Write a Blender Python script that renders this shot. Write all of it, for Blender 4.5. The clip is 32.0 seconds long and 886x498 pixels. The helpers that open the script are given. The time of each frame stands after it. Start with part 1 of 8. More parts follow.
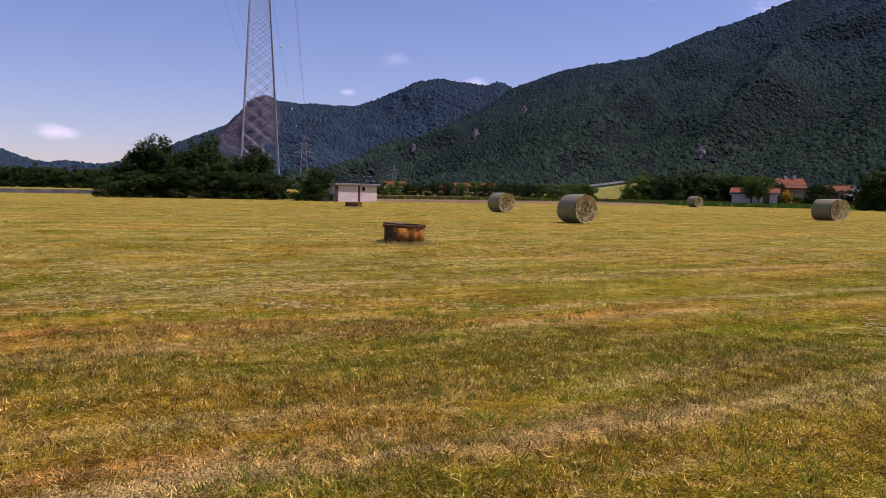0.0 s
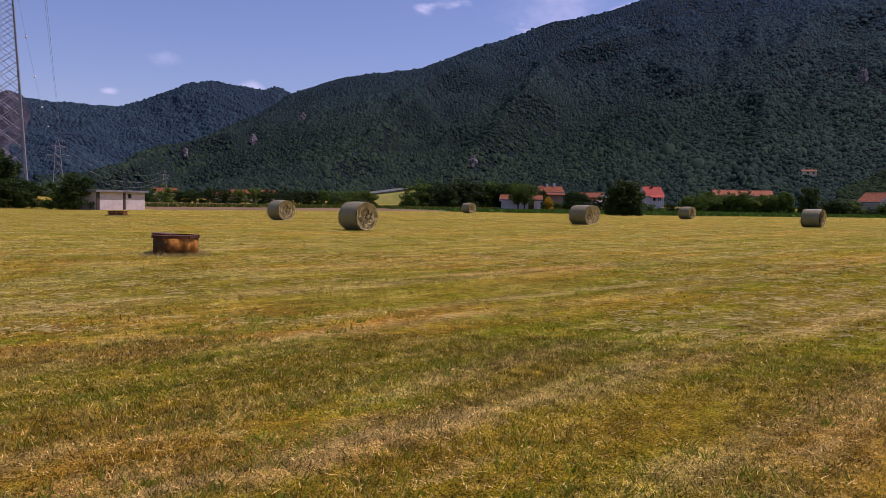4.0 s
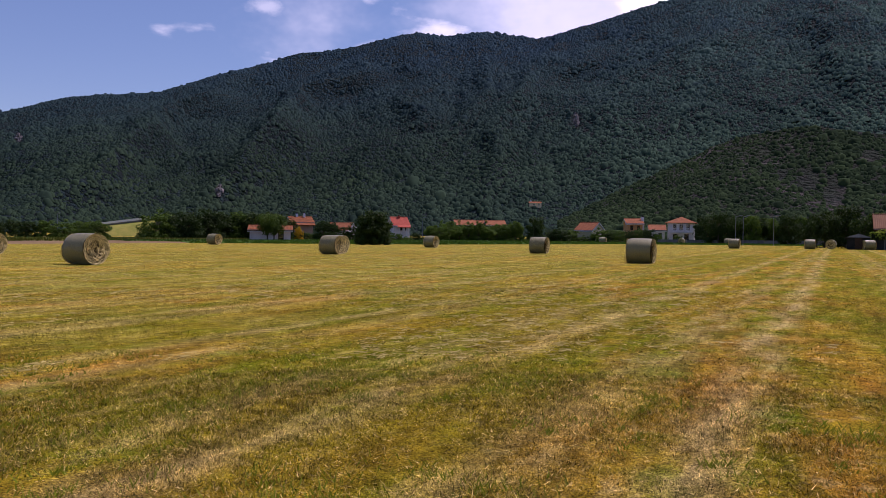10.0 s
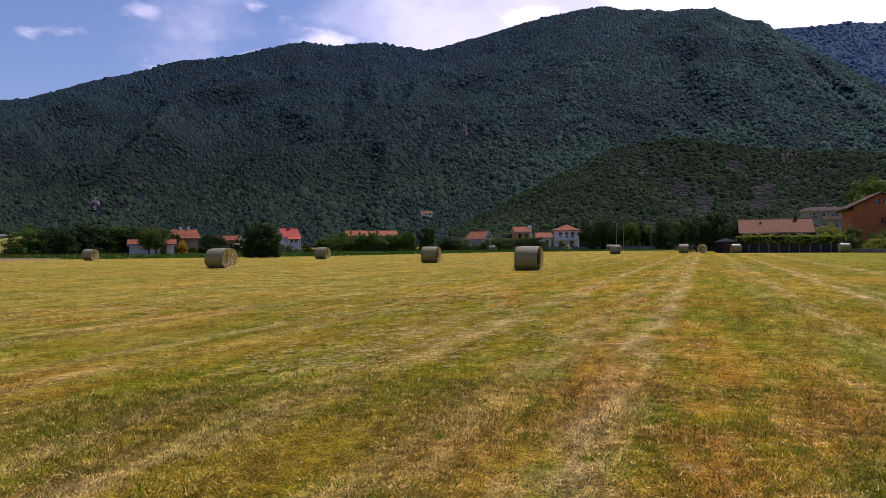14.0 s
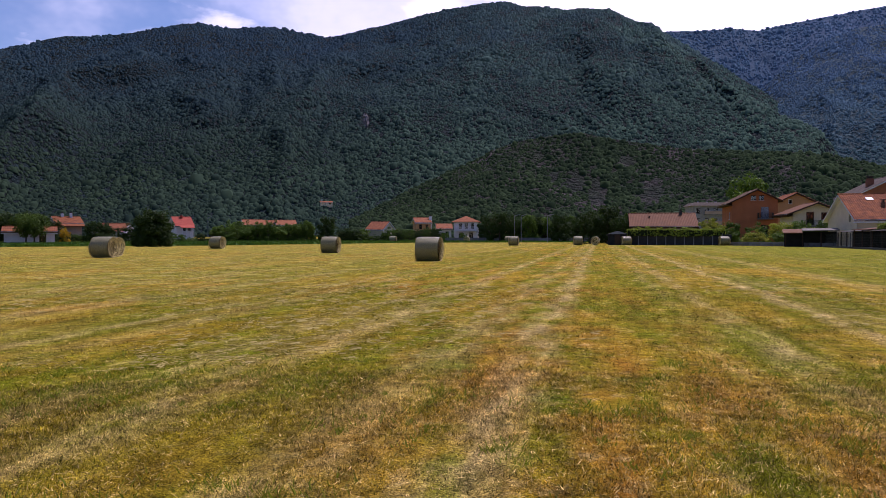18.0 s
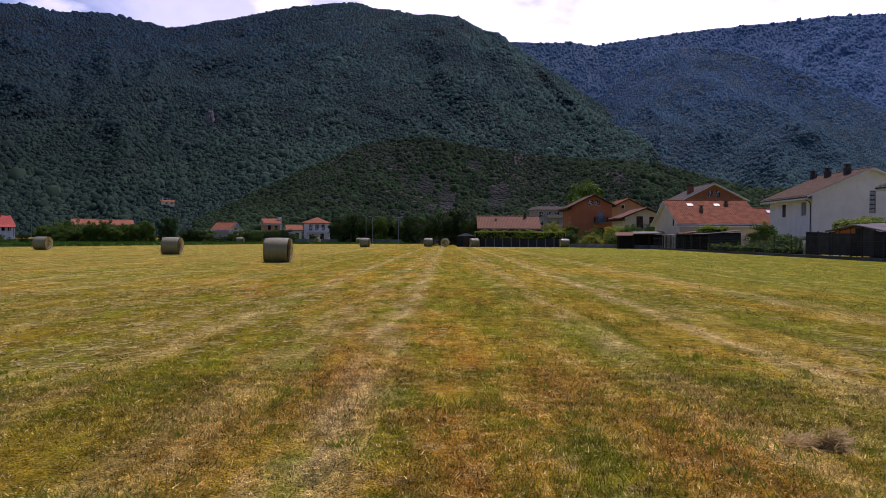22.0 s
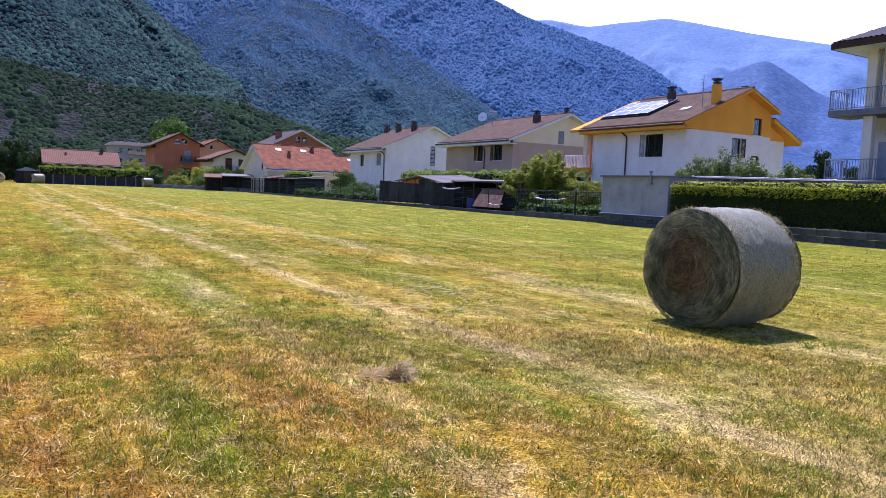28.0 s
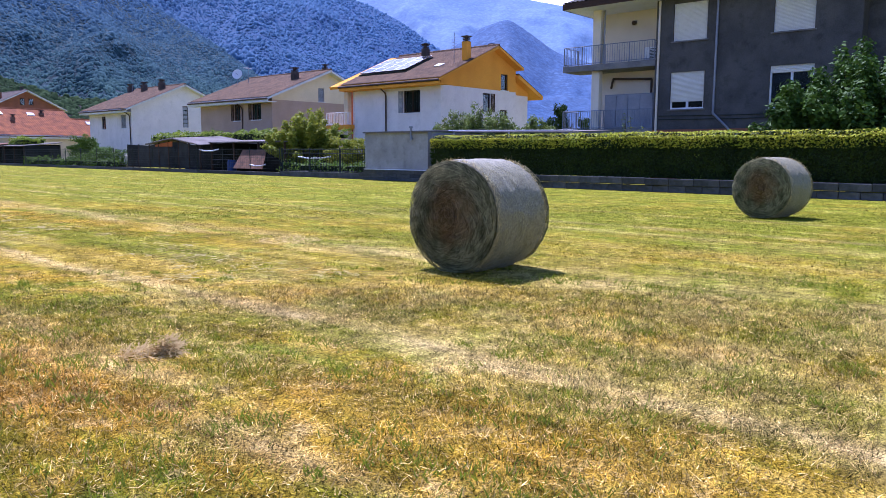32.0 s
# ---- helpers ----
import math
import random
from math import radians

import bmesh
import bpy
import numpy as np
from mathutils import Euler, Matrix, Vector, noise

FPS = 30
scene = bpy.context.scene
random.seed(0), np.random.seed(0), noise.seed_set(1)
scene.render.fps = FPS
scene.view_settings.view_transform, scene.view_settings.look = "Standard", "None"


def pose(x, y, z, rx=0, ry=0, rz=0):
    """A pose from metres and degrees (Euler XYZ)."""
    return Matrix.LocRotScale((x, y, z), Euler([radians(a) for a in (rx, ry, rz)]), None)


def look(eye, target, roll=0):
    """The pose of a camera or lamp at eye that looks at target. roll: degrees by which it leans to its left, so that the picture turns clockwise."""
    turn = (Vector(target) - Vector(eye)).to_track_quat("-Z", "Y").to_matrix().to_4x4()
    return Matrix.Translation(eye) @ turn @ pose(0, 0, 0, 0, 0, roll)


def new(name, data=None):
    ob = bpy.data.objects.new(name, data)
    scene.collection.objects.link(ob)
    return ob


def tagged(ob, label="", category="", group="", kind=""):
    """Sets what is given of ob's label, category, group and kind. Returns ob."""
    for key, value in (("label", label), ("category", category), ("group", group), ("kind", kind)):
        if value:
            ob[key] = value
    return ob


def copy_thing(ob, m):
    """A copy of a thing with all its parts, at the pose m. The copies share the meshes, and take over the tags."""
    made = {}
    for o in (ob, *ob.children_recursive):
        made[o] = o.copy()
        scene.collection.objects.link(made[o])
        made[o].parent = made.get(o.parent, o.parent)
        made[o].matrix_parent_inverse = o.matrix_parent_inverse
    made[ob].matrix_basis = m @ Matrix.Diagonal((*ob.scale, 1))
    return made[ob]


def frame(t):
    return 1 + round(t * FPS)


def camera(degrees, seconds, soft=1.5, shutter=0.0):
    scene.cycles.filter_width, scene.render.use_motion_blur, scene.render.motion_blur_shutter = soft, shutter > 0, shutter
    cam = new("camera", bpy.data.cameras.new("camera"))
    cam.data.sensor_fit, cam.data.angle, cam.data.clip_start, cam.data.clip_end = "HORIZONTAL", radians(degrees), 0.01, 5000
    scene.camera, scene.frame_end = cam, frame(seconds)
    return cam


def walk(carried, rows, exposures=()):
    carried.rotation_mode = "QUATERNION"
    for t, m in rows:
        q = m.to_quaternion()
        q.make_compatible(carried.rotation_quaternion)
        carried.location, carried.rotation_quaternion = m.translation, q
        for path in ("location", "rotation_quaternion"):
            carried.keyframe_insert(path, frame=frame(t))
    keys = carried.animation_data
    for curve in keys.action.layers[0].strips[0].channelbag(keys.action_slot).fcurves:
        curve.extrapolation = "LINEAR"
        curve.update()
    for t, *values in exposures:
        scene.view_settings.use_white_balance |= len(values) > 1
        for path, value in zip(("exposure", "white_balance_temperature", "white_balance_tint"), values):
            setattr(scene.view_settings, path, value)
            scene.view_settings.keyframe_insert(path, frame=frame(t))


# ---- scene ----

cam = camera(61.97, 32.0, 0.75)
# seconds, place, turn in degrees
PATH = [
    (0.0, -0.035, -0.073, 1.310, 85.51, -1.12, 63.99),
    (0.5, -0.038, -0.019, 1.316, 85.67, -1.18, 63.37),
    (1.0, -0.037, 0.014, 1.320, 86.01, -0.69, 63.16),
    (1.5, -0.036, 0.003, 1.329, 85.71, -1.15, 62.16),
    (2.0, -0.054, -0.009, 1.341, 86.33, -1.19, 55.98),
    (2.5, -0.069, -0.014, 1.339, 85.82, -1.44, 52.63),
    (3.0, -0.070, -0.019, 1.343, 85.92, -1.01, 51.34),
    (3.5, -0.074, -0.019, 1.337, 86.21, -0.93, 49.11),
    (4.0, -0.077, -0.013, 1.337, 86.35, -0.99, 47.17),
    (4.5, -0.085, -0.008, 1.337, 86.21, -0.32, 45.18),
    (6.5, -0.104, -0.032, 1.336, 88.30, -0.78, 38.55),
    (7.0, -0.102, -0.008, 1.338, 88.49, -1.00, 37.15),
    (7.5, -0.083, 0.027, 1.341, 88.87, -1.42, 35.86),
    (8.0, -0.068, 0.033, 1.339, 88.82, -1.12, 34.43),
    (8.5, -0.068, 0.036, 1.337, 88.79, -0.55, 32.70),
    (9.0, -0.072, 0.043, 1.333, 88.91, -0.43, 30.88),
    (9.5, -0.073, 0.052, 1.331, 88.95, -0.29, 29.61),
    (10.0, -0.055, 0.073, 1.332, 88.95, -0.56, 28.01),
    (10.5, -0.040, 0.073, 1.331, 89.04, -0.37, 25.78),
    (11.0, -0.026, 0.039, 1.329, 89.29, -0.39, 24.00),
    (11.5, -0.011, 0.017, 1.328, 89.59, -0.47, 22.90),
    (12.0, 0.001, -0.002, 1.329, 89.85, -0.30, 22.49),
    (12.5, 0.010, -0.012, 1.327, 89.87, 0.05, 22.24),
    (13.0, 0.011, -0.013, 1.330, 89.86, 0.20, 21.76),
    (13.5, 0.007, -0.013, 1.331, 89.83, 0.14, 20.85),
    (14.0, 0.011, -0.015, 1.336, 89.75, 0.47, 19.65),
    (14.5, 0.009, -0.016, 1.338, 89.76, 0.22, 18.38),
    (16.5, -0.008, 0.090, 1.336, 89.05, 0.48, 15.61),
    (17.0, -0.011, 0.087, 1.332, 89.05, 0.53, 14.41),
    (17.5, -0.022, 0.083, 1.329, 89.06, 0.40, 13.30),
    (18.0, -0.029, 0.092, 1.330, 88.99, -0.01, 11.94),
    (18.5, -0.038, 0.091, 1.329, 88.94, -0.15, 10.49),
    (19.0, -0.023, 0.087, 1.331, 88.98, -0.18, 8.80),
    (19.5, -0.012, 0.074, 1.330, 89.16, -0.25, 7.19),
    (20.0, 0.001, 0.050, 1.328, 89.25, -0.44, 5.90),
    (20.5, 0.006, 0.043, 1.327, 89.24, -0.11, 4.75),
    (21.0, 0.021, 0.026, 1.323, 89.40, -0.24, 3.68),
    (21.5, 0.017, 0.018, 1.312, 89.47, -0.38, 2.12),
    (22.0, 0.015, 0.015, 1.304, 89.15, -0.24, 0.45),
    (22.5, 0.013, 0.028, 1.307, 88.62, -0.24, -0.77),
    (23.0, 0.006, 0.026, 1.310, 88.36, -0.45, -1.73),
    (23.5, -0.000, 0.024, 1.309, 87.08, -0.08, -2.09),
    (24.0, 0.014, 0.041, 1.312, 85.49, 0.26, -2.94),
    (24.5, 0.035, 0.030, 1.310, 85.17, 0.36, -4.45),
    (26.5, 0.067, -0.031, 1.346, 85.32, -0.01, -13.62),
    (27.0, 0.072, -0.052, 1.355, 84.84, -1.18, -19.20),
    (27.5, 0.028, -0.024, 1.358, 84.78, -1.35, -27.13),
    (28.0, -0.012, 0.017, 1.361, 85.38, -2.30, -30.65),
    (28.5, 0.016, 0.063, 1.356, 84.79, -1.99, -36.93),
    (29.0, 0.029, 0.060, 1.361, 83.47, -1.33, -43.40),
    (29.5, 0.026, 0.036, 1.354, 83.52, -0.52, -47.38),
    (30.0, 0.008, 0.015, 1.355, 83.18, -0.46, -48.29),
    (30.5, 0.010, 0.014, 1.352, 82.98, -0.52, -47.99),
    (31.0, 0.012, 0.003, 1.356, 82.85, -0.60, -47.97),
    (31.5, 0.008, 0.028, 1.353, 82.62, -0.08, -48.36),
    (32.0, 0.003, 0.039, 1.351, 82.58, -0.22, -48.74),
]
EXPOSURES = [(0.0, -0.28, 6180, 48), (4.0, -0.4, 6180, 48), (14.0, -0.32, 6110, 38), (19.0, -0.26, 5910, 42), (22.0, -0.46, 5900, 42), (23.0, -0.34, 5900, 42), (23.4, 0.06, 5800, 42), (24.0, 0.5, 5600, 42), (24.5, 0.58, 5450, 43), (26.5, 0.57, 5120, 46), (27.5, 0.59, 5120, 45), (28.2, 0.66, 5170, 41), (29.0, 0.66, 5170, 49), (30.0, 0.77, 5110, 45), (32.0, 0.82, 5070, 41)]
walk(cam, [(t, pose(x, y, z, rx, ry, rz)) for t, x, y, z, rx, ry, rz in PATH], EXPOSURES)

# ---- world and sun ----
SUN_EL, SUN_TURN = 63.0, 22.0      # degrees: height, and clockwise from +y


def make_world():
    w = bpy.data.worlds.new("sky")
    scene.world = w
    w.use_nodes = True
    nt = w.node_tree
    nt.nodes.clear()
    out = nt.nodes.new("ShaderNodeOutputWorld")
    bg = nt.nodes.new("ShaderNodeBackground")
    sky = nt.nodes.new("ShaderNodeTexSky")
    sky.sky_type, sky.sun_disc = "NISHITA", False
    sky.sun_elevation, sky.sun_rotation = radians(SUN_EL), radians(SUN_TURN)
    sky.altitude, sky.air_density, sky.dust_density, sky.ozone_density = 300, 1.15, 0.25, 5.0
    co = nt.nodes.new("ShaderNodeTexCoord").outputs["Generated"]

    def op(kind, a, b=None):
        n = nt.nodes.new("ShaderNodeMath")
        n.operation = kind
        for k, v in enumerate((a, b)):
            if isinstance(v, (int, float)):
                n.inputs[k].default_value = v
            elif v is not None:
                nt.links.new(v, n.inputs[k])
        return n.outputs[0]

    def smooth(v, lo, hi, top=1.0):
        n = nt.nodes.new("ShaderNodeMapRange")
        n.interpolation_type = "SMOOTHSTEP"
        n.inputs["From Min"].default_value, n.inputs["From Max"].default_value, n.inputs["To Max"].default_value = lo, hi, top
        nt.links.new(v, n.inputs["Value"])
        return n.outputs["Result"]

    def cloud_noise(scale, detail, rough, squash):
        mp = nt.nodes.new("ShaderNodeMapping")
        mp.inputs["Scale"].default_value = (1, 1, squash)
        nt.links.new(co, mp.inputs["Vector"])
        no = nt.nodes.new("ShaderNodeTexNoise")
        no.inputs["Scale"].default_value, no.inputs["Detail"].default_value, no.inputs["Roughness"].default_value = scale, detail, rough
        nt.links.new(mp.outputs["Vector"], no.inputs["Vector"])
        return no.outputs["Fac"]

    # a bank of fair-weather cloud over the mountains towards the sun
    dot = nt.nodes.new("ShaderNodeVectorMath")
    dot.operation = "DOT_PRODUCT"
    dot.inputs[1].default_value = (0.17, 0.47, -0.22)
    nt.links.new(co, dot.inputs[0])
    bank = smooth(op("ADD", cloud_noise(4.6, 8, 0.5, 2.3), dot.outputs["Value"]), 0.8, 0.94)
    veil = smooth(op("ADD", cloud_noise(2.2, 6, 0.6, 1.6), dot.outputs["Value"]), 0.62, 0.95, 0.6)
    fac = op("MAXIMUM", bank, veil)
    # single small clouds: bearing, height in degrees, half width, thickness
    ragged = op("MULTIPLY", op("SUBTRACT", cloud_noise(26, 6, 0.6, 1.6), 0.5), 0.09)
    for az, el, wide, thick in ((91.6, 3.5, 1.35, 0.36), (71.4, 7.3, 0.65, 0.22), (67.7, 9.9, 1.3, 0.1), (61.8, 8.2, 1.0, 0.22), (41.5, 16.6, 1.4, 0.35)):
        a, e = radians(az), radians(el)
        mp = nt.nodes.new("ShaderNodeMapping")
        mp.vector_type = "TEXTURE"
        mp.inputs["Location"].default_value = (-math.sin(a) * math.cos(e), math.cos(a) * math.cos(e), math.sin(e))
        mp.inputs["Scale"].default_value = (radians(wide), radians(wide), radians(wide * 0.42))
        nt.links.new(co, mp.inputs["Vector"])
        ln = nt.nodes.new("ShaderNodeVectorMath")
        ln.operation = "LENGTH"
        nt.links.new(mp.outputs["Vector"], ln.inputs[0])
        fac = op("MAXIMUM", fac, smooth(op("ADD", ln.outputs["Value"], op("MULTIPLY", ragged, 22)), 1.25, 0.1, thick))
    mix = nt.nodes.new("ShaderNodeMix")
    mix.data_type = "RGBA"
    mix.inputs["B"].default_value = (13.6, 13.5, 14, 1)
    nt.links.new(fac, mix.inputs["Factor"])
    nt.links.new(sky.outputs[0], mix.inputs["A"])
    nt.links.new(mix.outputs["Result"], bg.inputs["Color"])
    bg.inputs["Strength"].default_value = 0.118
    nt.links.new(bg.outputs[0], out.inputs["Surface"])


make_world()
sun_data = bpy.data.lights.new("sun", "SUN")
sun_data.energy, sun_data.angle, sun_data.color = 5.0, radians(0.53), (1.0, 0.95, 0.86)
sun = new("sun", sun_data)
ce, se = math.cos(radians(SUN_EL)), math.sin(radians(SUN_EL))
sun.matrix_world = look((0, 0, 60), (-ce * math.sin(radians(SUN_TURN)), -ce * math.cos(radians(SUN_TURN)), 60 - se))

# ---- building tools ----
class MB:
    """Collects vertices and faces of one mesh."""

    def __init__(self):
        self.v, self.f = [], []

    def add(self, verts, faces):
        n = len(self.v)
        self.v.extend(tuple(p) for p in verts)
        self.f.extend(tuple(i + n for i in q) for q in faces)
        return self

    def hexa(self, low, top):
        return self.add(list(low) + list(top), [(3, 2, 1, 0), (4, 5, 6, 7), (0, 1, 5, 4), (1, 2, 6, 5), (2, 3, 7, 6), (3, 0, 4, 7)])

    def box(self, x0, x1, y0, y1, z0, z1):
        return self.hexa([(x0, y0, z0), (x1, y0, z0), (x1, y1, z0), (x0, y1, z0)], [(x0, y0, z1), (x1, y0, z1), (x1, y1, z1), (x0, y1, z1)])

    def tube(self, p, q, r, r2=None, n=8, caps=True):
        p, q = Vector(p), Vector(q)
        r2 = r if r2 is None else r2
        d = (q - p).normalized()
        a = d.cross(Vector((0, 0, 1)) if abs(d.z) < 0.9 else Vector((1, 0, 0))).normalized()
        b = d.cross(a)
        ring = [a * math.cos(k * math.tau / n) + b * math.sin(k * math.tau / n) for k in range(n)]
        verts = [p + w * r for w in ring] + [q + w * r2 for w in ring]
        faces = [(k, (k + 1) % n, n + (k + 1) % n, n + k) for k in range(n)]
        if caps:
            faces += [tuple(range(n - 1, -1, -1)), tuple(range(n, 2 * n))]
        return self.add(verts, faces)

    def path(self, pts, r, n=6):
        for p, q in zip(pts, pts[1:]):
            self.tube(p, q, r, r, n)
        return self

    def slab(self, quad, t):
        """A sheet through four points, t thick below."""
        a, b, c, d = (Vector(p) for p in quad)
        nrm = (b - a).cross(c - a).normalized() * t
        return self.hexa([a - nrm, b - nrm, c - nrm, d - nrm], [a, b, c, d])


def part(name, mb, material, parent=None, label="", smooth=False, bevel=0.0, loc=None):
    me = bpy.data.meshes.new(name)
    me.from_pydata(mb.v, [], mb.f)
    if len(mb.f) < 900:
        bm = bmesh.new()
        bm.from_mesh(me)
        bmesh.ops.remove_doubles(bm, verts=bm.verts[:], dist=0.0002)
        bmesh.ops.recalc_face_normals(bm, faces=bm.faces[:])
        bm.to_mesh(me)
        bm.free()
    if bevel:
        bm = bmesh.new()
        bm.from_mesh(me)
        bmesh.ops.bevel(bm, geom=bm.edges[:], offset=bevel, segments=1, affect="EDGES", clamp_overlap=True)
        bm.to_mesh(me)
        bm.free()
    if smooth:
        me.shade_smooth()
    me.materials.append(material)
    ob = new(name, me)
    if parent is not None:
        ob.parent = parent
    if loc is not None:
        ob.location = loc
    if label:
        ob["label"] = label
    return ob


def again(ob, loc, rz=0.0, scale=(1, 1, 1)):
    """Another piece on the same mesh."""
    o = ob.copy()
    scene.collection.objects.link(o)
    o.location, o.rotation_euler, o.scale = loc, (0, 0, radians(rz)), scale
    return o


def thing(name, label, category, loc=(0, 0, 0), rz=0.0, group="", kind=""):
    ob = new(name)
    ob.empty_display_size = 0.3
    ob.matrix_basis = pose(*loc, 0, 0, rz)
    return tagged(ob, label, category, group, kind)


def array_mesh(name, verts, faces, material, smooth=False):
    """A mesh from numpy arrays: verts (n, 3), faces (m, 3 or 4)."""
    me = bpy.data.meshes.new(name)
    k = faces.shape[1]
    me.vertices.add(len(verts))
    me.vertices.foreach_set("co", np.ascontiguousarray(verts, dtype=np.float32).ravel())
    me.loops.add(faces.size)
    me.loops.foreach_set("vertex_index", np.ascontiguousarray(faces, dtype=np.int32).ravel())
    me.polygons.add(len(faces))
    me.polygons.foreach_set("loop_start", np.arange(0, faces.size, k, dtype=np.int32))
    me.update(calc_edges=True)
    if smooth:
        me.shade_smooth()
    me.materials.append(material)
    return me


# ---- number fields ----
def hashed(i, j, s):
    h = np.sin(i * 127.1 + j * 311.7 + s * 74.7) * 43758.5453
    return h - np.floor(h)


def value_noise(x, y, s=0):
    i, j = np.floor(x), np.floor(y)
    u, v = x - i, y - j
    u, v = u * u * (3 - 2 * u), v * v * (3 - 2 * v)
    a, b, c, d = hashed(i, j, s), hashed(i + 1, j, s), hashed(i, j + 1, s), hashed(i + 1, j + 1, s)
    return (a * (1 - u) + b * u) * (1 - v) + (c * (1 - u) + d * u) * v


def fbm(x, y, s=0, octaves=4):
    t, amp = 0, 1.0
    for k in range(octaves):
        t, amp, x, y = t + amp * (value_noise(x, y, s + k) - 0.5), amp * 0.5, x * 2.03, y * 2.03
    return t


def crowns(x, y, s=0):
    """Rounded tops, one a cell, as the crowns of a wood."""
    i, j = np.floor(x), np.floor(y)
    best = np.zeros_like(x)
    for di in (-1, 0, 1):
        for dj in (-1, 0, 1):
            a, b = i + di, j + dj
            px, py = a + 0.15 + 0.7 * hashed(a, b, s), b + 0.15 + 0.7 * hashed(a, b, s + 5)
            tall = 0.45 + 0.55 * hashed(a, b, s + 9)
            d2 = ((x - px) ** 2 + (y - py) ** 2) / (0.35 + 0.35 * tall)
            best = np.maximum(best, tall * np.sqrt(np.clip(1 - d2, 0, 1)))
    return best


# ---- materials ----
def nodes_of(name):
    m = bpy.data.materials.new(name)
    m.use_nodes = True
    nt = m.node_tree
    return m, nt, nt.nodes["Principled BSDF"]


def node(nt, kind, **values):
    n = nt.nodes.new(kind)
    for key, value in values.items():
        n.inputs[key.replace("_", " ")].default_value = value
    return n


def noise_node(nt, vec, scale, detail=5, rough=0.55):
    n = node(nt, "ShaderNodeTexNoise", Scale=scale, Detail=detail, Roughness=rough)
    nt.links.new(vec, n.inputs["Vector"])
    return n.outputs["Fac"]


def remap(nt, value, a, b, lo=0.0, hi=1.0):
    n = node(nt, "ShaderNodeMapRange", From_Min=a, From_Max=b, To_Min=lo, To_Max=hi)
    nt.links.new(value, n.inputs["Value"])
    return n.outputs["Result"]


def math_node(nt, op, a, b=None):
    n = nt.nodes.new("ShaderNodeMath")
    n.operation = op
    for k, v in enumerate((a, b)):
        if v is None:
            continue
        if isinstance(v, (int, float)):
            n.inputs[k].default_value = v
        else:
            nt.links.new(v, n.inputs[k])
    return n.outputs[0]


def mix_colour(nt, fac, a, b, blend="MIX"):
    n = nt.nodes.new("ShaderNodeMix")
    n.data_type, n.blend_type = "RGBA", blend
    for key, v in (("Factor", fac), ("A", a), ("B", b)):
        if isinstance(v, (int, float)):
            n.inputs[key].default_value = v
        elif isinstance(v, tuple):
            n.inputs[key].default_value = (*v, 1) if len(v) == 3 else v
        else:
            nt.links.new(v, n.inputs[key])
    return n.outputs["Result"]


def surface(name, a, b, scale=2.0, fine=25.0, rough=0.85, bump=0.3, depth=0.02, metal=0.0, rnd=0.0, island=0.0, spec=0.15, stretch=(1, 1, 1), world=False, contrast=(0.35, 0.65), dirt=None):
    """A worn surface between two colours: broad stains, fine grain, relief, and a tone of its own for each piece."""
    m, nt, bsdf = nodes_of(name)
    if world:
        vec = nt.nodes.new("ShaderNodeNewGeometry").outputs["Position"]
    else:
        vec = nt.nodes.new("ShaderNodeTexCoord").outputs["Object"]
    mp = node(nt, "ShaderNodeMapping", Scale=stretch)
    nt.links.new(vec, mp.inputs["Vector"])
    vec = mp.outputs["Vector"]
    broad = remap(nt, noise_node(nt, vec, scale, 6), *contrast)
    grain = noise_node(nt, vec, fine, 4, 0.6)
    col = mix_colour(nt, broad, a, b)
    if dirt:
        col = mix_colour(nt, remap(nt, noise_node(nt, vec, scale * 2.7, 8, 0.65), 0.52, 0.72, 0.0, 0.8), col, dirt)
    tone = remap(nt, grain, 0.25, 0.75, 0.82, 1.18)
    if rnd:
        tone = math_node(nt, "MULTIPLY", tone, remap(nt, nt.nodes.new("ShaderNodeObjectInfo").outputs["Random"], 0, 1, 1 - rnd, 1 + rnd))
    if island:
        tone = math_node(nt, "MULTIPLY", tone, remap(nt, nt.nodes.new("ShaderNodeNewGeometry").outputs["Random Per Island"], 0, 1, 1 - island, 1 + island))
    hsv = node(nt, "ShaderNodeHueSaturation")
    nt.links.new(col, hsv.inputs["Color"])
    nt.links.new(tone, hsv.inputs["Value"])
    nt.links.new(hsv.outputs["Color"], bsdf.inputs["Base Color"])
    bsdf.inputs["Roughness"].default_value, bsdf.inputs["Metallic"].default_value = rough, metal
    bsdf.inputs["Specular IOR Level"].default_value = spec
    if bump:
        bp = node(nt, "ShaderNodeBump", Strength=bump, Distance=depth)
        nt.links.new(grain, bp.inputs["Height"])
        nt.links.new(bp.outputs["Normal"], bsdf.inputs["Normal"])
    return m


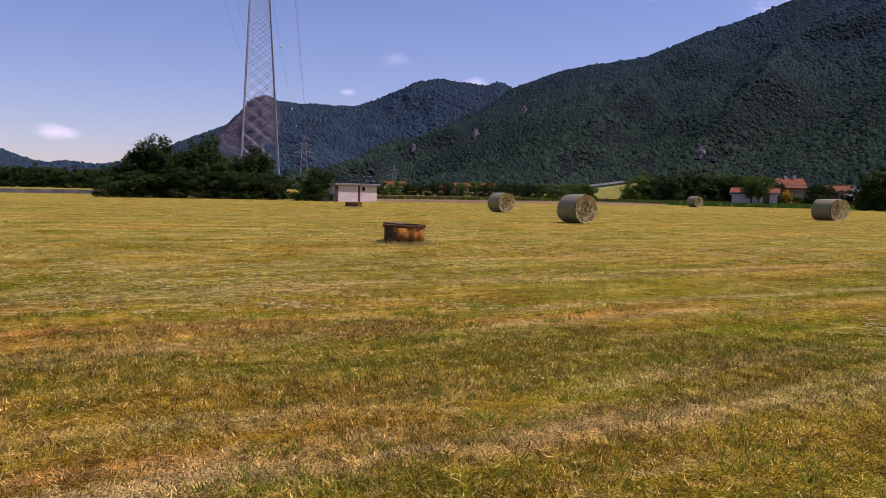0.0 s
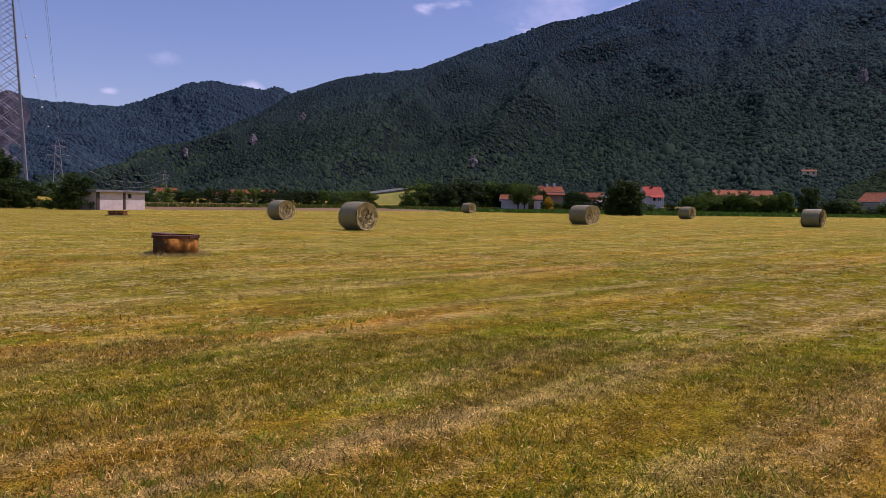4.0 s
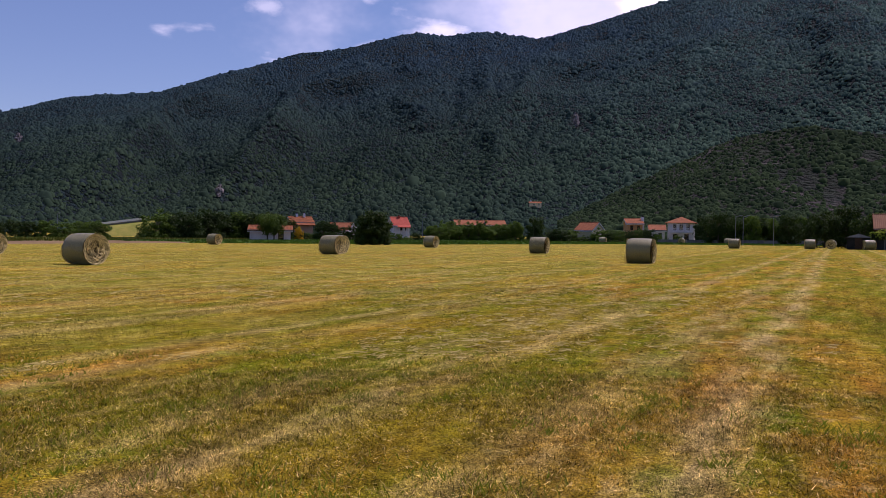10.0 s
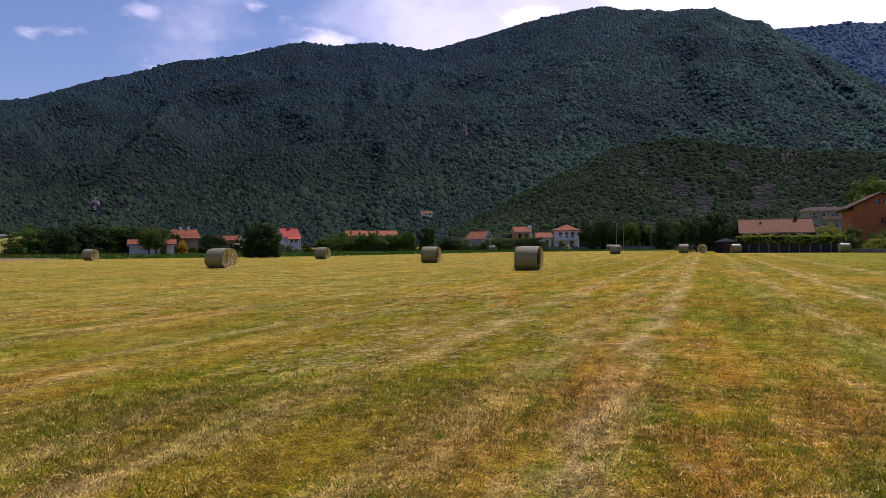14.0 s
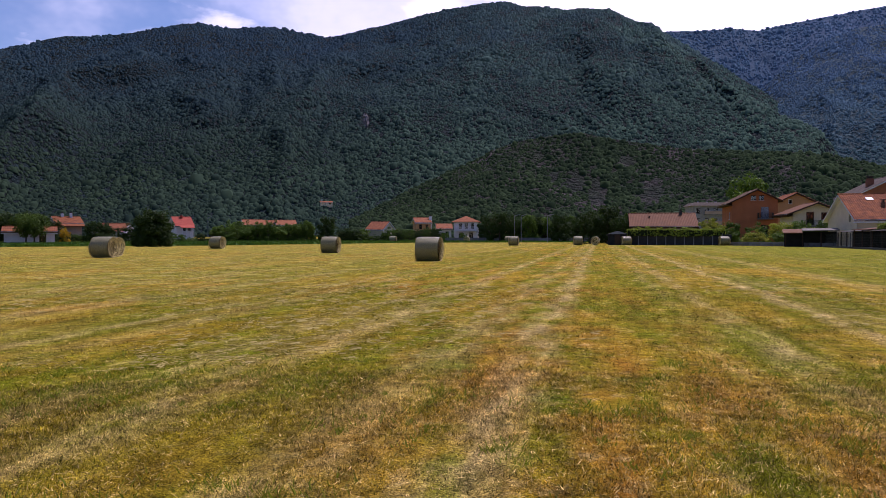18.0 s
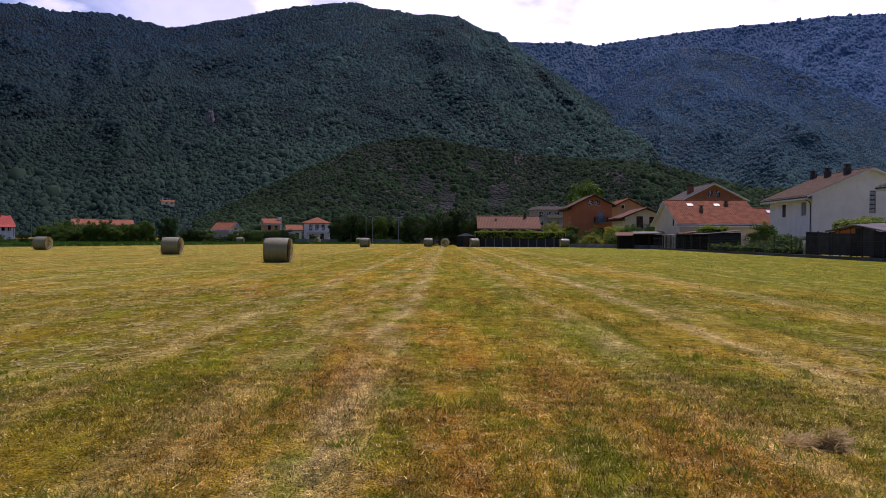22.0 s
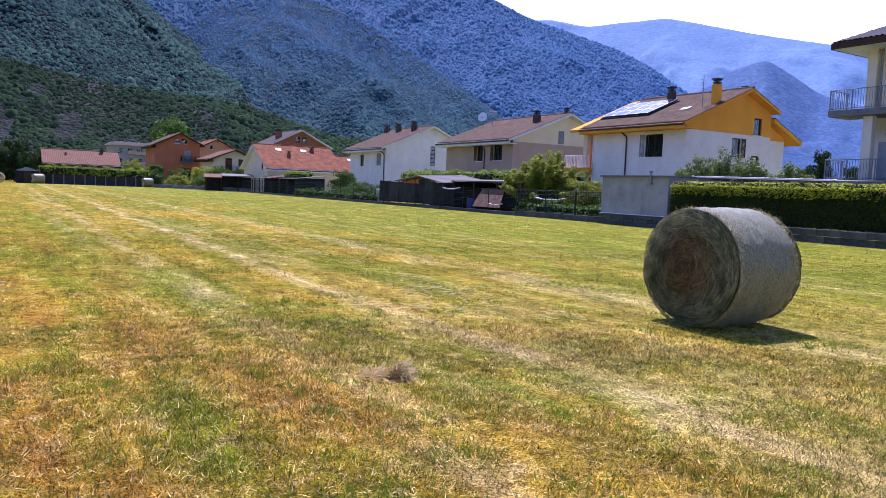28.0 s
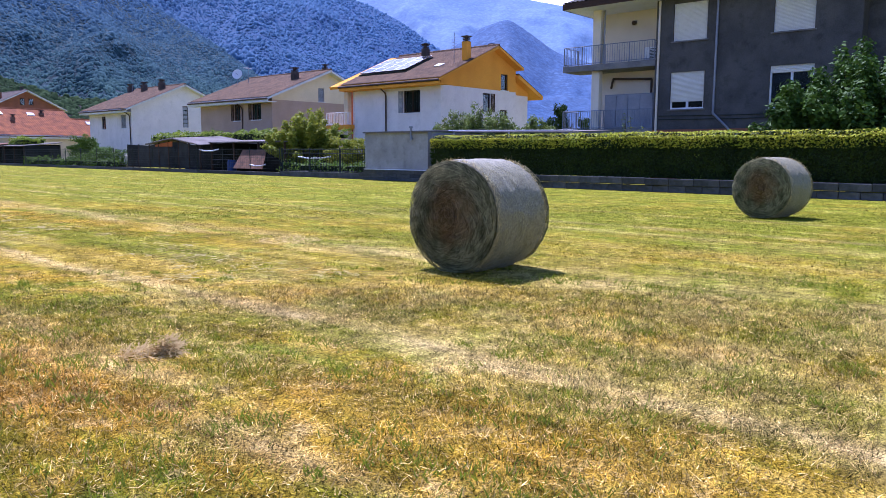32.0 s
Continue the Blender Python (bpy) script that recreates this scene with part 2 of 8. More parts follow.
def leafage(name, a, b, island=0.45, through_light=0.35, big=0.15):
    """Leaves: a tone for each leaf, patches of lighter growth, and light that shines through."""
    m, nt, bsdf = nodes_of(name)
    geo = nt.nodes.new("ShaderNodeNewGeometry")
    r = geo.outputs["Random Per Island"]
    patch = remap(nt, noise_node(nt, geo.outputs["Position"], big * 4, 3), 0.35, 0.65)
    fac = math_node(nt, "ADD", math_node(nt, "MULTIPLY", r, 0.6), math_node(nt, "MULTIPLY", patch, 0.4))
    col = mix_colour(nt, fac, a, b)
    hsv = node(nt, "ShaderNodeHueSaturation")
    nt.links.new(col, hsv.inputs["Color"])
    nt.links.new(remap(nt, nt.nodes.new("ShaderNodeObjectInfo").outputs["Random"], 0, 1, 0.8, 1.2), hsv.inputs["Value"])
    nt.links.new(hsv.outputs["Color"], bsdf.inputs["Base Color"])
    bsdf.inputs["Roughness"].default_value, bsdf.inputs["Specular IOR Level"].default_value = 0.6, 0.14
    tr = nt.nodes.new("ShaderNodeBsdfTranslucent")
    nt.links.new(hsv.outputs["Color"], tr.inputs["Color"])
    mx = nt.nodes.new("ShaderNodeMixShader")
    mx.inputs[0].default_value = through_light
    nt.links.new(bsdf.outputs[0], mx.inputs[1])
    nt.links.new(tr.outputs[0], mx.inputs[2])
    nt.links.new(mx.outputs[0], nt.nodes["Material Output"].inputs["Surface"])
    return m


def glass_mat():
    m, nt, bsdf = nodes_of("window glass")
    bsdf.inputs["Base Color"].default_value = (0.75, 0.8, 0.8, 1)
    bsdf.inputs["Roughness"].default_value, bsdf.inputs["Transmission Weight"].default_value = 0.04, 1.0
    return m

# ---- ground ----
def field_colour(nt):
    """Mown meadow: green and dried patches drawn out along the mowing, with pale straw lines left by the swaths."""
    pos = nt.nodes.new("ShaderNodeNewGeometry").outputs["Position"]
    sep = nt.nodes.new("ShaderNodeSeparateXYZ")
    nt.links.new(pos, sep.inputs[0])
    x = sep.outputs["X"]
    flat = node(nt, "ShaderNodeMapping", Scale=(1, 0.28, 0))
    nt.links.new(pos, flat.inputs["Vector"])
    fv = flat.outputs["Vector"]
    even = node(nt, "ShaderNodeMapping", Scale=(1, 1, 0))
    nt.links.new(pos, even.inputs["Vector"])
    ev = even.outputs["Vector"]
    dry = remap(nt, math_node(nt, "ADD", noise_node(nt, fv, 0.55, 4), math_node(nt, "MULTIPLY", noise_node(nt, ev, 1.7, 5), 0.55)), 0.69, 0.85)
    col = mix_colour(nt, dry, MEADOW_GREEN, MEADOW_DRY)
    near = node(nt, "ShaderNodeVectorMath")
    near.operation = "LENGTH"
    nt.links.new(ev, near.inputs[0])
    # More rust near the camera's standpoint at the origin, set to suit its view.
    worn = remap(nt, near.outputs["Value"], 2.0, 16.0, 0.16, 0.06)
    rust = math_node(nt, "MULTIPLY", remap(nt, math_node(nt, "ADD", noise_node(nt, fv, 1.3, 5, 0.6), worn), 0.53, 0.76, 0, 0.75), remap(nt, x, 0.6, 3.2, 1.0, 0.25))
    col = mix_colour(nt, rust, col, MEADOW_RUST)
    lush = remap(nt, noise_node(nt, ev, 1.1, 6, 0.68), 0.57, 0.66, 0, 0.85)
    col = mix_colour(nt, lush, col, MEADOW_LUSH)
    col = mix_colour(nt, remap(nt, noise_node(nt, ev, 3.4, 5, 0.68), 0.56, 0.68, 0, 0.6), col, STRAW)
    green = remap(nt, noise_node(nt, fv, 0.22, 3), 0.44, 0.58, 0, 0.6)
    col = mix_colour(nt, green, col, MEADOW_GREEN)
    wob = math_node(nt, "ADD", x, math_node(nt, "MULTIPLY", math_node(nt, "SUBTRACT", noise_node(nt, ev, 0.35, 3), 0.5), 0.55))
    rag = remap(nt, noise_node(nt, fv, 2.2, 5, 0.6), 0.40, 0.60, 0.05, 1)
    col = mix_colour(nt, math_node(nt, "MULTIPLY", remap(nt, x, 5.5, 12.0, 0, 0.92), remap(nt, noise_node(nt, ev, 0.8, 5), 0.3, 0.58, 0.4, 1)), col, MEADOW_FRESH)
    # Beige patches to the right, fading with distance from the camera's standpoint.
    beige_near = math_node(nt, "MULTIPLY", remap(nt, x, 2.2, 4.6, 0, 0.55), remap(nt, noise_node(nt, ev, 1.4, 5, 0.65), 0.4, 0.58, 0.1, 1))
    beige_near = math_node(nt, "MULTIPLY", beige_near, remap(nt, near.outputs["Value"], 5.0, 12.0, 1.0, 0.15))
    col = mix_colour(nt, beige_near, col, (0.47, 0.35, 0.105))
    sere = math_node(nt, "MULTIPLY", remap(nt, x, -5.0, -13.0, 0, 0.7), remap(nt, noise_node(nt, ev, 0.7, 6, 0.7), 0.4, 0.6, 0.0, 1.0))
    col = mix_colour(nt, sere, col, (0.42, 0.35, 0.07))
    line = None
    for x0, w, k in SWATHS:
        d = math_node(nt, "ABSOLUTE", math_node(nt, "SUBTRACT", wob, x0))
        one = remap(nt, d, w, 0.0, 0.0, k)
        line = one if line is None else math_node(nt, "MAXIMUM", line, one)
    far = math_node(nt, "ABSOLUTE", math_node(nt, "SUBTRACT", math_node(nt, "FRACT", math_node(nt, "MULTIPLY", wob, 1 / 2.8)), 0.5))
    far = math_node(nt, "MULTIPLY", remap(nt, far, 0.12, 0.0, 0.0, 0.55), remap(nt, noise_node(nt, fv, 0.12, 2), 0.4, 0.6))
    line = math_node(nt, "MULTIPLY", math_node(nt, "MAXIMUM", line, far), rag)
    col = mix_colour(nt, line, col, STRAW)
    rows = node(nt, "ShaderNodeMapping", Scale=(1, 0.2, 0))
    nt.links.new(pos, rows.inputs["Vector"])
    comb = noise_node(nt, rows.outputs["Vector"], 2.6, 6, 0.75)
    col = mix_colour(nt, remap(nt, comb, 0.55, 0.68, 0, 0.32), col, STRAW)
    hsv = node(nt, "ShaderNodeHueSaturation")
    nt.links.new(col, hsv.inputs["Color"])
    worn = remap(nt, noise_node(nt, ev, 2.2, 7, 0.8), 0.38, 0.62, 0.68, 1.28)
    nt.links.new(math_node(nt, "MULTIPLY", worn, remap(nt, comb, 0.36, 0.6, 0.66, 1.2)), hsv.inputs["Value"])
    return hsv.outputs["Color"], pos, ev


MEADOW_GREEN, MEADOW_DRY, MEADOW_RUST, MEADOW_LUSH, STRAW = (0.182, 0.19, 0.004), (0.385, 0.255, 0.013), (0.4, 0.165, 0.022), (0.105, 0.145, 0.006), (0.6, 0.445, 0.165)
MEADOW_FRESH = (0.19, 0.215, 0.008)
SWATHS = [(-3.35, 0.42, 0.8), (-1.7, 0.5, 0.5), (-0.8, 0.4, 0.9), (2.0, 0.35, 0.6), (3.65, 0.34, 1.0), (7.0, 0.8, 0.55), (-6.2, 0.4, 0.4), (-9.4, 0.5, 0.4), (11.5, 0.6, 0.3)]


def meadow_mat():
    m, nt, bsdf = nodes_of("mown meadow")
    col, pos, ev = field_colour(nt)
    grit = noise_node(nt, ev, 60, 6, 0.7)
    mid = noise_node(nt, ev, 9, 6, 0.7)
    hsv = node(nt, "ShaderNodeHueSaturation")
    nt.links.new(col, hsv.inputs["Color"])
    nt.links.new(math_node(nt, "MULTIPLY", remap(nt, grit, 0.38, 0.62, 0.06, 1.65), remap(nt, mid, 0.36, 0.64, 0.5, 1.4)), hsv.inputs["Value"])
    nt.links.new(hsv.outputs["Color"], bsdf.inputs["Base Color"])
    bsdf.inputs["Roughness"].default_value, bsdf.inputs["Specular IOR Level"].default_value = 0.95, 0.03
    bp = node(nt, "ShaderNodeBump", Strength=0.6, Distance=0.05)
    nt.links.new(math_node(nt, "ADD", grit, mid), bp.inputs["Height"])
    nt.links.new(bp.outputs["Normal"], bsdf.inputs["Normal"])
    return m


def blade_mat():
    m, nt, bsdf = nodes_of("cut grass blades")
    col, pos, ev = field_colour(nt)
    r = nt.nodes.new("ShaderNodeNewGeometry").outputs["Random Per Island"]
    near = node(nt, "ShaderNodeVectorMath")
    near.operation = "LENGTH"
    nt.links.new(ev, near.inputs[0])
    pale = math_node(nt, "MULTIPLY", remap(nt, r, 0.77, 0.8, 0, 0.95), remap(nt, near.outputs["Value"], 5.0, 15.0, 1.0, 0.2))
    col = mix_colour(nt, pale, col, (0.57, 0.42, 0.15))
    col = mix_colour(nt, remap(nt, r, 0.22, 0.13, 0, 0.9), col, (0.05, 0.068, 0.005))
    hsv = node(nt, "ShaderNodeHueSaturation")
    nt.links.new(col, hsv.inputs["Color"])
    clump = remap(nt, noise_node(nt, ev, 6.5, 5, 0.7), 0.38, 0.62, 0.38, 1.55)
    nt.links.new(math_node(nt, "MULTIPLY", clump, remap(nt, math_node(nt, "FRACT", math_node(nt, "MULTIPLY", r, 7.31)), 0, 1, 0.3, 1.95)), hsv.inputs["Value"])
    nt.links.new(hsv.outputs["Color"], bsdf.inputs["Base Color"])
    bsdf.inputs["Roughness"].default_value, bsdf.inputs["Specular IOR Level"].default_value = 0.8, 0.05
    tr = nt.nodes.new("ShaderNodeBsdfTranslucent")
    nt.links.new(hsv.outputs["Color"], tr.inputs["Color"])
    mx = nt.nodes.new("ShaderNodeMixShader")
    mx.inputs[0].default_value = 0.3
    nt.links.new(bsdf.outputs[0], mx.inputs[1])
    nt.links.new(tr.outputs[0], mx.inputs[2])
    nt.links.new(mx.outputs[0], nt.nodes["Material Output"].inputs["Surface"])
    return m


def make_ground():
    n = 64
    rad = np.concatenate([[0.0], np.geomspace(4, 4900, 60)])
    ang = np.linspace(0, math.tau, n, endpoint=False)
    vs = [(0, 0, 0)] + [(r * math.cos(a), r * math.sin(a), 0) for r in rad[1:] for a in ang]
    fs = [(0, 1 + k, 1 + (k + 1) % n) for k in range(n)]
    for i in range(len(rad) - 2):
        o = 1 + i * n
        fs += [(o + k, o + n + k, o + n + (k + 1) % n, o + (k + 1) % n) for k in range(n)]
    mb = MB().add(vs, fs)
    tagged(part("ground", mb, meadow_mat()), "mown yellow-green hay meadow with straw lines", "meadow", kind="structure")


make_ground()


def blades(name, rng, count, r0, r1, height, width, lean, label, mat, lying=0.0):
    """Single cut blades over the half of the meadow that lies ahead, r0 to r1 metres off."""
    r = np.sqrt(rng.uniform(r0 ** 2, r1 ** 2, count))
    a = rng.uniform(radians(-80), radians(100), count)
    x, y = -np.sin(a) * r, np.cos(a) * r
    tuft = fbm(x * 1.3, y * 1.3, 3, 3)
    keep = (tuft > -0.6 + rng.uniform(0, 0.5, count)) & (x < 24.6)
    x, y, tuft = x[keep], y[keep], tuft[keep]
    k = len(x)
    h = height * rng.uniform(0.4, 1.3, k) * (1 + tuft)
    t = rng.uniform(0, math.tau, k)
    le = rng.uniform(0, lean, k) * h
    w = width * rng.uniform(0.6, 1.4, k)
    s = rng.uniform(0, math.tau, k)
    flat = rng.uniform(0, 1, k) < lying
    ln = np.where(flat, rng.uniform(0.8, 2.5, k) * height, le)
    hz = np.where(flat, rng.uniform(0.008, 0.03, k), h)
    wx, wy = np.cos(s) * w / 2, np.sin(s) * w / 2
    wx, wy = np.where(flat, -np.sin(t) * w / 2, wx), np.where(flat, np.cos(t) * w / 2, wy)
    z0 = np.where(flat, 0.012, 0.0)
    tip = np.stack([x + np.cos(t) * ln, y + np.sin(t) * ln, hz], 1)
    va, vb = np.stack([x - wx, y - wy, z0], 1), np.stack([x + wx, y + wy, z0], 1)
    verts = np.stack([va, vb, tip], 1).reshape(-1, 3)
    faces = np.arange(3 * k).reshape(k, 3)
    tagged(new(name, array_mesh(name, verts, faces, mat)), label, "grass", kind="stuff")


def make_grass():
    rng = np.random.default_rng(5)
    mat = blade_mat()
    blades("meadow_grass", rng, 440000, 1.9, 7.4, 0.028, 0.0048, 1.5, "short cut meadow grass and straw stubble", mat, 0.42)
    blades("meadow_grass", rng, 350000, 5.6, 19.5, 0.02, 0.011, 1.6, "short cut meadow grass with dry straw", mat, 0.62)
    blades("meadow_grass", rng, 140000, 16.0, 60.0, 0.022, 0.035, 1.6, "short cut meadow grass in yellow-green rows", mat, 0.65)



def green_tufts():
    """Small fresh clumps that stand out of the dried stubble."""
    rng = np.random.default_rng(15)
    n, per = 900, 34
    r, a = rng.uniform(1.9, 9, n), rng.uniform(radians(-80), radians(100), n)
    cx, cy = -np.sin(a) * r, np.cos(a) * r
    ok = (cx < 24.4) & (fbm(cx * 0.45, cy * 0.45, 44, 3) > -0.12)
    cx, cy = cx[ok], cy[ok]
    size = np.repeat(rng.uniform(0.03, 0.15, len(cx)), per)
    x, y = np.repeat(cx, per), np.repeat(cy, per)
    k = len(x)
    x, y = x + rng.normal(0, 0.6, k) * size, y + rng.normal(0, 1.0, k) * size
    h = rng.uniform(0.025, 0.06, k) * (0.6 + 4 * size)
    t, s, w = rng.uniform(0, math.tau, k), rng.uniform(0, math.tau, k), rng.uniform(0.003, 0.007, k)
    wx, wy = np.cos(s) * w, np.sin(s) * w
    tip = np.stack([x + np.cos(t) * h * 0.7, y + np.sin(t) * h * 0.7, h], 1)
    verts = np.stack([np.stack([x - wx, y - wy, 0 * x], 1), np.stack([x + wx, y + wy, 0 * x], 1), tip], 1).reshape(-1, 3)
    mat = leafage("fresh grass", (0.11, 0.165, 0.007), (0.23, 0.26, 0.014), through_light=0.35)
    tagged(new("green_tufts", array_mesh("green_tufts", verts, np.arange(3 * k).reshape(k, 3), mat)), "small fresh green tufts in the dried stubble", "grass", kind="stuff")


def straw_lumps():
    """Low pale wisps of left hay over the middle of the meadow."""
    rng = np.random.default_rng(25)
    n, per = 7000, 9
    r, a = np.exp(rng.uniform(math.log(8), math.log(60), n)), rng.uniform(radians(-80), radians(100), n)
    cx, cy = -np.sin(a) * r, np.cos(a) * r
    ok = (cx < 5.5) & (fbm(cx * 0.25, cy * 0.12, 64, 3) > -0.1 + rng.uniform(-0.2, 0.2, n))
    cx, cy, r = cx[ok], cy[ok], r[ok]
    size = np.repeat(rng.uniform(0.05, 0.22, len(cx)) * (0.8 + r / 40), per)
    x, y, far = np.repeat(cx, per), np.repeat(cy, per), np.repeat(r, per)
    k = len(x)
    x, y = x + rng.normal(0, 0.6, k) * size, y + rng.normal(0, 0.9, k) * size
    t, ln, w = rng.uniform(0, math.tau, k), rng.uniform(0.06, 0.2, k), rng.uniform(0.5, 1.2, k) * (0.004 + 0.00035 * far)
    ux, uy = np.cos(t), np.sin(t)
    z0, z1 = rng.uniform(0.01, 0.03, k), rng.uniform(0.012, 0.04, k)
    p, q = np.stack([x - uy * w, y + ux * w, z0], 1), np.stack([x + uy * w, y - ux * w, z0 + 0.008], 1)
    e = np.stack([x + ux * ln, y + uy * ln, z1], 1)
    mat = leafage("left hay wisps", (0.34, 0.27, 0.06), (0.66, 0.54, 0.2), through_light=0.3)
    tagged(new("hay_wisps", array_mesh("hay_wisps", np.stack([p, q, e], 1).reshape(-1, 3), np.arange(3 * k).reshape(k, 3), mat)), "pale wisps of hay left on the mown meadow", "hay", kind="stuff")


make_grass()
green_tufts()
straw_lumps()


# ---- mountains ----
def wooded(name, a, b, rock, rock_at=(0.66, 0.74), scale=0.01, cell=0.11, crisp=1.0, east=None, reach=(400, 1900)):
    """Forest canopy with paler and darker stands and bare rock where it breaks through."""
    m, nt, bsdf = nodes_of(name)
    pos = nt.nodes.new("ShaderNodeNewGeometry").outputs["Position"]
    stand = remap(nt, noise_node(nt, pos, scale, 6, 0.6), 0.35, 0.65)
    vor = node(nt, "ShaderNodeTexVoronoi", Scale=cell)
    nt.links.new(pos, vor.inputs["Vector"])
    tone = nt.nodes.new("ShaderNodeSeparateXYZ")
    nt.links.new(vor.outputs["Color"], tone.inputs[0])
    # Shade between crowns put into the colour: cell edges go darker.
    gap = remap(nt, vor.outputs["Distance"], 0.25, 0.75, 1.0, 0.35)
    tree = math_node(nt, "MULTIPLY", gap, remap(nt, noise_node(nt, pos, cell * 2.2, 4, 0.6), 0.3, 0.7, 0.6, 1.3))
    col = mix_colour(nt, stand, a, b)
    # Distance haze put into the colour, growing towards +x.
    if east:
        sep = nt.nodes.new("ShaderNodeSeparateXYZ")
        nt.links.new(pos, sep.inputs[0])
        col = mix_colour(nt, remap(nt, sep.outputs["X"], *reach), col, east)
    bare = remap(nt, noise_node(nt, pos, scale * 0.9, 9, 0.72), *rock_at)
    col = mix_colour(nt, bare, col, rock)
    hsv = node(nt, "ShaderNodeHueSaturation")
    nt.links.new(col, hsv.inputs["Color"])
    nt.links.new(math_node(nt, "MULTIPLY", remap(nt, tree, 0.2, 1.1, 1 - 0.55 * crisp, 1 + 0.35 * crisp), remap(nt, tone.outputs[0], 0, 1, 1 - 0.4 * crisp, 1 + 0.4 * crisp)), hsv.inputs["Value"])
    nt.links.new(hsv.outputs["Color"], bsdf.inputs["Base Color"])
    bsdf.inputs["Roughness"].default_value, bsdf.inputs["Specular IOR Level"].default_value = 0.9, 0.1
    bp = node(nt, "ShaderNodeBump", Strength=0.9 * crisp, Distance=6.0)
    nt.links.new(tree, bp.inputs["Height"])
    nt.links.new(bp.outputs["Normal"], bsdf.inputs["Normal"])
    return m


GLADES = [(17.9, 8.9, 0.45), (66.4, 3.2, 0.4), (61.6, 4.4, 0.45), (57.9, 6.3, 0.35), (44.9, 2.9, 0.35), (1.8, 4.1, 0.75), (-3.8, 3.3, 0.8), (-2.0, 5.6, 0.4), (0.3, 3.2, 0.8), (3.4, 4.6, 0.35)]      # bearing, height and half width in degrees of places bare of trees


def forest(x, y, z, seed, step, radius, bare, rings, mat):
    """Single crowns over a mountainside, about step metres apart and of uneven size; none where the rock shows."""
    rng = np.random.default_rng(seed)
    nv, nu = z.shape
    du = np.hypot(np.diff(x, axis=1), np.diff(y, axis=1)).mean()
    dv = np.sqrt(np.diff(x, axis=0) ** 2 + np.diff(y, axis=0) ** 2 + np.diff(z, axis=0) ** 2).mean()
    count = int(nu * du * nv * dv / step ** 2)
    i, j = rng.uniform(0.5, nv - 1.001, count), rng.uniform(0, nu - 1.001, count)
    a, b = i.astype(int), j.astype(int)
    s, t = i - a, j - b
    pick = lambda q: (q[a, b] * (1 - s) + q[a + 1, b] * s) * (1 - t) + (q[a, b + 1] * (1 - s) + q[a + 1, b + 1] * s) * t
    p = np.stack([pick(x), pick(y), pick(z)], 1)
    bearing, height = np.degrees(np.arctan2(-p[:, 0], p[:, 1])), np.degrees(np.arctan2(p[:, 2] - 1.3, np.hypot(p[:, 0], p[:, 1])))
    edge = 1 + 0.9 * fbm(bearing * 4, height * 4, 5, 3)
    keep = np.ones(len(p), bool)
    for az, el, r in GLADES:
        keep &= np.hypot(bearing - az, (height - el) * 0.8) > r * edge
    p = p[keep]
    if bare:
        p = p[fbm(p[:, 0] / 60, p[:, 2] / 40, seed + 7, 4) + 0.25 * rng.uniform(-1, 1, len(p)) < bare]
    k = len(p)
    n = 4
    ang = np.arange(n) * math.tau / n
    ring = [(0.0, 0.0, 0.32 if rings == 1 else 0.6)] + [(math.cos(q + 0.5 * h) * w, math.sin(q + 0.5 * h) * w, z0) for h, (w, z0) in enumerate(((1.0, -0.28),) if rings == 1 else ((0.7, 0.42), (1.0, -0.45))) for q in ang]
    base = np.array(ring)
    tri = [(0, 1 + q, 1 + (q + 1) % n) for q in range(n)]
    if rings == 2:
        tri += [t for q in range(n) for t in ((1 + q, 1 + n + q, 1 + (q + 1) % n), (1 + (q + 1) % n, 1 + n + q, 1 + n + (q + 1) % n))]
    tri = np.array(tri)
    stand = 0.8 + 0.7 * np.clip(fbm(p[:, 0] / 70, p[:, 2] / 55, seed + 3, 3) + 0.35, 0, 1)
    size = radius * stand * rng.lognormal(0, 0.32, k)
    shape = base[None] * rng.uniform(0.78, 1.22, (k, len(base), 1)) + rng.normal(0, 0.07, (k, len(base), 3))
    turn = rng.uniform(0, math.tau, k)
    c, d = np.cos(turn)[:, None], np.sin(turn)[:, None]
    shape = np.stack([shape[..., 0] * c - shape[..., 1] * d, shape[..., 0] * d + shape[..., 1] * c, shape[..., 2] * rng.uniform(0.75, 1.35, (k, 1))], -1) * size[:, None, None]
    v = (p[:, None, :] + shape).reshape(-1, 3)
    f = (tri[None] + (np.arange(k) * len(base))[:, None, None]).reshape(-1, 3)
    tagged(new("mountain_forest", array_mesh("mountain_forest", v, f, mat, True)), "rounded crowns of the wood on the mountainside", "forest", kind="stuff")


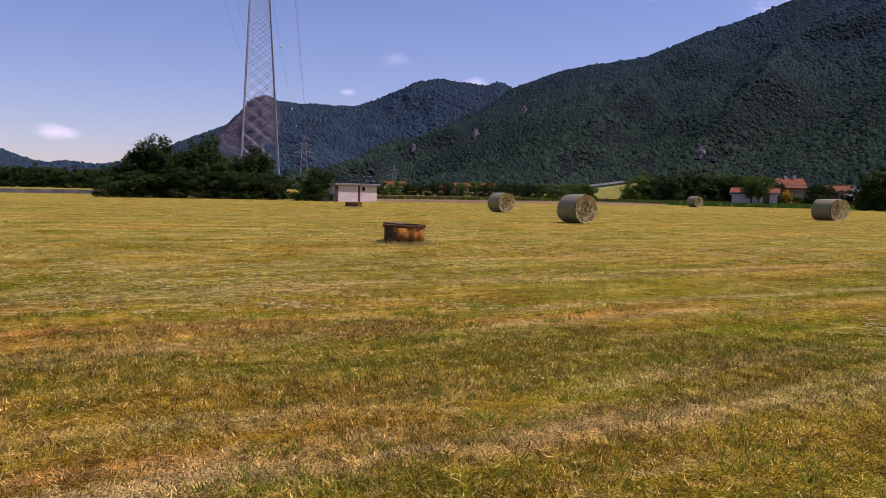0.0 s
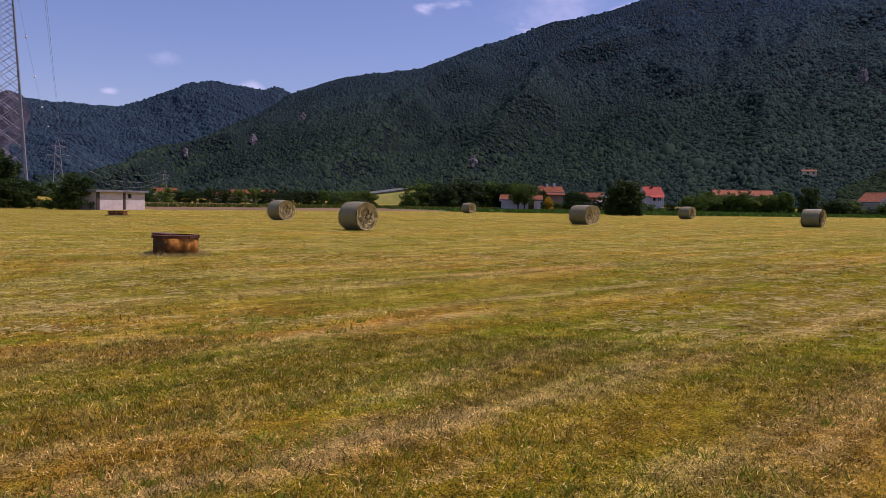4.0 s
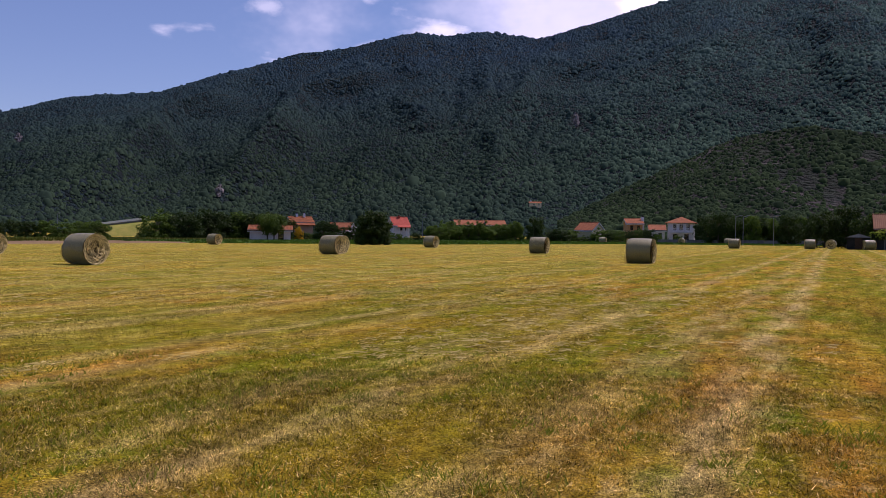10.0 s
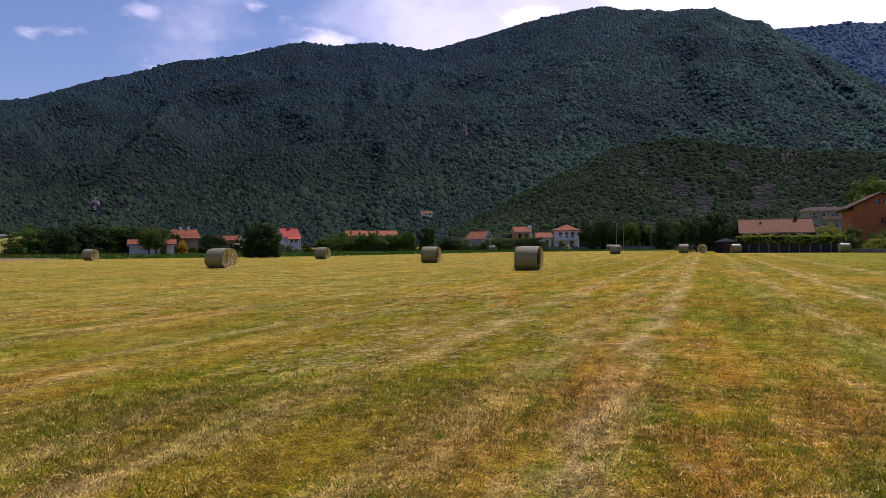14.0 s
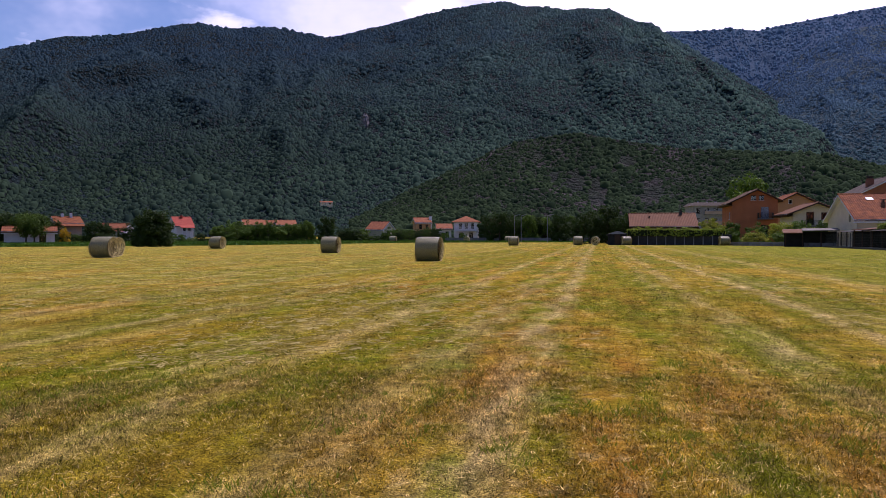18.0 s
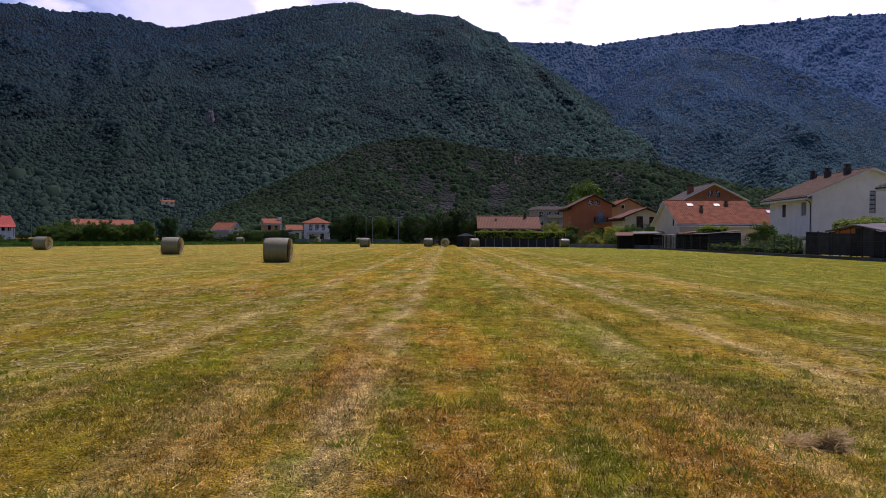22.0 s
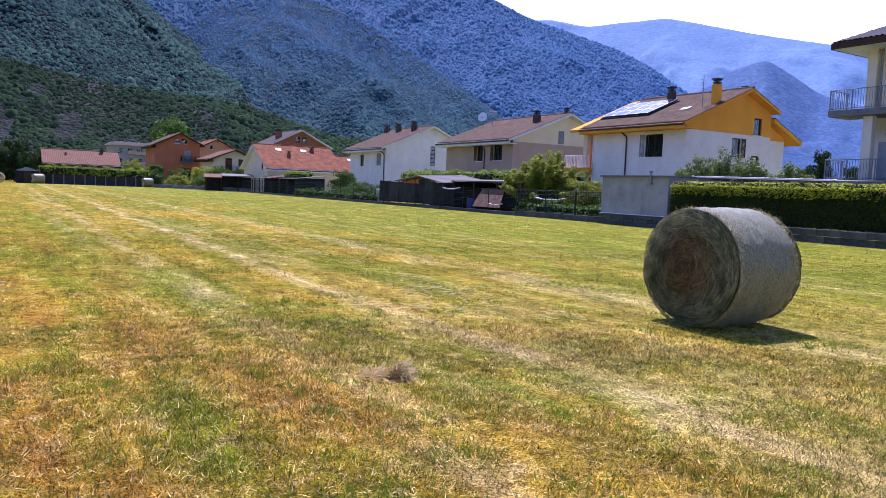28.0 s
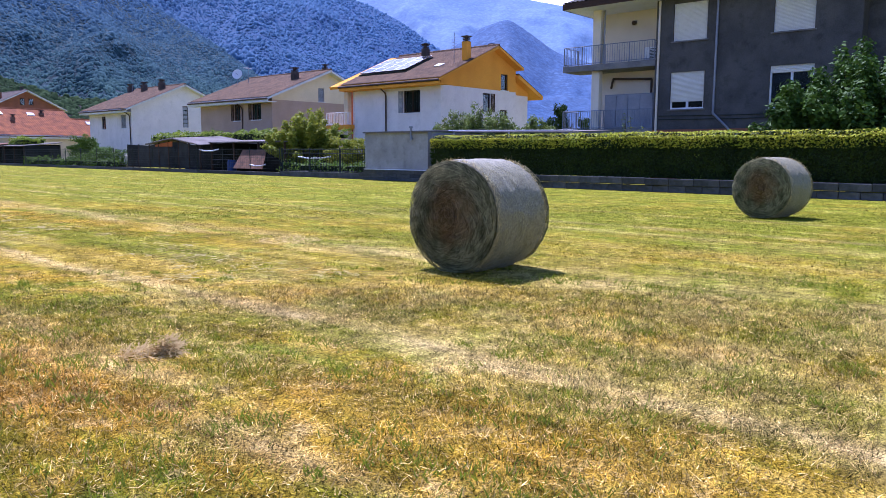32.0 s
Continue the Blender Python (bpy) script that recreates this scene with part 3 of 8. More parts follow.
def crown_wood(name, a, b, haze_tint=None, axis="X", reach=(-1300, 200), sun_haze=None, where=(-800, 250)):
    """Crowns of a mixed wood: broad stands, smaller patches, a tone for each tree, and distance haze painted in."""
    m, nt, bsdf = nodes_of(name)
    geo = nt.nodes.new("ShaderNodeNewGeometry")
    pos = geo.outputs["Position"]
    stand = remap(nt, noise_node(nt, pos, 0.0045, 5, 0.6), 0.36, 0.64)
    patch = remap(nt, noise_node(nt, pos, 0.03, 4, 0.6), 0.36, 0.64)
    fac = math_node(nt, "ADD", math_node(nt, "MULTIPLY", stand, 0.36), math_node(nt, "ADD", math_node(nt, "MULTIPLY", patch, 0.26), math_node(nt, "MULTIPLY", geo.outputs["Random Per Island"], 0.38)))
    col = mix_colour(nt, fac, a, b)
    # Bluish distance haze put into the colour along one axis.
    if haze_tint:
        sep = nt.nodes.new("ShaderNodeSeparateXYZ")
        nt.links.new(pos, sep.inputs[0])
        col = mix_colour(nt, remap(nt, sep.outputs[axis], *reach, 0.0, 0.7), col, haze_tint)
    # Brighter haze towards the sun, also put into the colour.
    if sun_haze:
        sep = nt.nodes.new("ShaderNodeSeparateXYZ")
        nt.links.new(pos, sep.inputs[0])
        col = mix_colour(nt, math_node(nt, "MULTIPLY", remap(nt, sep.outputs["X"], *where, 0.0, 0.75), remap(nt, fac, 0.25, 0.7, 0.35, 1.0)), col, sun_haze)
    nt.links.new(col, bsdf.inputs["Base Color"])
    bsdf.inputs["Roughness"].default_value, bsdf.inputs["Specular IOR Level"].default_value = 0.95, 0.02
    return m


def ridged(x, y, s):
    return 1 - np.abs(2 * value_noise(x, y, s) - 1)


SLOPES = []


def on_slope(az, el, k=0):
    """Distance and height at which a line of sight of that bearing and height meets the k-th mountain."""
    b, dist, z = SLOPES[k]
    col = int(np.argmin(np.abs(b - az)))
    over = z[:, col] - (1.3 + dist[:, col] * math.tan(radians(el)))
    i = int(np.argmax(over > 0))
    t = -over[i - 1] / (over[i] - over[i - 1])
    return float(dist[i - 1, col] + t * (dist[i, col] - dist[i - 1, col])), float(z[i - 1, col] + t * (z[i, col] - z[i - 1, col]))


def mountain(label, crest, near, far, nu, nv, mat, seed, gully=60.0, tree=12.0, tall=10.0, curve=1.15, wood=None, fan=None, width=250.0):
    """A range whose crest runs through (bearing, height in degrees) points; far and near: distances of crest and foot at both ends."""
    az = np.array([c[0] for c in crest])[::-1]
    el = np.array([c[1] for c in crest])[::-1]
    b = np.linspace(az[0], az[-1], nu)
    e = np.interp(b, az, el)
    for _ in range(3):
        e[1:-1] = 0.25 * e[:-2] + 0.5 * e[1:-1] + 0.25 * e[2:]
    s = (b - az[0]) / (az[-1] - az[0])
    dfar, dnear = far[0] + (far[1] - far[0]) * s, near[0] + (near[1] - near[0]) * s
    v = np.linspace(0, 1, nv)[:, None]
    back = np.linspace(0, 1, 9)[1:, None]
    dist = np.concatenate([dnear + (dfar - dnear) * v, dfar + (dfar * 0.35) * back])
    crest_z = 1.3 + dfar * np.tan(np.radians(e))
    z = np.concatenate([crest_z * v ** curve, crest_z * (1 - back)])
    rel = np.concatenate([v, 1 - back]) + 0 * z
    br = np.radians(np.broadcast_to(b, z.shape))
    x, y = -np.sin(br) * dist, np.cos(br) * dist
    # spurs that fan out from the summit, with side ribs and small gullies between
    peak = radians(b[int(np.argmax(e))] if fan is None else fan)
    arc = -(br - peak) * 0.5 * (dfar + dnear)
    warp = fbm(x / 420, y / 420 + z / 500, seed + 20, 3)
    q = arc / (1 + 0.55 * (1 - rel)) / width + 0.55 * warp + 3.7
    rib = 1.1 * value_noise(q * 0.37 + 1.3, rel * 0.5, seed + 39) - 0.55 + ridged(q, rel * 0.7 + seed, seed + 40) + 0.34 * ridged(q * 2.3 + 4, rel * 1.6, seed + 41) + 0.13 * ridged(q * 5.2 + 9 + 0.6 * warp, rel * 3.6, seed + 42)
    mid = np.sin(np.clip(rel, 0, 1) * math.pi) ** 0.75
    z = z + gully * (rib - 0.8 + 0.5 * fbm(x / 700, y / 900, seed, 2)) * mid
    z = z + tall * 0.6 * fbm(x / 60, y / 60, seed + 60, 3) * np.clip(rel * 6, 0, 1)
    if not wood:
        z = z + tall * crowns(x / tree, (y + 0.6 * z) / tree, seed + 3) * np.clip(rel * 8, 0, 1)
    z[0] = -2
    SLOPES.append((b, dist, z))
    verts = np.stack([x, y, z], -1).reshape(-1, 3)
    n0, n1 = z.shape
    idx = np.arange(n0 * n1).reshape(n0, n1)
    faces = np.stack([idx[:-1, 1:], idx[:-1, :-1], idx[1:, :-1], idx[1:, 1:]], -1).reshape(-1, 4)
    if wood:
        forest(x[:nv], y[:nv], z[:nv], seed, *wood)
    return tagged(new("backdrop", array_mesh("backdrop", verts, faces, mat, smooth=True)), label, "mountain", kind="structure")


ROCK = (0.16, 0.145, 0.13)
# Crown colours here mix in haze: bluer with height, brighter towards +x.
mountain("steep forested mountain with a long dark ridge", [(76, 0.6), (73, 1.3), (70.4, 2.3), (65.2, 4.5), (61.2, 6.2), (58.9, 7.8), (56.6, 8.65), (54.8, 9.26), (52.8, 9.6), (50.4, 9.9), (49, 9.97), (48, 10.46), (45, 11.5), (42, 12.46), (39.4, 13.4), (35.5, 13.9), (32.9, 14.7), (30.3, 15.2), (27.7, 15.0), (25.1, 15.35), (22.5, 15.0), (20.8, 14.75), (19.1, 15.15), (16.6, 15.8), (13.2, 16.6), (9.5, 17.3), (7.5, 17.4), (5.4, 17.1), (2, 16.6), (-0.5, 16.3), (-2.6, 15.6), (-4.3, 14.8), (-6.7, 13.4), (-9.3, 11.7), (-11.4, 10.2), (-13.5, 8.7), (-15.6, 7.2), (-18, 5.5), (-22, 3)],
         (1150, 1250), (2250, 2600), 520, 220, wooded("near mountain forest", (0.008, 0.018, 0.02), (0.014, 0.03, 0.028), ROCK, (0.76, 0.86)), 11, 118, 14.0, 11.0, wood=(5.6, 3.6, 0, 2, crown_wood("mountain crowns with painted haze", (0.01, 0.021, 0.02), (0.038, 0.064, 0.034), (0.031, 0.062, 0.092), "Z", (130, 560), (0.086, 0.15, 0.104))), fan=7.5)
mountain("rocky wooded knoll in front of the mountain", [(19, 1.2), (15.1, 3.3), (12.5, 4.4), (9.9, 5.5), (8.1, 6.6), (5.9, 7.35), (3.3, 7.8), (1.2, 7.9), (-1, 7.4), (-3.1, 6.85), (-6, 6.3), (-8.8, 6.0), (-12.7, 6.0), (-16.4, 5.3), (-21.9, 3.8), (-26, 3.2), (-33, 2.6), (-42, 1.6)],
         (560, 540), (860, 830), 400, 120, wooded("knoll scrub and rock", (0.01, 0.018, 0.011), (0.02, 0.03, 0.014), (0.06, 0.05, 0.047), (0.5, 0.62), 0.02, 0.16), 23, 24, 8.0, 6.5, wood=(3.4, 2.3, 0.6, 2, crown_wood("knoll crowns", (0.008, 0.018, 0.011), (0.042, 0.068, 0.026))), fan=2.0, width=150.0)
# Colours of the ranges below hold their blue distance haze.
mountain("forested spur in painted blue haze between two side valleys", [(-7, 6), (-9, 8), (-11.4, 10.4), (-13.1, 12.0), (-15.1, 13.1), (-17.2, 13.75), (-19.2, 13.8), (-21.5, 13.1), (-24.2, 12.0), (-26.8, 10.7), (-29.2, 9.3), (-31, 8.3), (-33.2, 6.8), (-37, 4.5), (-42, 2.5)],
         (1500, 1500), (2550, 2550), 320, 170, wooded("haze-tinted spur forest", (0.027, 0.056, 0.066), (0.038, 0.072, 0.08), (0.06, 0.08, 0.12), (0.74, 0.84), 0.01, 0.08, 0.7), 31, 105, 13.0, 8.0, wood=(5.7, 3.3, 0, 2, crown_wood("haze-tinted spur crowns", (0.034, 0.068, 0.076), (0.078, 0.138, 0.112), (0.074, 0.135, 0.23), "Z", (120, 480))), width=220.0)
mountain("distant wooded mountainside in painted blue haze", [(4, 12), (-2, 14.4), (-4.9, 14.8), (-7.5, 14.6), (-9.2, 14.65), (-10.9, 14.3), (-13.5, 14.6), (-16.3, 14.75), (-19.1, 14.95), (-23, 14.95), (-26.7, 14.95), (-32.1, 14.6), (-34.2, 14.1), (-36, 13.2), (-39.4, 12.0), (-41.9, 11.2), (-44, 10.4), (-45.7, 9.6), (-47.8, 8.1), (-49.8, 7.0), (-54, 4.5), (-60, 2)],
         (2200, 2000), (3600, 3300), 420, 190, wooded("haze-tinted far forest", (0.036, 0.075, 0.12), (0.046, 0.092, 0.13), (0.07, 0.11, 0.2), (0.8, 0.9), 0.004, 0.07, 0.25, (0.05, 0.1, 0.19)), 43, 150, 22.0, 6.0, wood=(9.5, 5.0, 0, 2, crown_wood("haze-tinted far crowns", (0.044, 0.088, 0.138), (0.068, 0.126, 0.16), (0.11, 0.195, 0.33), "X", (0, 2300))), fan=-16.0, width=300.0)
mountain("ridge in painted blue haze behind the houses", [(-44, 4), (-46.8, 5.6), (-48.5, 7.2), (-51.5, 9.2), (-53.6, 9.9), (-55.3, 8.8), (-57.2, 7.4), (-61, 6.2), (-68, 6.5), (-76, 5), (-90, 3)],
         (2000, 1900), (3100, 2900), 160, 100, wooded("haze-tinted ridge forest", (0.05, 0.095, 0.19), (0.075, 0.125, 0.22), (0.07, 0.11, 0.2), (0.8, 0.9), 0.004, 0.07, 0.35), 57, 80, 22.0, 3.0)
mountain("far mountain coloured pale blue as bright haze", [(-30, 12.6), (-38.5, 12.8), (-41, 12.3), (-42.7, 12.55), (-44.7, 12.7), (-46.7, 12.9), (-48.7, 12.5), (-51.4, 11.9), (-54.4, 11.3), (-57.6, 10.7), (-63, 10.2), (-72, 8.5), (-85, 6), (-100, 4)],
         (2800, 2800), (4500, 4400), 200, 90, wooded("haze-tinted palest forest", (0.125, 0.2, 0.32), (0.155, 0.23, 0.35), (0.13, 0.2, 0.34), (0.8, 0.9), 0.004, 0.05, 0.2), 71, 130, 26.0, 3.0)
mountain("distant mountains in painted blue haze with a bare rock pinnacle", [(98, 2.6), (95, 1.9), (93, 1.2), (90, 0.8), (86, 1.5), (83.5, 3.0), (81.4, 3.9), (80.3, 4.5), (79.3, 5.45), (78.5, 6.4), (77.5, 6.85), (76.6, 6.4), (75, 6.2), (72.9, 6.15), (70.8, 6.13), (69.5, 6.7), (67.8, 7.4), (66.3, 8.1), (64.8, 8.5), (62.2, 8.25), (60.9, 8.0), (59.8, 8.3), (58.9, 7.9), (56, 6), (52, 4)],
         (2300, 2300), (3300, 3600), 360, 170, wooded("haze-tinted west forest", (0.013, 0.024, 0.042), (0.022, 0.036, 0.055), (0.075, 0.07, 0.085), (0.7, 0.8), 0.008, 0.07, 0.6), 83, 90, 15.0, 8.0, wood=(9.0, 5.8, 0, 2, crown_wood("haze-tinted west crowns", (0.018, 0.036, 0.056), (0.036, 0.066, 0.078))))
mountain("bare rock pinnacle on the distant ridge", [(82.2, 1.2), (81.2, 3.0), (80.3, 4.3), (79.3, 5.4), (78.5, 6.4), (77.5, 6.86), (76.7, 6.4), (76.0, 5.2), (75.2, 3.6), (74.2, 1.6)],
         (2300, 2300), (3150, 3150), 120, 90, wooded("pinnacle rock", (0.03, 0.031, 0.044), (0.06, 0.054, 0.06), (0.03, 0.04, 0.055), (0.5, 0.6), 0.012, 0.05, 0.8), 91, 120, 20.0, 6.0)

# ---- field edges ----
def make_ploughed():
    rng = np.random.default_rng(3)
    nx, ny = 60, 240
    u, v = np.meshgrid(np.linspace(-165, -77.5, nx), np.linspace(31, 175, ny))
    z = 0.05 + 0.07 * np.abs(np.sin(v * 2.6)) + 0.05 * rng.uniform(size=u.shape)
    z[0], z[-1], z[:, 0], z[:, -1] = 0, 0, 0, 0
    idx = np.arange(nx * ny).reshape(ny, nx)
    faces = np.stack([idx[:-1, :-1], idx[:-1, 1:], idx[1:, 1:], idx[1:, :-1]], -1).reshape(-1, 4)
    m = surface("ploughed soil", (0.15, 0.095, 0.045), (0.22, 0.145, 0.07), 0.15, 3, 0.95, 0.6, 0.1, world=True)
    tagged(new("ploughed_field", array_mesh("ploughed_field", np.stack([u, v, z], -1).reshape(-1, 3), faces, m)), "bare brown ploughed strip beside the meadow", "field", kind="structure")


make_ploughed()


def make_crop():
    """A low green crop behind a slanting edge."""
    rng = np.random.default_rng(4)
    m = leafage("green crop", (0.04, 0.1, 0.01), (0.07, 0.15, 0.014), through_light=0.3, big=0.02)
    k = 90000
    x, y = rng.uniform(-135, -2, k), rng.uniform(72, 235, k)
    edge = np.interp(x, [-135, -77, -52, -36, -2], [66, 70, 93, 141, 160])
    keep = y > edge + 0.4 * rng.uniform(size=k)
    x, y = x[keep], y[keep]
    k = len(x)
    h, t, w = rng.uniform(0.2, 0.42, k), rng.uniform(0, math.tau, k), rng.uniform(0.45, 0.9, k)
    a = np.stack([x - np.cos(t) * w, y - np.sin(t) * w, 0 * x], 1)
    b = np.stack([x + np.cos(t) * w, y + np.sin(t) * w, 0 * x], 1)
    c = np.stack([x + 0.2 * np.sin(t), y + 0.2 * np.cos(t), h], 1)
    verts = np.stack([a, b, c], 1).reshape(-1, 3)
    tagged(new("crop", array_mesh("crop", verts, np.arange(3 * k).reshape(k, 3), m)), "low dark green crop beyond the mown meadow", "crop", kind="stuff")


make_crop()


def make_strip():
    """A band of rough grass left between the two ploughed pieces."""
    rng = np.random.default_rng(41)
    k = 16000
    x, y = rng.uniform(-112, -92, k), rng.uniform(31, 176, k)
    h, t, w = rng.uniform(0.15, 0.6, k), rng.uniform(0, math.tau, k), rng.uniform(0.2, 0.5, k)
    a = np.stack([x - np.cos(t) * w, y - np.sin(t) * w, 0 * x], 1)
    b = np.stack([x + np.cos(t) * w, y + np.sin(t) * w, 0 * x], 1)
    c = np.stack([x + 0.2 * np.sin(t), y + 0.2 * np.cos(t), h], 1)
    m = leafage("rough grass", (0.08, 0.11, 0.012), (0.17, 0.18, 0.025), through_light=0.3, big=0.02)
    tagged(new("grass_strip", array_mesh("grass_strip", np.stack([a, b, c], 1).reshape(-1, 3), np.arange(3 * k).reshape(k, 3), m)), "band of rough green grass across the ploughed field", "grass", kind="stuff")


make_strip()

# ---- hay bales ----
def net_mat():
    """Hay seen through a glossy net: short dark and pale fibres wound round, in fine bands."""
    m, nt, bsdf = nodes_of("net-wrapped hay")
    vec = nt.nodes.new("ShaderNodeTexCoord").outputs["Object"]
    def stretched(scale):
        mp = node(nt, "ShaderNodeMapping", Scale=scale)
        nt.links.new(vec, mp.inputs["Vector"])
        return mp.outputs["Vector"]
    fibre = noise_node(nt, stretched((2.4, 0.7, 0.7)), 60, 5, 0.75)
    band = noise_node(nt, stretched((34, 0.35, 0.35)), 4, 3, 0.6)
    stain = noise_node(nt, stretched((1, 1, 1)), 1.3, 4, 0.5)
    col = mix_colour(nt, remap(nt, fibre, 0.4, 0.62), (0.04, 0.037, 0.015), (0.43, 0.39, 0.17))
    col = mix_colour(nt, remap(nt, band, 0.46, 0.6, 0, 0.55), col, (0.115, 0.108, 0.05))
    col = mix_colour(nt, remap(nt, stain, 0.5, 0.7, 0, 0.3), col, (0.11, 0.102, 0.05))
    nt.links.new(col, bsdf.inputs["Base Color"])
    bsdf.inputs["Roughness"].default_value, bsdf.inputs["Specular IOR Level"].default_value = 0.6, 0.4
    bsdf.inputs["Sheen Weight"].default_value, bsdf.inputs["Sheen Roughness"].default_value = 0.1, 0.32
    bsdf.inputs["Coat Weight"].default_value, bsdf.inputs["Coat Roughness"].default_value = 0.2, 0.3
    bp = node(nt, "ShaderNodeBump", Strength=0.9, Distance=0.012)
    nt.links.new(math_node(nt, "ADD", fibre, math_node(nt, "MULTIPLY", band, 0.6)), bp.inputs["Height"])
    nt.links.new(bp.outputs["Normal"], bsdf.inputs["Normal"])
    return m


def hay_mat(name, loose=False):
    """Packed hay, green-grey towards the rim and rusty brown about the middle of the coil."""
    m, nt, bsdf = nodes_of(name)
    vec = nt.nodes.new("ShaderNodeTexCoord").outputs["Object"]
    mp = node(nt, "ShaderNodeMapping", Scale=(0, 1, 1), Location=(0, 0, -0.66))
    nt.links.new(vec, mp.inputs["Vector"])
    ln = nt.nodes.new("ShaderNodeVectorMath")
    ln.operation = "LENGTH"
    nt.links.new(mp.outputs["Vector"], ln.inputs[0])
    r = math_node(nt, "ADD", ln.outputs["Value"], math_node(nt, "MULTIPLY", math_node(nt, "SUBTRACT", noise_node(nt, vec, 4, 4), 0.5), 0.5))
    col = mix_colour(nt, remap(nt, noise_node(nt, vec, 7, 6, 0.65), 0.36, 0.64), (0.22, 0.21, 0.095), (0.075, 0.08, 0.036))
    col = mix_colour(nt, remap(nt, r, 0.44, 0.2, 0, 0.5), col, (0.24, 0.115, 0.038))
    fine = noise_node(nt, vec, 80, 4, 0.7)
    hsv = node(nt, "ShaderNodeHueSaturation")
    nt.links.new(col, hsv.inputs["Color"])
    tone = remap(nt, fine, 0.35, 0.65, 0.5, 1.5)
    if loose:
        tone = remap(nt, nt.nodes.new("ShaderNodeNewGeometry").outputs["Random Per Island"], 0, 1, 0.55, 2.1)
    nt.links.new(tone, hsv.inputs["Value"])
    nt.links.new(hsv.outputs["Color"], bsdf.inputs["Base Color"])
    bsdf.inputs["Roughness"].default_value, bsdf.inputs["Specular IOR Level"].default_value = 0.85, 0.15
    bp = node(nt, "ShaderNodeBump", Strength=0.9, Distance=0.03)
    nt.links.new(fine, bp.inputs["Height"])
    nt.links.new(bp.outputs["Normal"], bsdf.inputs["Normal"])
    return m


NET, HAY, STRANDS = net_mat(), hay_mat("packed hay"), hay_mat("loose hay strands", True)
# Far bale ends: shade between the coils put into a darker colour.
HAY_END_SHADE = surface("hay end darkened as shade between the coils", (0.09, 0.065, 0.025), (0.03, 0.024, 0.011), 5, 50, 0.9, 0.8, 0.03)
BR, BL = 0.648, 0.92          # radius and length of a bale


def bale_side(nu, nv):
    rng = np.random.default_rng(9)
    u = np.linspace(-BL / 2, BL / 2, nu)
    a = np.linspace(0, math.tau, nv, endpoint=False)
    uu, aa = np.meshgrid(u, a, indexing="ij")
    r = BR * (1 - 0.05 * np.abs(uu / (BL / 2)) ** 6) + 0.012 * fbm(aa * 6, uu * 9, 2, 4) + 0.003 * rng.uniform(-1, 1, uu.shape)
    zz = np.cos(aa) * r
    zz = np.where(zz < -BR + 0.05, -BR + 0.03 + 0.4 * (zz + BR - 0.05), zz)
    v = np.stack([uu, np.sin(aa) * r, zz + BR - 0.012], -1).reshape(-1, 3)
    i = np.arange(nu * nv).reshape(nu, nv)
    f = np.stack([i[:-1], np.roll(i, -1, 1)[:-1], np.roll(i, -1, 1)[1:], i[1:]], -1).reshape(-1, 4)
    return v, f


def bale_end(nr, nv, sign):
    s = np.linspace(0.02, 1, nr)
    a = np.linspace(0, math.tau, nv, endpoint=False)
    ss, aa = np.meshgrid(s, a, indexing="ij")
    swirl = fbm(ss * 9 + 2 * fbm(np.cos(aa) * 1.5, np.sin(aa) * 1.5, 4), aa * 2, 6, 4)
    r = ss * BR * 0.955
    out = 0.045 * np.sqrt(1 - np.clip(ss, 0, 1) ** 4 * 0.98) + 0.06 * swirl * (ss < 0.97) - 0.07 * np.exp(-(ss / 0.25) ** 2)
    zz = np.cos(aa) * r
    zz = np.where(zz < -BR + 0.05, -BR + 0.03 + 0.4 * (zz + BR - 0.05), zz)
    v = np.stack([sign * (BL / 2 - 0.03 + out), np.sin(aa) * r, zz + BR - 0.012], -1).reshape(-1, 3)
    i = np.arange(nr * nv).reshape(nr, nv)
    f = np.stack([i[:-1], i[1:], np.roll(i, -1, 1)[1:], np.roll(i, -1, 1)[:-1]], -1).reshape(-1, 4)
    return v, f if sign > 0 else f[:, ::-1]


def strands(count, seed, sign, length=(0.12, 0.4), width=0.004):
    """Curved loose stems that follow the winding of a bale's end, with some that stick out at the rim."""
    rng = np.random.default_rng(seed)
    vs, fs = [], []
    for k in range(count):
        r = BR * math.sqrt(rng.uniform(0.005, 0.9))
        a = rng.uniform(0, math.tau)
        ln = rng.uniform(*length)
        out0 = BL / 2 - 0.03 + 0.05
        w = width * rng.uniform(0.6, 1.6)
        if r < 0.6 * BR:
            push, spread, turn = rng.uniform(0.0, 0.07), rng.uniform(-0.3, 0.3), rng.uniform(-1, 1)
        else:
            push, spread, turn = rng.uniform(0.0, 0.05), rng.uniform(-0.16, 0.16), 1
        n0 = len(vs)
        for q in range(4):
            t = q / 3
            aq = a + ln * t / max(r, 0.12) * turn
            rq = min(BR * 0.965, max(0.01, r + spread * t))
            x = sign * (out0 + push * math.sin(t * 2.4) + 0.01)
            p = (x, math.sin(aq) * rq, max(0.015, math.cos(aq) * rq + BR - 0.012))
            ww = w * (1 - 0.6 * abs(t - 0.4))
            vs.append((p[0] + 0.3 * ww, p[1] + math.sin(aq) * ww, p[2] + math.cos(aq) * ww))
            vs.append((p[0] - 0.3 * ww, p[1] - math.sin(aq) * ww, p[2] - math.cos(aq) * ww))
        for q in range(3):
            o = n0 + 2 * q
            fs.append((o, o + 1, o + 3, o + 2))
    return np.array(vs), np.array(fs)


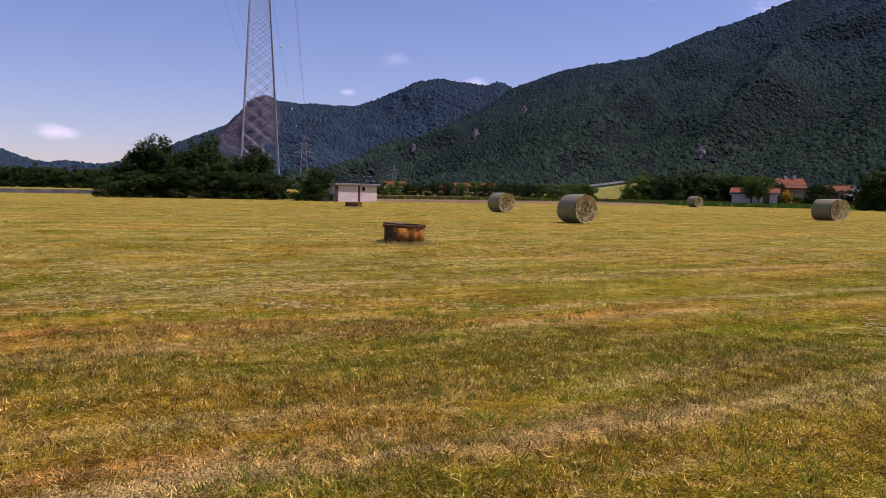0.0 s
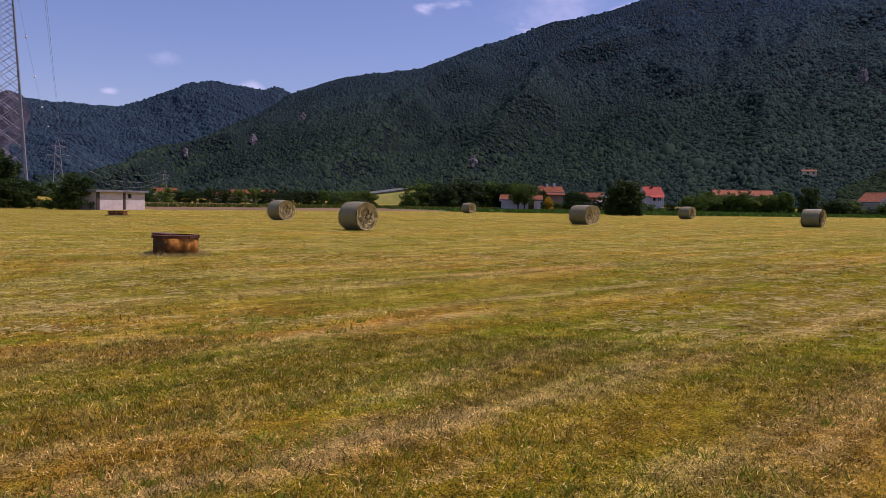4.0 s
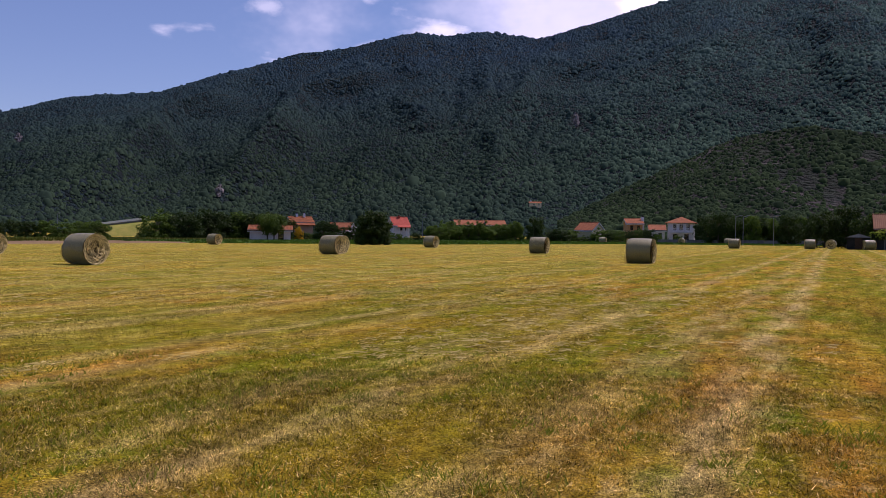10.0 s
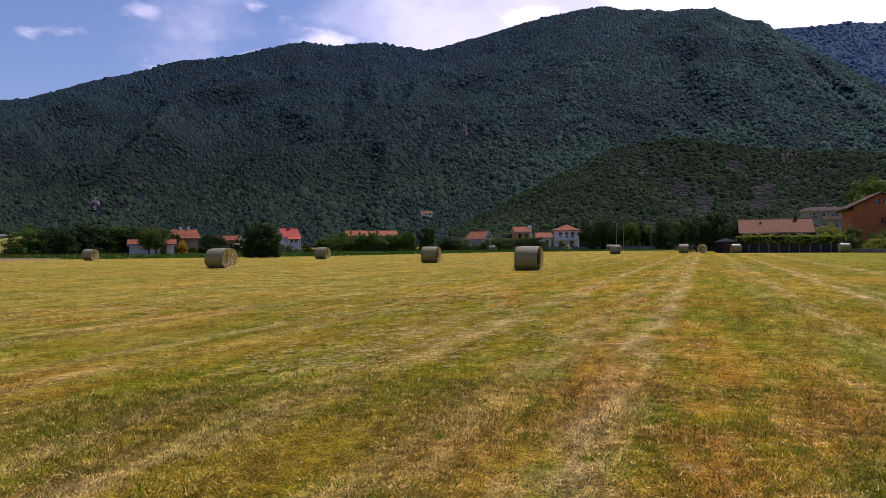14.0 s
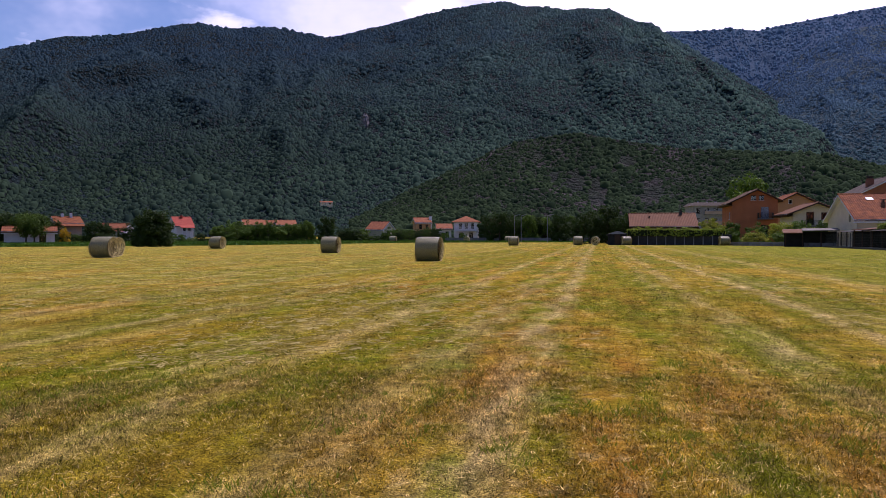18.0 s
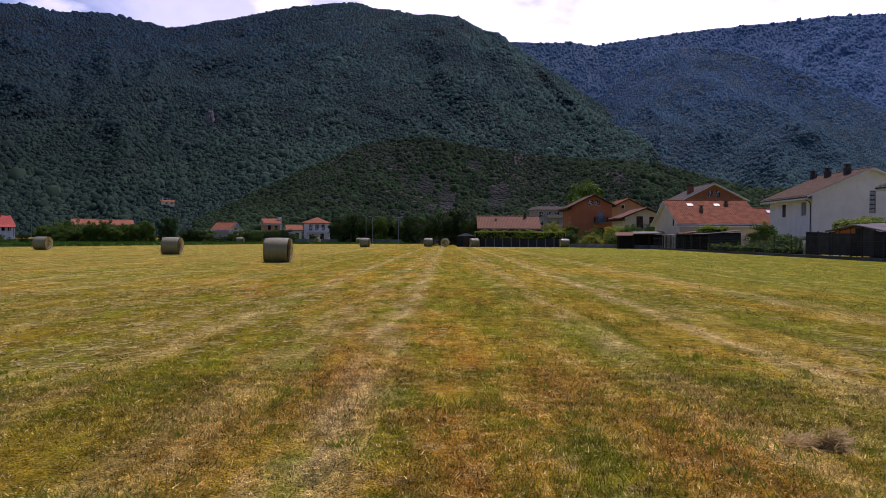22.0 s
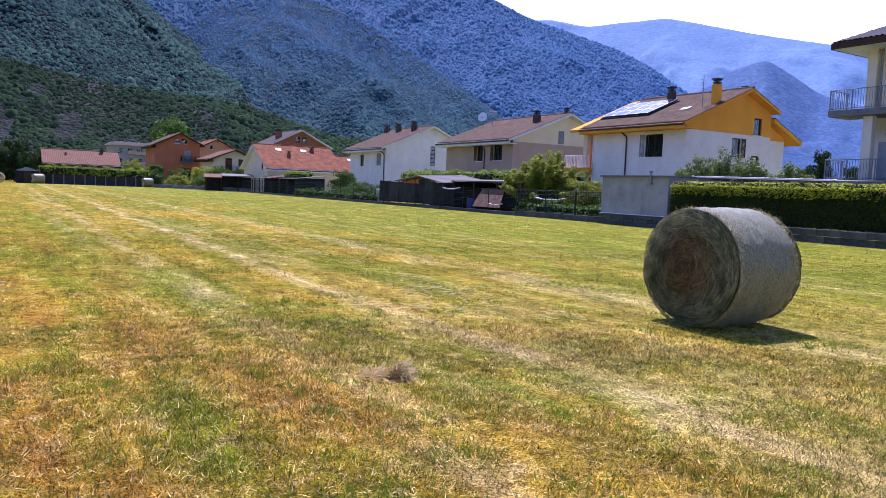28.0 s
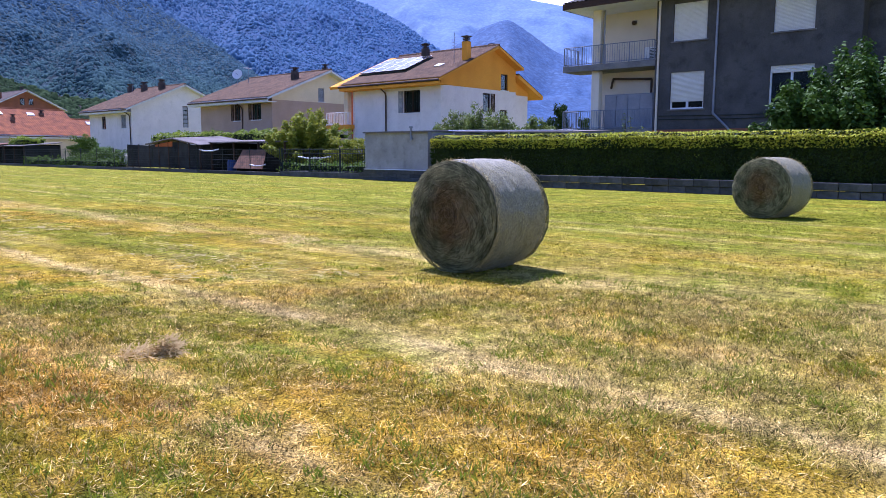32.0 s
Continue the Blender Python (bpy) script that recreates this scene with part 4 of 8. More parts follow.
# Brighter copy of the hay strands: sunlight put into their colour.
STRAW_SUNLIT = surface("hay strands painted sunlit", (0.68, 0.56, 0.25), (0.34, 0.27, 0.1), 8, 60, 0.8, 0.0, island=0.7)


def rim_fuzz(count, seed, sign, length=(0.03, 0.11), width=0.0022):
    """Short stems that bristle out of the rim and lie over the edge of the net."""
    rng = np.random.default_rng(seed)
    a = rng.uniform(0, math.tau, count)
    back = rng.exponential(0.035, count)
    p = np.stack([sign * (BL / 2 - 0.005 - back), np.sin(a) * BR * 0.97, np.cos(a) * BR * 0.97 + BR - 0.012], 1)
    out = np.stack([np.zeros(count), np.sin(a), np.cos(a)], 1)
    tan = np.stack([np.zeros(count), np.cos(a), -np.sin(a)], 1)
    d = out * rng.uniform(0.15, 0.8, (count, 1)) + tan * rng.normal(0, 0.8, (count, 1)) + np.array([sign, 0, 0]) * rng.normal(0.1, 0.6, (count, 1))
    d /= np.linalg.norm(d, axis=1, keepdims=True)
    e = p + d * rng.uniform(*length, (count, 1))
    e[:, 2] = np.maximum(e[:, 2], 0.012)
    p[:, 2] = np.maximum(p[:, 2], 0.012)
    w = np.cross(d, out + 0.3 * tan)
    w = w / (np.linalg.norm(w, axis=1, keepdims=True) + 1e-9) * width * rng.uniform(0.6, 1.4, (count, 1))
    v = np.stack([p - w, p + w, e], 1).reshape(-1, 3)
    return v, np.arange(3 * count).reshape(count, 3)


def make_bale(near, group="hay bales on the meadow"):
    global BL
    BL = 0.92 if near else 1.22
    ob = thing("hay_bale", "round hay bale in pale net wrap lying on the meadow", "hay bale", group=group)
    nu, nv = (40, 128) if near else (10, 48)
    def sub(name, vf, mat, label):
        me = array_mesh(name, vf[0], vf[1], mat, True)
        o = new(name, me)
        o.parent = ob
        o["label"] = label
    sub("net_wrap", bale_side(nu, nv), NET, "pale grey net wrap")
    for sign in (1, -1):
        sub("end_face", bale_end(26 if near else 9, nv, sign), HAY if near else HAY_END_SHADE, "coiled golden hay end")
        if near:
            sub("loose_straw", strands(2600, 20 + sign, sign), STRANDS, "loose hay stems")
            sub("rim_straw", rim_fuzz(1900, 50 + sign, sign, (0.02, 0.08), 0.0018), STRAW_SUNLIT, "stems bristling from the rim, coloured as sunlit gold")
        else:
            sub("loose_straw", strands(360, 30 + sign, sign, (0.15, 0.5), 0.013), STRAW_SUNLIT, "loose hay stems")
    return ob


def place_bales():
    near = make_bale(True)
    near.matrix_basis = pose(6.78, 5.42, 0, 0, 0, 0)
    copy_thing(near, pose(16.62, 5.2, 0, 0, 0, -9))
    far = make_bale(False)
    spots = [(-27.2, 19.9, 2), (-41.9, 24.6, 3), (-64.9, 64.4, 0), (-29.8, 40.2, 1), (-30.9, 42.2, 3), (-39.2, 70.9, -4), (-20.6, 54.8, 2), (-8.9, 38.4, 0),
             (-40.5, 143, 0), (-28.5, 160, 88), (-19.0, 157, 0), (-11.7, 103, -3), (-3.05, 111, 0), (-0.55, 111.5, 86), (3.8, 110.5, 20), (17.2, 110.0, 12), (-100, 125, 0)]
    far.matrix_basis = pose(*spots[0][:2], 0, 0, 0, spots[0][2])
    for x, y, rz in spots[1:]:
        copy_thing(far, pose(x, y, 0, 0, 0, rz))


place_bales()

# ---- house kit ----
WHITE = surface("white plaster", (0.72, 0.675, 0.645), (0.64, 0.6, 0.57), 0.7, 40, 0.9, 0.25, 0.01, dirt=(0.55, 0.52, 0.49))
BROWN = surface("brown plaster", (0.42, 0.31, 0.24), (0.36, 0.265, 0.2), 0.7, 40, 0.9, 0.25, 0.01)
CREAM = surface("cream plaster", (0.66, 0.56, 0.38), (0.58, 0.49, 0.33), 0.7, 40, 0.9, 0.2, 0.01)
CREAM_PALE = surface("pale cream plaster", (0.68, 0.62, 0.5), (0.6, 0.545, 0.44), 0.7, 40, 0.9, 0.2, 0.01)
YELLOW = surface("orange-yellow plaster", (0.72, 0.33, 0.035), (0.64, 0.28, 0.03), 0.8, 40, 0.9, 0.2, 0.01)
TERRA = surface("terracotta plaster", (0.4, 0.145, 0.06), (0.33, 0.118, 0.05), 0.7, 40, 0.9, 0.2, 0.01)
SAND = surface("sand plaster", (0.52, 0.29, 0.13), (0.45, 0.25, 0.115), 0.7, 40, 0.9, 0.2, 0.01)
BRICKY = surface("red-brown brickwork", (0.27, 0.11, 0.06), (0.2, 0.085, 0.05), 1.2, 30, 0.9, 0.4, 0.02)
CEMENT = surface("bare grey render", (0.062, 0.062, 0.06), (0.092, 0.091, 0.086), 0.7, 18, 0.92, 0.45, 0.015, dirt=(0.04, 0.04, 0.04), contrast=(0.4, 0.6))
CONCRETE = surface("weathered concrete", (0.2, 0.2, 0.195), (0.13, 0.13, 0.128), 0.9, 30, 0.92, 0.5, 0.02, dirt=(0.08, 0.08, 0.075), rnd=0.12)
BLOCK = surface("grey blockwork", (0.33, 0.325, 0.32), (0.25, 0.245, 0.24), 1.1, 30, 0.92, 0.6, 0.02, rnd=0.08, dirt=(0.18, 0.175, 0.17))
TILE_BROWN = surface("brown roof tiles", (0.125, 0.075, 0.04), (0.07, 0.044, 0.026), 1.5, 9, 0.9, 0.8, 0.05, dirt=(0.17, 0.11, 0.06))
TILE_RED = surface("red roof tiles", (0.26, 0.09, 0.03), (0.125, 0.044, 0.019), 1.5, 9, 0.9, 0.6, 0.05, dirt=(0.33, 0.12, 0.07))
TILE_ORANGE = surface("orange roof tiles", (0.32, 0.12, 0.052), (0.22, 0.08, 0.038), 1.5, 14, 0.9, 0.4, 0.03, dirt=(0.2, 0.075, 0.04))
TILE_PINK = surface("faded terracotta sheets", (0.17, 0.078, 0.034), (0.13, 0.06, 0.028), 1.0, 14, 0.8, 0.3, 0.03)
TILE_GREY = surface("grey-brown roof tiles", (0.1, 0.078, 0.06), (0.07, 0.055, 0.043), 1.5, 14, 0.85, 0.4, 0.03)
TILE_DARK = surface("dark roof tiles", (0.055, 0.05, 0.048), (0.08, 0.07, 0.065), 1.5, 14, 0.8, 0.4, 0.03)
PALE = surface("pale painted eaves", (0.66, 0.68, 0.7), (0.58, 0.6, 0.62), 1.5, 30, 0.7, 0.1)
DARKWOOD = surface("dark brown wood", (0.06, 0.035, 0.022), (0.04, 0.024, 0.016), 3, 40, 0.7, 0.3, 0.01, stretch=(1, 1, 6))
SHUTTER = surface("pale roller shutter", (0.6, 0.6, 0.54), (0.54, 0.54, 0.49), 2, 30, 0.6, 0.1)
GREYSHUT = surface("grey shutter", (0.27, 0.28, 0.3), (0.22, 0.23, 0.25), 2, 30, 0.6, 0.1)
WHITEPAINT = surface("white window paint", (0.75, 0.76, 0.76), (0.68, 0.69, 0.69), 2, 30, 0.5, 0.1)
COPPER = surface("dark copper pipe", (0.05, 0.035, 0.03), (0.08, 0.055, 0.045), 2, 30, 0.5, 0.1, metal=0.4)
ZINC = surface("grey zinc pipe", (0.26, 0.275, 0.3), (0.2, 0.215, 0.24), 2, 30, 0.45, 0.1, metal=0.5)
SOOT = surface("sooty chimney brick", (0.055, 0.045, 0.04), (0.09, 0.07, 0.06), 3, 25, 0.9, 0.4)
METAL_GREY = surface("painted steel", (0.22, 0.24, 0.28), (0.17, 0.19, 0.225), 3, 30, 0.5, 0.1, metal=0.3)
METAL_DARK = surface("dark green iron", (0.02, 0.03, 0.025), (0.035, 0.04, 0.035), 3, 30, 0.6, 0.1, metal=0.2)
CORRUGATED = surface("weathered corrugated sheet", (0.19, 0.17, 0.15), (0.115, 0.103, 0.09), 0.8, 20, 0.75, 0.3, dirt=(0.13, 0.105, 0.085))
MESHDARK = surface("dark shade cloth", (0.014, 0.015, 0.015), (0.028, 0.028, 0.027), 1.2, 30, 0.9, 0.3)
GREYDARK = surface("dark board and shaded concrete", (0.05, 0.05, 0.049), (0.032, 0.032, 0.031), 1.5, 30, 0.9, 0.3)
RUST = surface("rusty sheet", (0.2, 0.11, 0.065), (0.11, 0.065, 0.045), 2, 25, 0.85, 0.5)
SOLAR = surface("solar glass", (0.035, 0.04, 0.06), (0.05, 0.055, 0.08), 4, 40, 0.12, 0.0, spec=0.9)
ALU = surface("aluminium", (0.6, 0.61, 0.63), (0.52, 0.53, 0.55), 3, 40, 0.35, 0.1, metal=0.8)
GLASS = glass_mat()


def mapper(plane, c, inward):
    """Where (along, depth, height) on a wall lies; plane: the axis that the wall stands across."""
    if plane == "x":
        return lambda u, d, z: (c + inward * d, u, z)
    return lambda u, d, z: (u, c + inward * d, z)


def pbox(mb, mp, u0, u1, d0, d1, z0, z1):
    return mb.hexa([mp(u0, d0, z0), mp(u1, d0, z0), mp(u1, d1, z0), mp(u0, d1, z0)], [mp(u0, d0, z1), mp(u1, d0, z1), mp(u1, d1, z1), mp(u0, d1, z1)])


def wall_panel(mb, mp, top, z0, holes, t=0.3):
    """A wall under a broken top line [(u, z)...], with holes (u0, u1, z0, z1) right through it."""
    us = sorted({u for u, _ in top} | {u for h in holes for u in h[:2] if top[0][0] < u < top[-1][0]})
    tu, tz = [p[0] for p in top], [p[1] for p in top]
    for a, b in zip(us, us[1:]):
        ta, tb = float(np.interp(a, tu, tz)), float(np.interp(b, tu, tz))
        lo = z0
        for h in sorted((h for h in holes if h[0] < (a + b) / 2 < h[1]), key=lambda h: h[2]):
            if h[2] > lo:
                pbox(mb, mp, a, b, 0, t, lo, h[2])
            lo = max(lo, h[3])
        if min(ta, tb) > lo:
            mb.hexa([mp(a, 0, lo), mp(b, 0, lo), mp(b, t, lo), mp(a, t, lo)], [mp(a, 0, ta), mp(b, 0, tb), mp(b, t, tb), mp(a, t, ta)])
    return mb


def window(parent, mp, u0, u1, z0, z1, frame_mat=None, style="", sill=None):
    """A framed window in its hole. style: bars, leaf (an open shutter leaf), closed, roller:0.8, blocks."""
    fm = frame_mat or DARKWOOD
    f = MB()
    for a, b, c, d in ((u0, u0 + 0.07, z0, z1), (u1 - 0.07, u1, z0, z1), (u0 + 0.07, u1 - 0.07, z0, z0 + 0.07), (u0 + 0.07, u1 - 0.07, z1 - 0.07, z1)):
        pbox(f, mp, a, b, 0.09, 0.16, c, d)
    if u1 - u0 > 0.9:
        m = (u0 + u1) / 2
        pbox(f, mp, m - 0.05, m + 0.05, 0.09, 0.16, z0 + 0.07, z1 - 0.07)
    w = part("window", f, fm, parent)
    pane = part("pane", pbox(MB(), mp, u0 + 0.05, u1 - 0.05, 0.12, 0.13, z0 + 0.05, z1 - 0.05), GLASS, w)
    pane.visible_shadow = False
    # Dark sheet added behind the pane to stand for the unlit room.
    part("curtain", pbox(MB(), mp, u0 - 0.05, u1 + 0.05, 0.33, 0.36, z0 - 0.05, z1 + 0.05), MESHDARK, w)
    if sill:
        part("sill", pbox(MB(), mp, u0 - 0.08, u1 + 0.08, -0.06, 0.1, z0 - 0.06, z0 - 0.004), sill, w)
    if style == "bars":
        g = MB()
        for k in range(1, 8):
            u = u0 + (u1 - u0) * k / 8
            pbox(g, mp, u - 0.012, u + 0.012, 0.03, 0.055, z0, z1)
        part("grille", g, METAL_DARK, w)
    if style in ("bars", "leaf"):
        lf = MB()
        e = u1 + 0.03
        pbox(lf, mp, e, e + 0.05, -0.05, -0.01, z0, z1)
        pbox(lf, mp, e + 0.31, e + 0.36, -0.05, -0.01, z0, z1)
        n = int((z1 - z0) / 0.07)
        for k in range(n + 1):
            z = z0 + (z1 - z0 - 0.05) * k / n
            pbox(lf, mp, e + 0.05, e + 0.31, -0.045, -0.02, z, z + 0.045)
        part("shutter", lf, DARKWOOD if style == "leaf" else GREYSHUT, w)
    if style == "closed":
        lf = MB()
        n = int((z1 - z0) / 0.07)
        for k in range(n):
            z = z0 + (z1 - z0) * k / n
            pbox(lf, mp, u0 + 0.03, u1 - 0.03, 0.03, 0.07, z, z + 0.055)
        part("shutter", lf, GREYSHUT, w)
    if style.startswith("roller"):
        lf = MB()
        low = z1 - (z1 - z0) * float(style.split(":")[1])
        n = 2 * max(2, int((z1 - low) / 0.055))
        for k in range(n):
            za, zb = low + (z1 - low) * k / n, low + (z1 - low) * (k + 1) / n
            da, db = (0.05, 0.064) if k % 2 else (0.064, 0.05)
            lf.add([mp(u0 + 0.04, da, za), mp(u1 - 0.04, da, za), mp(u1 - 0.04, db, zb), mp(u0 + 0.04, db, zb), mp(u0 + 0.04, 0.08, za), mp(u1 - 0.04, 0.08, za), mp(u1 - 0.04, 0.08, zb), mp(u0 + 0.04, 0.08, zb)], [(0, 1, 2, 3), (5, 4, 7, 6)])
        part("roller_shutter", lf, SHUTTER, w, "lowered pale roller shutter")
    if style == "blocks":
        lf = MB()
        for k in range(5):
            z = z0 + (z1 - z0) * (k + 0.5) / 5
            pbox(lf, mp, u0 + 0.08, u1 - 0.08, 0.04, 0.11, z - 0.17, z + 0.13)
        part("louvre", lf, GREYSHUT, w)
    return w


def tile_slope(a, b, c, d, pitch=0.24, course=0.38, rib=0.045, step=0.02):
    """Ribbed tile courses over the sloping quad a, b (eave) to c, d (ridge above b and above a)."""
    a, b, c, d = (np.array(p, float) for p in (a, b, c, d))
    nu = int(np.linalg.norm(b - a) / pitch) * 4 + 1
    nv = int(np.linalg.norm(d - a) / course) * 2 + 1
    u, v = np.linspace(0, 1, nu), np.linspace(0, 1, nv)
    uu, vv = np.meshgrid(u, v)
    p = (a * (1 - uu)[..., None] + b * uu[..., None]) * (1 - vv)[..., None] + (d * (1 - uu)[..., None] + c * uu[..., None]) * vv[..., None]
    nrm = np.cross(b - a, d - a)
    nrm = nrm / np.linalg.norm(nrm)
    nrm = nrm if nrm[2] > 0 else -nrm
    wave = np.array([0, 0.7, 1, 0.7])[np.arange(nu) % 4] * rib
    row = np.where(np.arange(nv) % 2 == 0, step, 0)
    jig = 0.012 * hashed(np.floor(np.arange(nu) / 4)[None, :] + 0 * vv, np.floor(np.arange(nv) / 2)[:, None] + 0 * vv, 3)
    p = p + nrm * (wave[None, :] + row[:, None] + jig)[..., None]
    i = np.arange(nu * nv).reshape(nv, nu)
    f = np.stack([i[:-1, :-1], i[:-1, 1:], i[1:, 1:], i[1:, :-1]], -1).reshape(-1, 4)
    return p.reshape(-1, 3), f


def sheet(name, vf, mat, parent, label=""):
    o = new(name, array_mesh(name, vf[0], vf[1], mat))
    o.parent = parent
    if label:
        o["label"] = label
    return o


def chimney(parent, x, y, z0, z1, mat, w=0.4, cap=True):
    mb = MB().box(x - w / 2, x + w / 2, y - w / 2, y + w / 2, z0, z1 - 0.3)
    c = part("chimney", mb, mat, parent, bevel=0.02)
    if cap:
        mb = MB()
        for k in range(3):
            mb.box(x - w * 0.42, x + w * 0.42, y - w * 0.42, y + w * 0.42, z1 - 0.3 + 0.1 * k, z1 - 0.25 + 0.1 * k)
        mb.box(x - w * 0.55, x + w * 0.55, y - w * 0.55, y + w * 0.55, z1 - 0.01, z1 + 0.05)
        mb.tube((x, y, z1 - 0.3), (x, y, z1), w * 0.25)
        part("cowl", mb, SOOT, c)
    return c


def gable_house(label, loc, rz, wide, long, ridge_x, ridge_z, slope, wall, roof, holes=None, band=None, over=(0.8, 0.3, 0.6), eaves=PALE, pipes=(), slope_e=None, tiles=True, sill=None, frames=None, name="house"):
    """A house with its ridge along its own y. holes: face -> (u0, u1, z0, z1, style). band: (height, plaster above it) on the gables."""
    holes = holes or {}
    se = slope if slope_e is None else slope_e
    ob = thing(name, label, "house", (loc[0], loc[1], loc[2] if len(loc) > 2 else 0), rz)
    top = lambda x: ridge_z - (slope * (ridge_x - x) if x < ridge_x else se * (x - ridge_x))
    ow, oe, og = over
    hw = top(-ow) - 0.34       # soffit
    he = top(wide + oe) - 0.34
    low = lambda x: max(0.3, top(x) - 0.16)
    west, east = mapper("x", 0, 1), mapper("x", wide, -1)
    south, north = mapper("y", 0, 1), mapper("y", long, -1)
    part("wall", wall_panel(MB(), west, [(0.3, low(0)), (long - 0.3, low(0))], -0.2, [h[:4] for h in holes.get("w", ())]), wall, ob)
    part("wall", wall_panel(MB(), east, [(0.3, low(wide)), (long - 0.3, low(wide))], -0.2, [h[:4] for h in holes.get("e", ())]), wall, ob)
    line = [(0, low(0)), (ridge_x, low(ridge_x)), (wide, low(wide))]
    for key, mp in (("s", south), ("n", north)):
        hs = [h[:4] for h in holes.get(key, ())]
        if band:
            part("wall", wall_panel(MB(), mp, [(0, min(band[0], low(0))), (wide, min(band[0], low(wide)))], -0.2, hs), wall, ob)
            up = MB()
            wall_panel(up, mp, line, band[0] + 0.003, hs, 0.297)
            part("gable", up, band[1], ob, "plastered gable")
        else:
            part("wall", wall_panel(MB(), mp, line, -0.2, hs), wall, ob)
    for key, mp in (("w", west), ("e", east), ("s", south), ("n", north)):
        for h in holes.get(key, ()):
            window(ob, mp, *h[:4], frame_mat=frames, style=h[4] if len(h) > 4 else "", sill=sill)
    y0, y1 = -og, long + og
    r = MB()
    r.slab([(-ow, y0, top(-ow)), (ridge_x, y0, ridge_z), (ridge_x, y1, ridge_z), (-ow, y1, top(-ow))][::-1], -0.15)
    r.slab([(ridge_x, y0, ridge_z), (wide + oe, y0, top(wide + oe)), (wide + oe, y1, top(wide + oe)), (ridge_x, y1, ridge_z)][::-1], -0.15)
    rf = part("roof", r, eaves, ob)
    if tiles:
        for q in (((-ow, y1), (-ow, y0)), ((wide + oe, y0), (wide + oe, y1))):
            (xa, ya), (xb, yb) = q
            sheet("roof_covering", tile_slope((xa, ya, top(xa) + 0.02), (xb, yb, top(xb) + 0.02), (ridge_x, yb, ridge_z + 0.02), (ridge_x, ya, ridge_z + 0.02)), roof, rf)
        mb = MB()
        n = int((y1 - y0) / 0.4)
        for k in range(n):
            ya = y0 + (y1 - y0) * k / n
            mb.tube((ridge_x, ya, ridge_z + 0.03), (ridge_x, ya + 0.42, ridge_z + 0.045), 0.1, 0.115, 8)
        part("ridge_cap", mb, roof, rf)
    part("fascia", MB().box(-ow - 0.02, -ow + 0.04, y0, y1, hw, top(-ow) - 0.01), eaves, ob)
    part("soffit", MB().box(-ow + 0.04, 0, y0, y1, hw, hw + 0.05), eaves, ob)
    g = MB().tube((-ow - 0.08, y0, top(-ow) - 0.1), (-ow - 0.08, y1, top(-ow) - 0.1), 0.07)
    part("gutter", g, COPPER, ob)
    for yp in pipes:
        part("downpipe", MB().path([(-ow - 0.05, yp, top(-ow) - 0.14), (-0.12, yp, hw - 0.25), (-0.07, yp, hw - 0.4), (-0.07, yp, 0)], 0.05, 8), COPPER, ob, "dark copper downpipe")
    return ob


def railing(parent, pts, z0, z1, gap=0.12, mat=None, r=0.012):
    """Balusters between two rails along a line of corners."""
    mat = mat or METAL_GREY
    rail = part("railing", MB().path([(x, y, z1) for x, y in pts], 0.022), mat, parent)
    part("bottom_rail", MB().path([(x, y, z0 + 0.08) for x, y in pts], 0.018), mat, rail)
    first = post = None
    for (xa, ya), (xb, yb) in zip(pts, pts[1:]):
        n = max(2, int(math.hypot(xb - xa, yb - ya) / gap))
        for k in range(0, n, 10):
            x, y = xa + (xb - xa) * k / n, ya + (yb - ya) * k / n
            if post is None:
                post = part("rail_post", MB().box(-0.022, 0.022, -0.022, 0.022, 0, z1 - z0 - 0.02), mat, rail)
                post.location = (x, y, z0)
            else:
                again(post, (x, y, z0))
        for k in range(n + 1):
            x, y = xa + (xb - xa) * k / n, ya + (yb - ya) * k / n
            if first is None:
                first = part("baluster", MB().tube((0, 0, 0), (0, 0, z1 - z0 - 0.03), r, r, 5), mat, rail)
                first.location = (x, y, z0 + 0.03)
            else:
                again(first, (x, y, z0 + 0.03))
    return rail


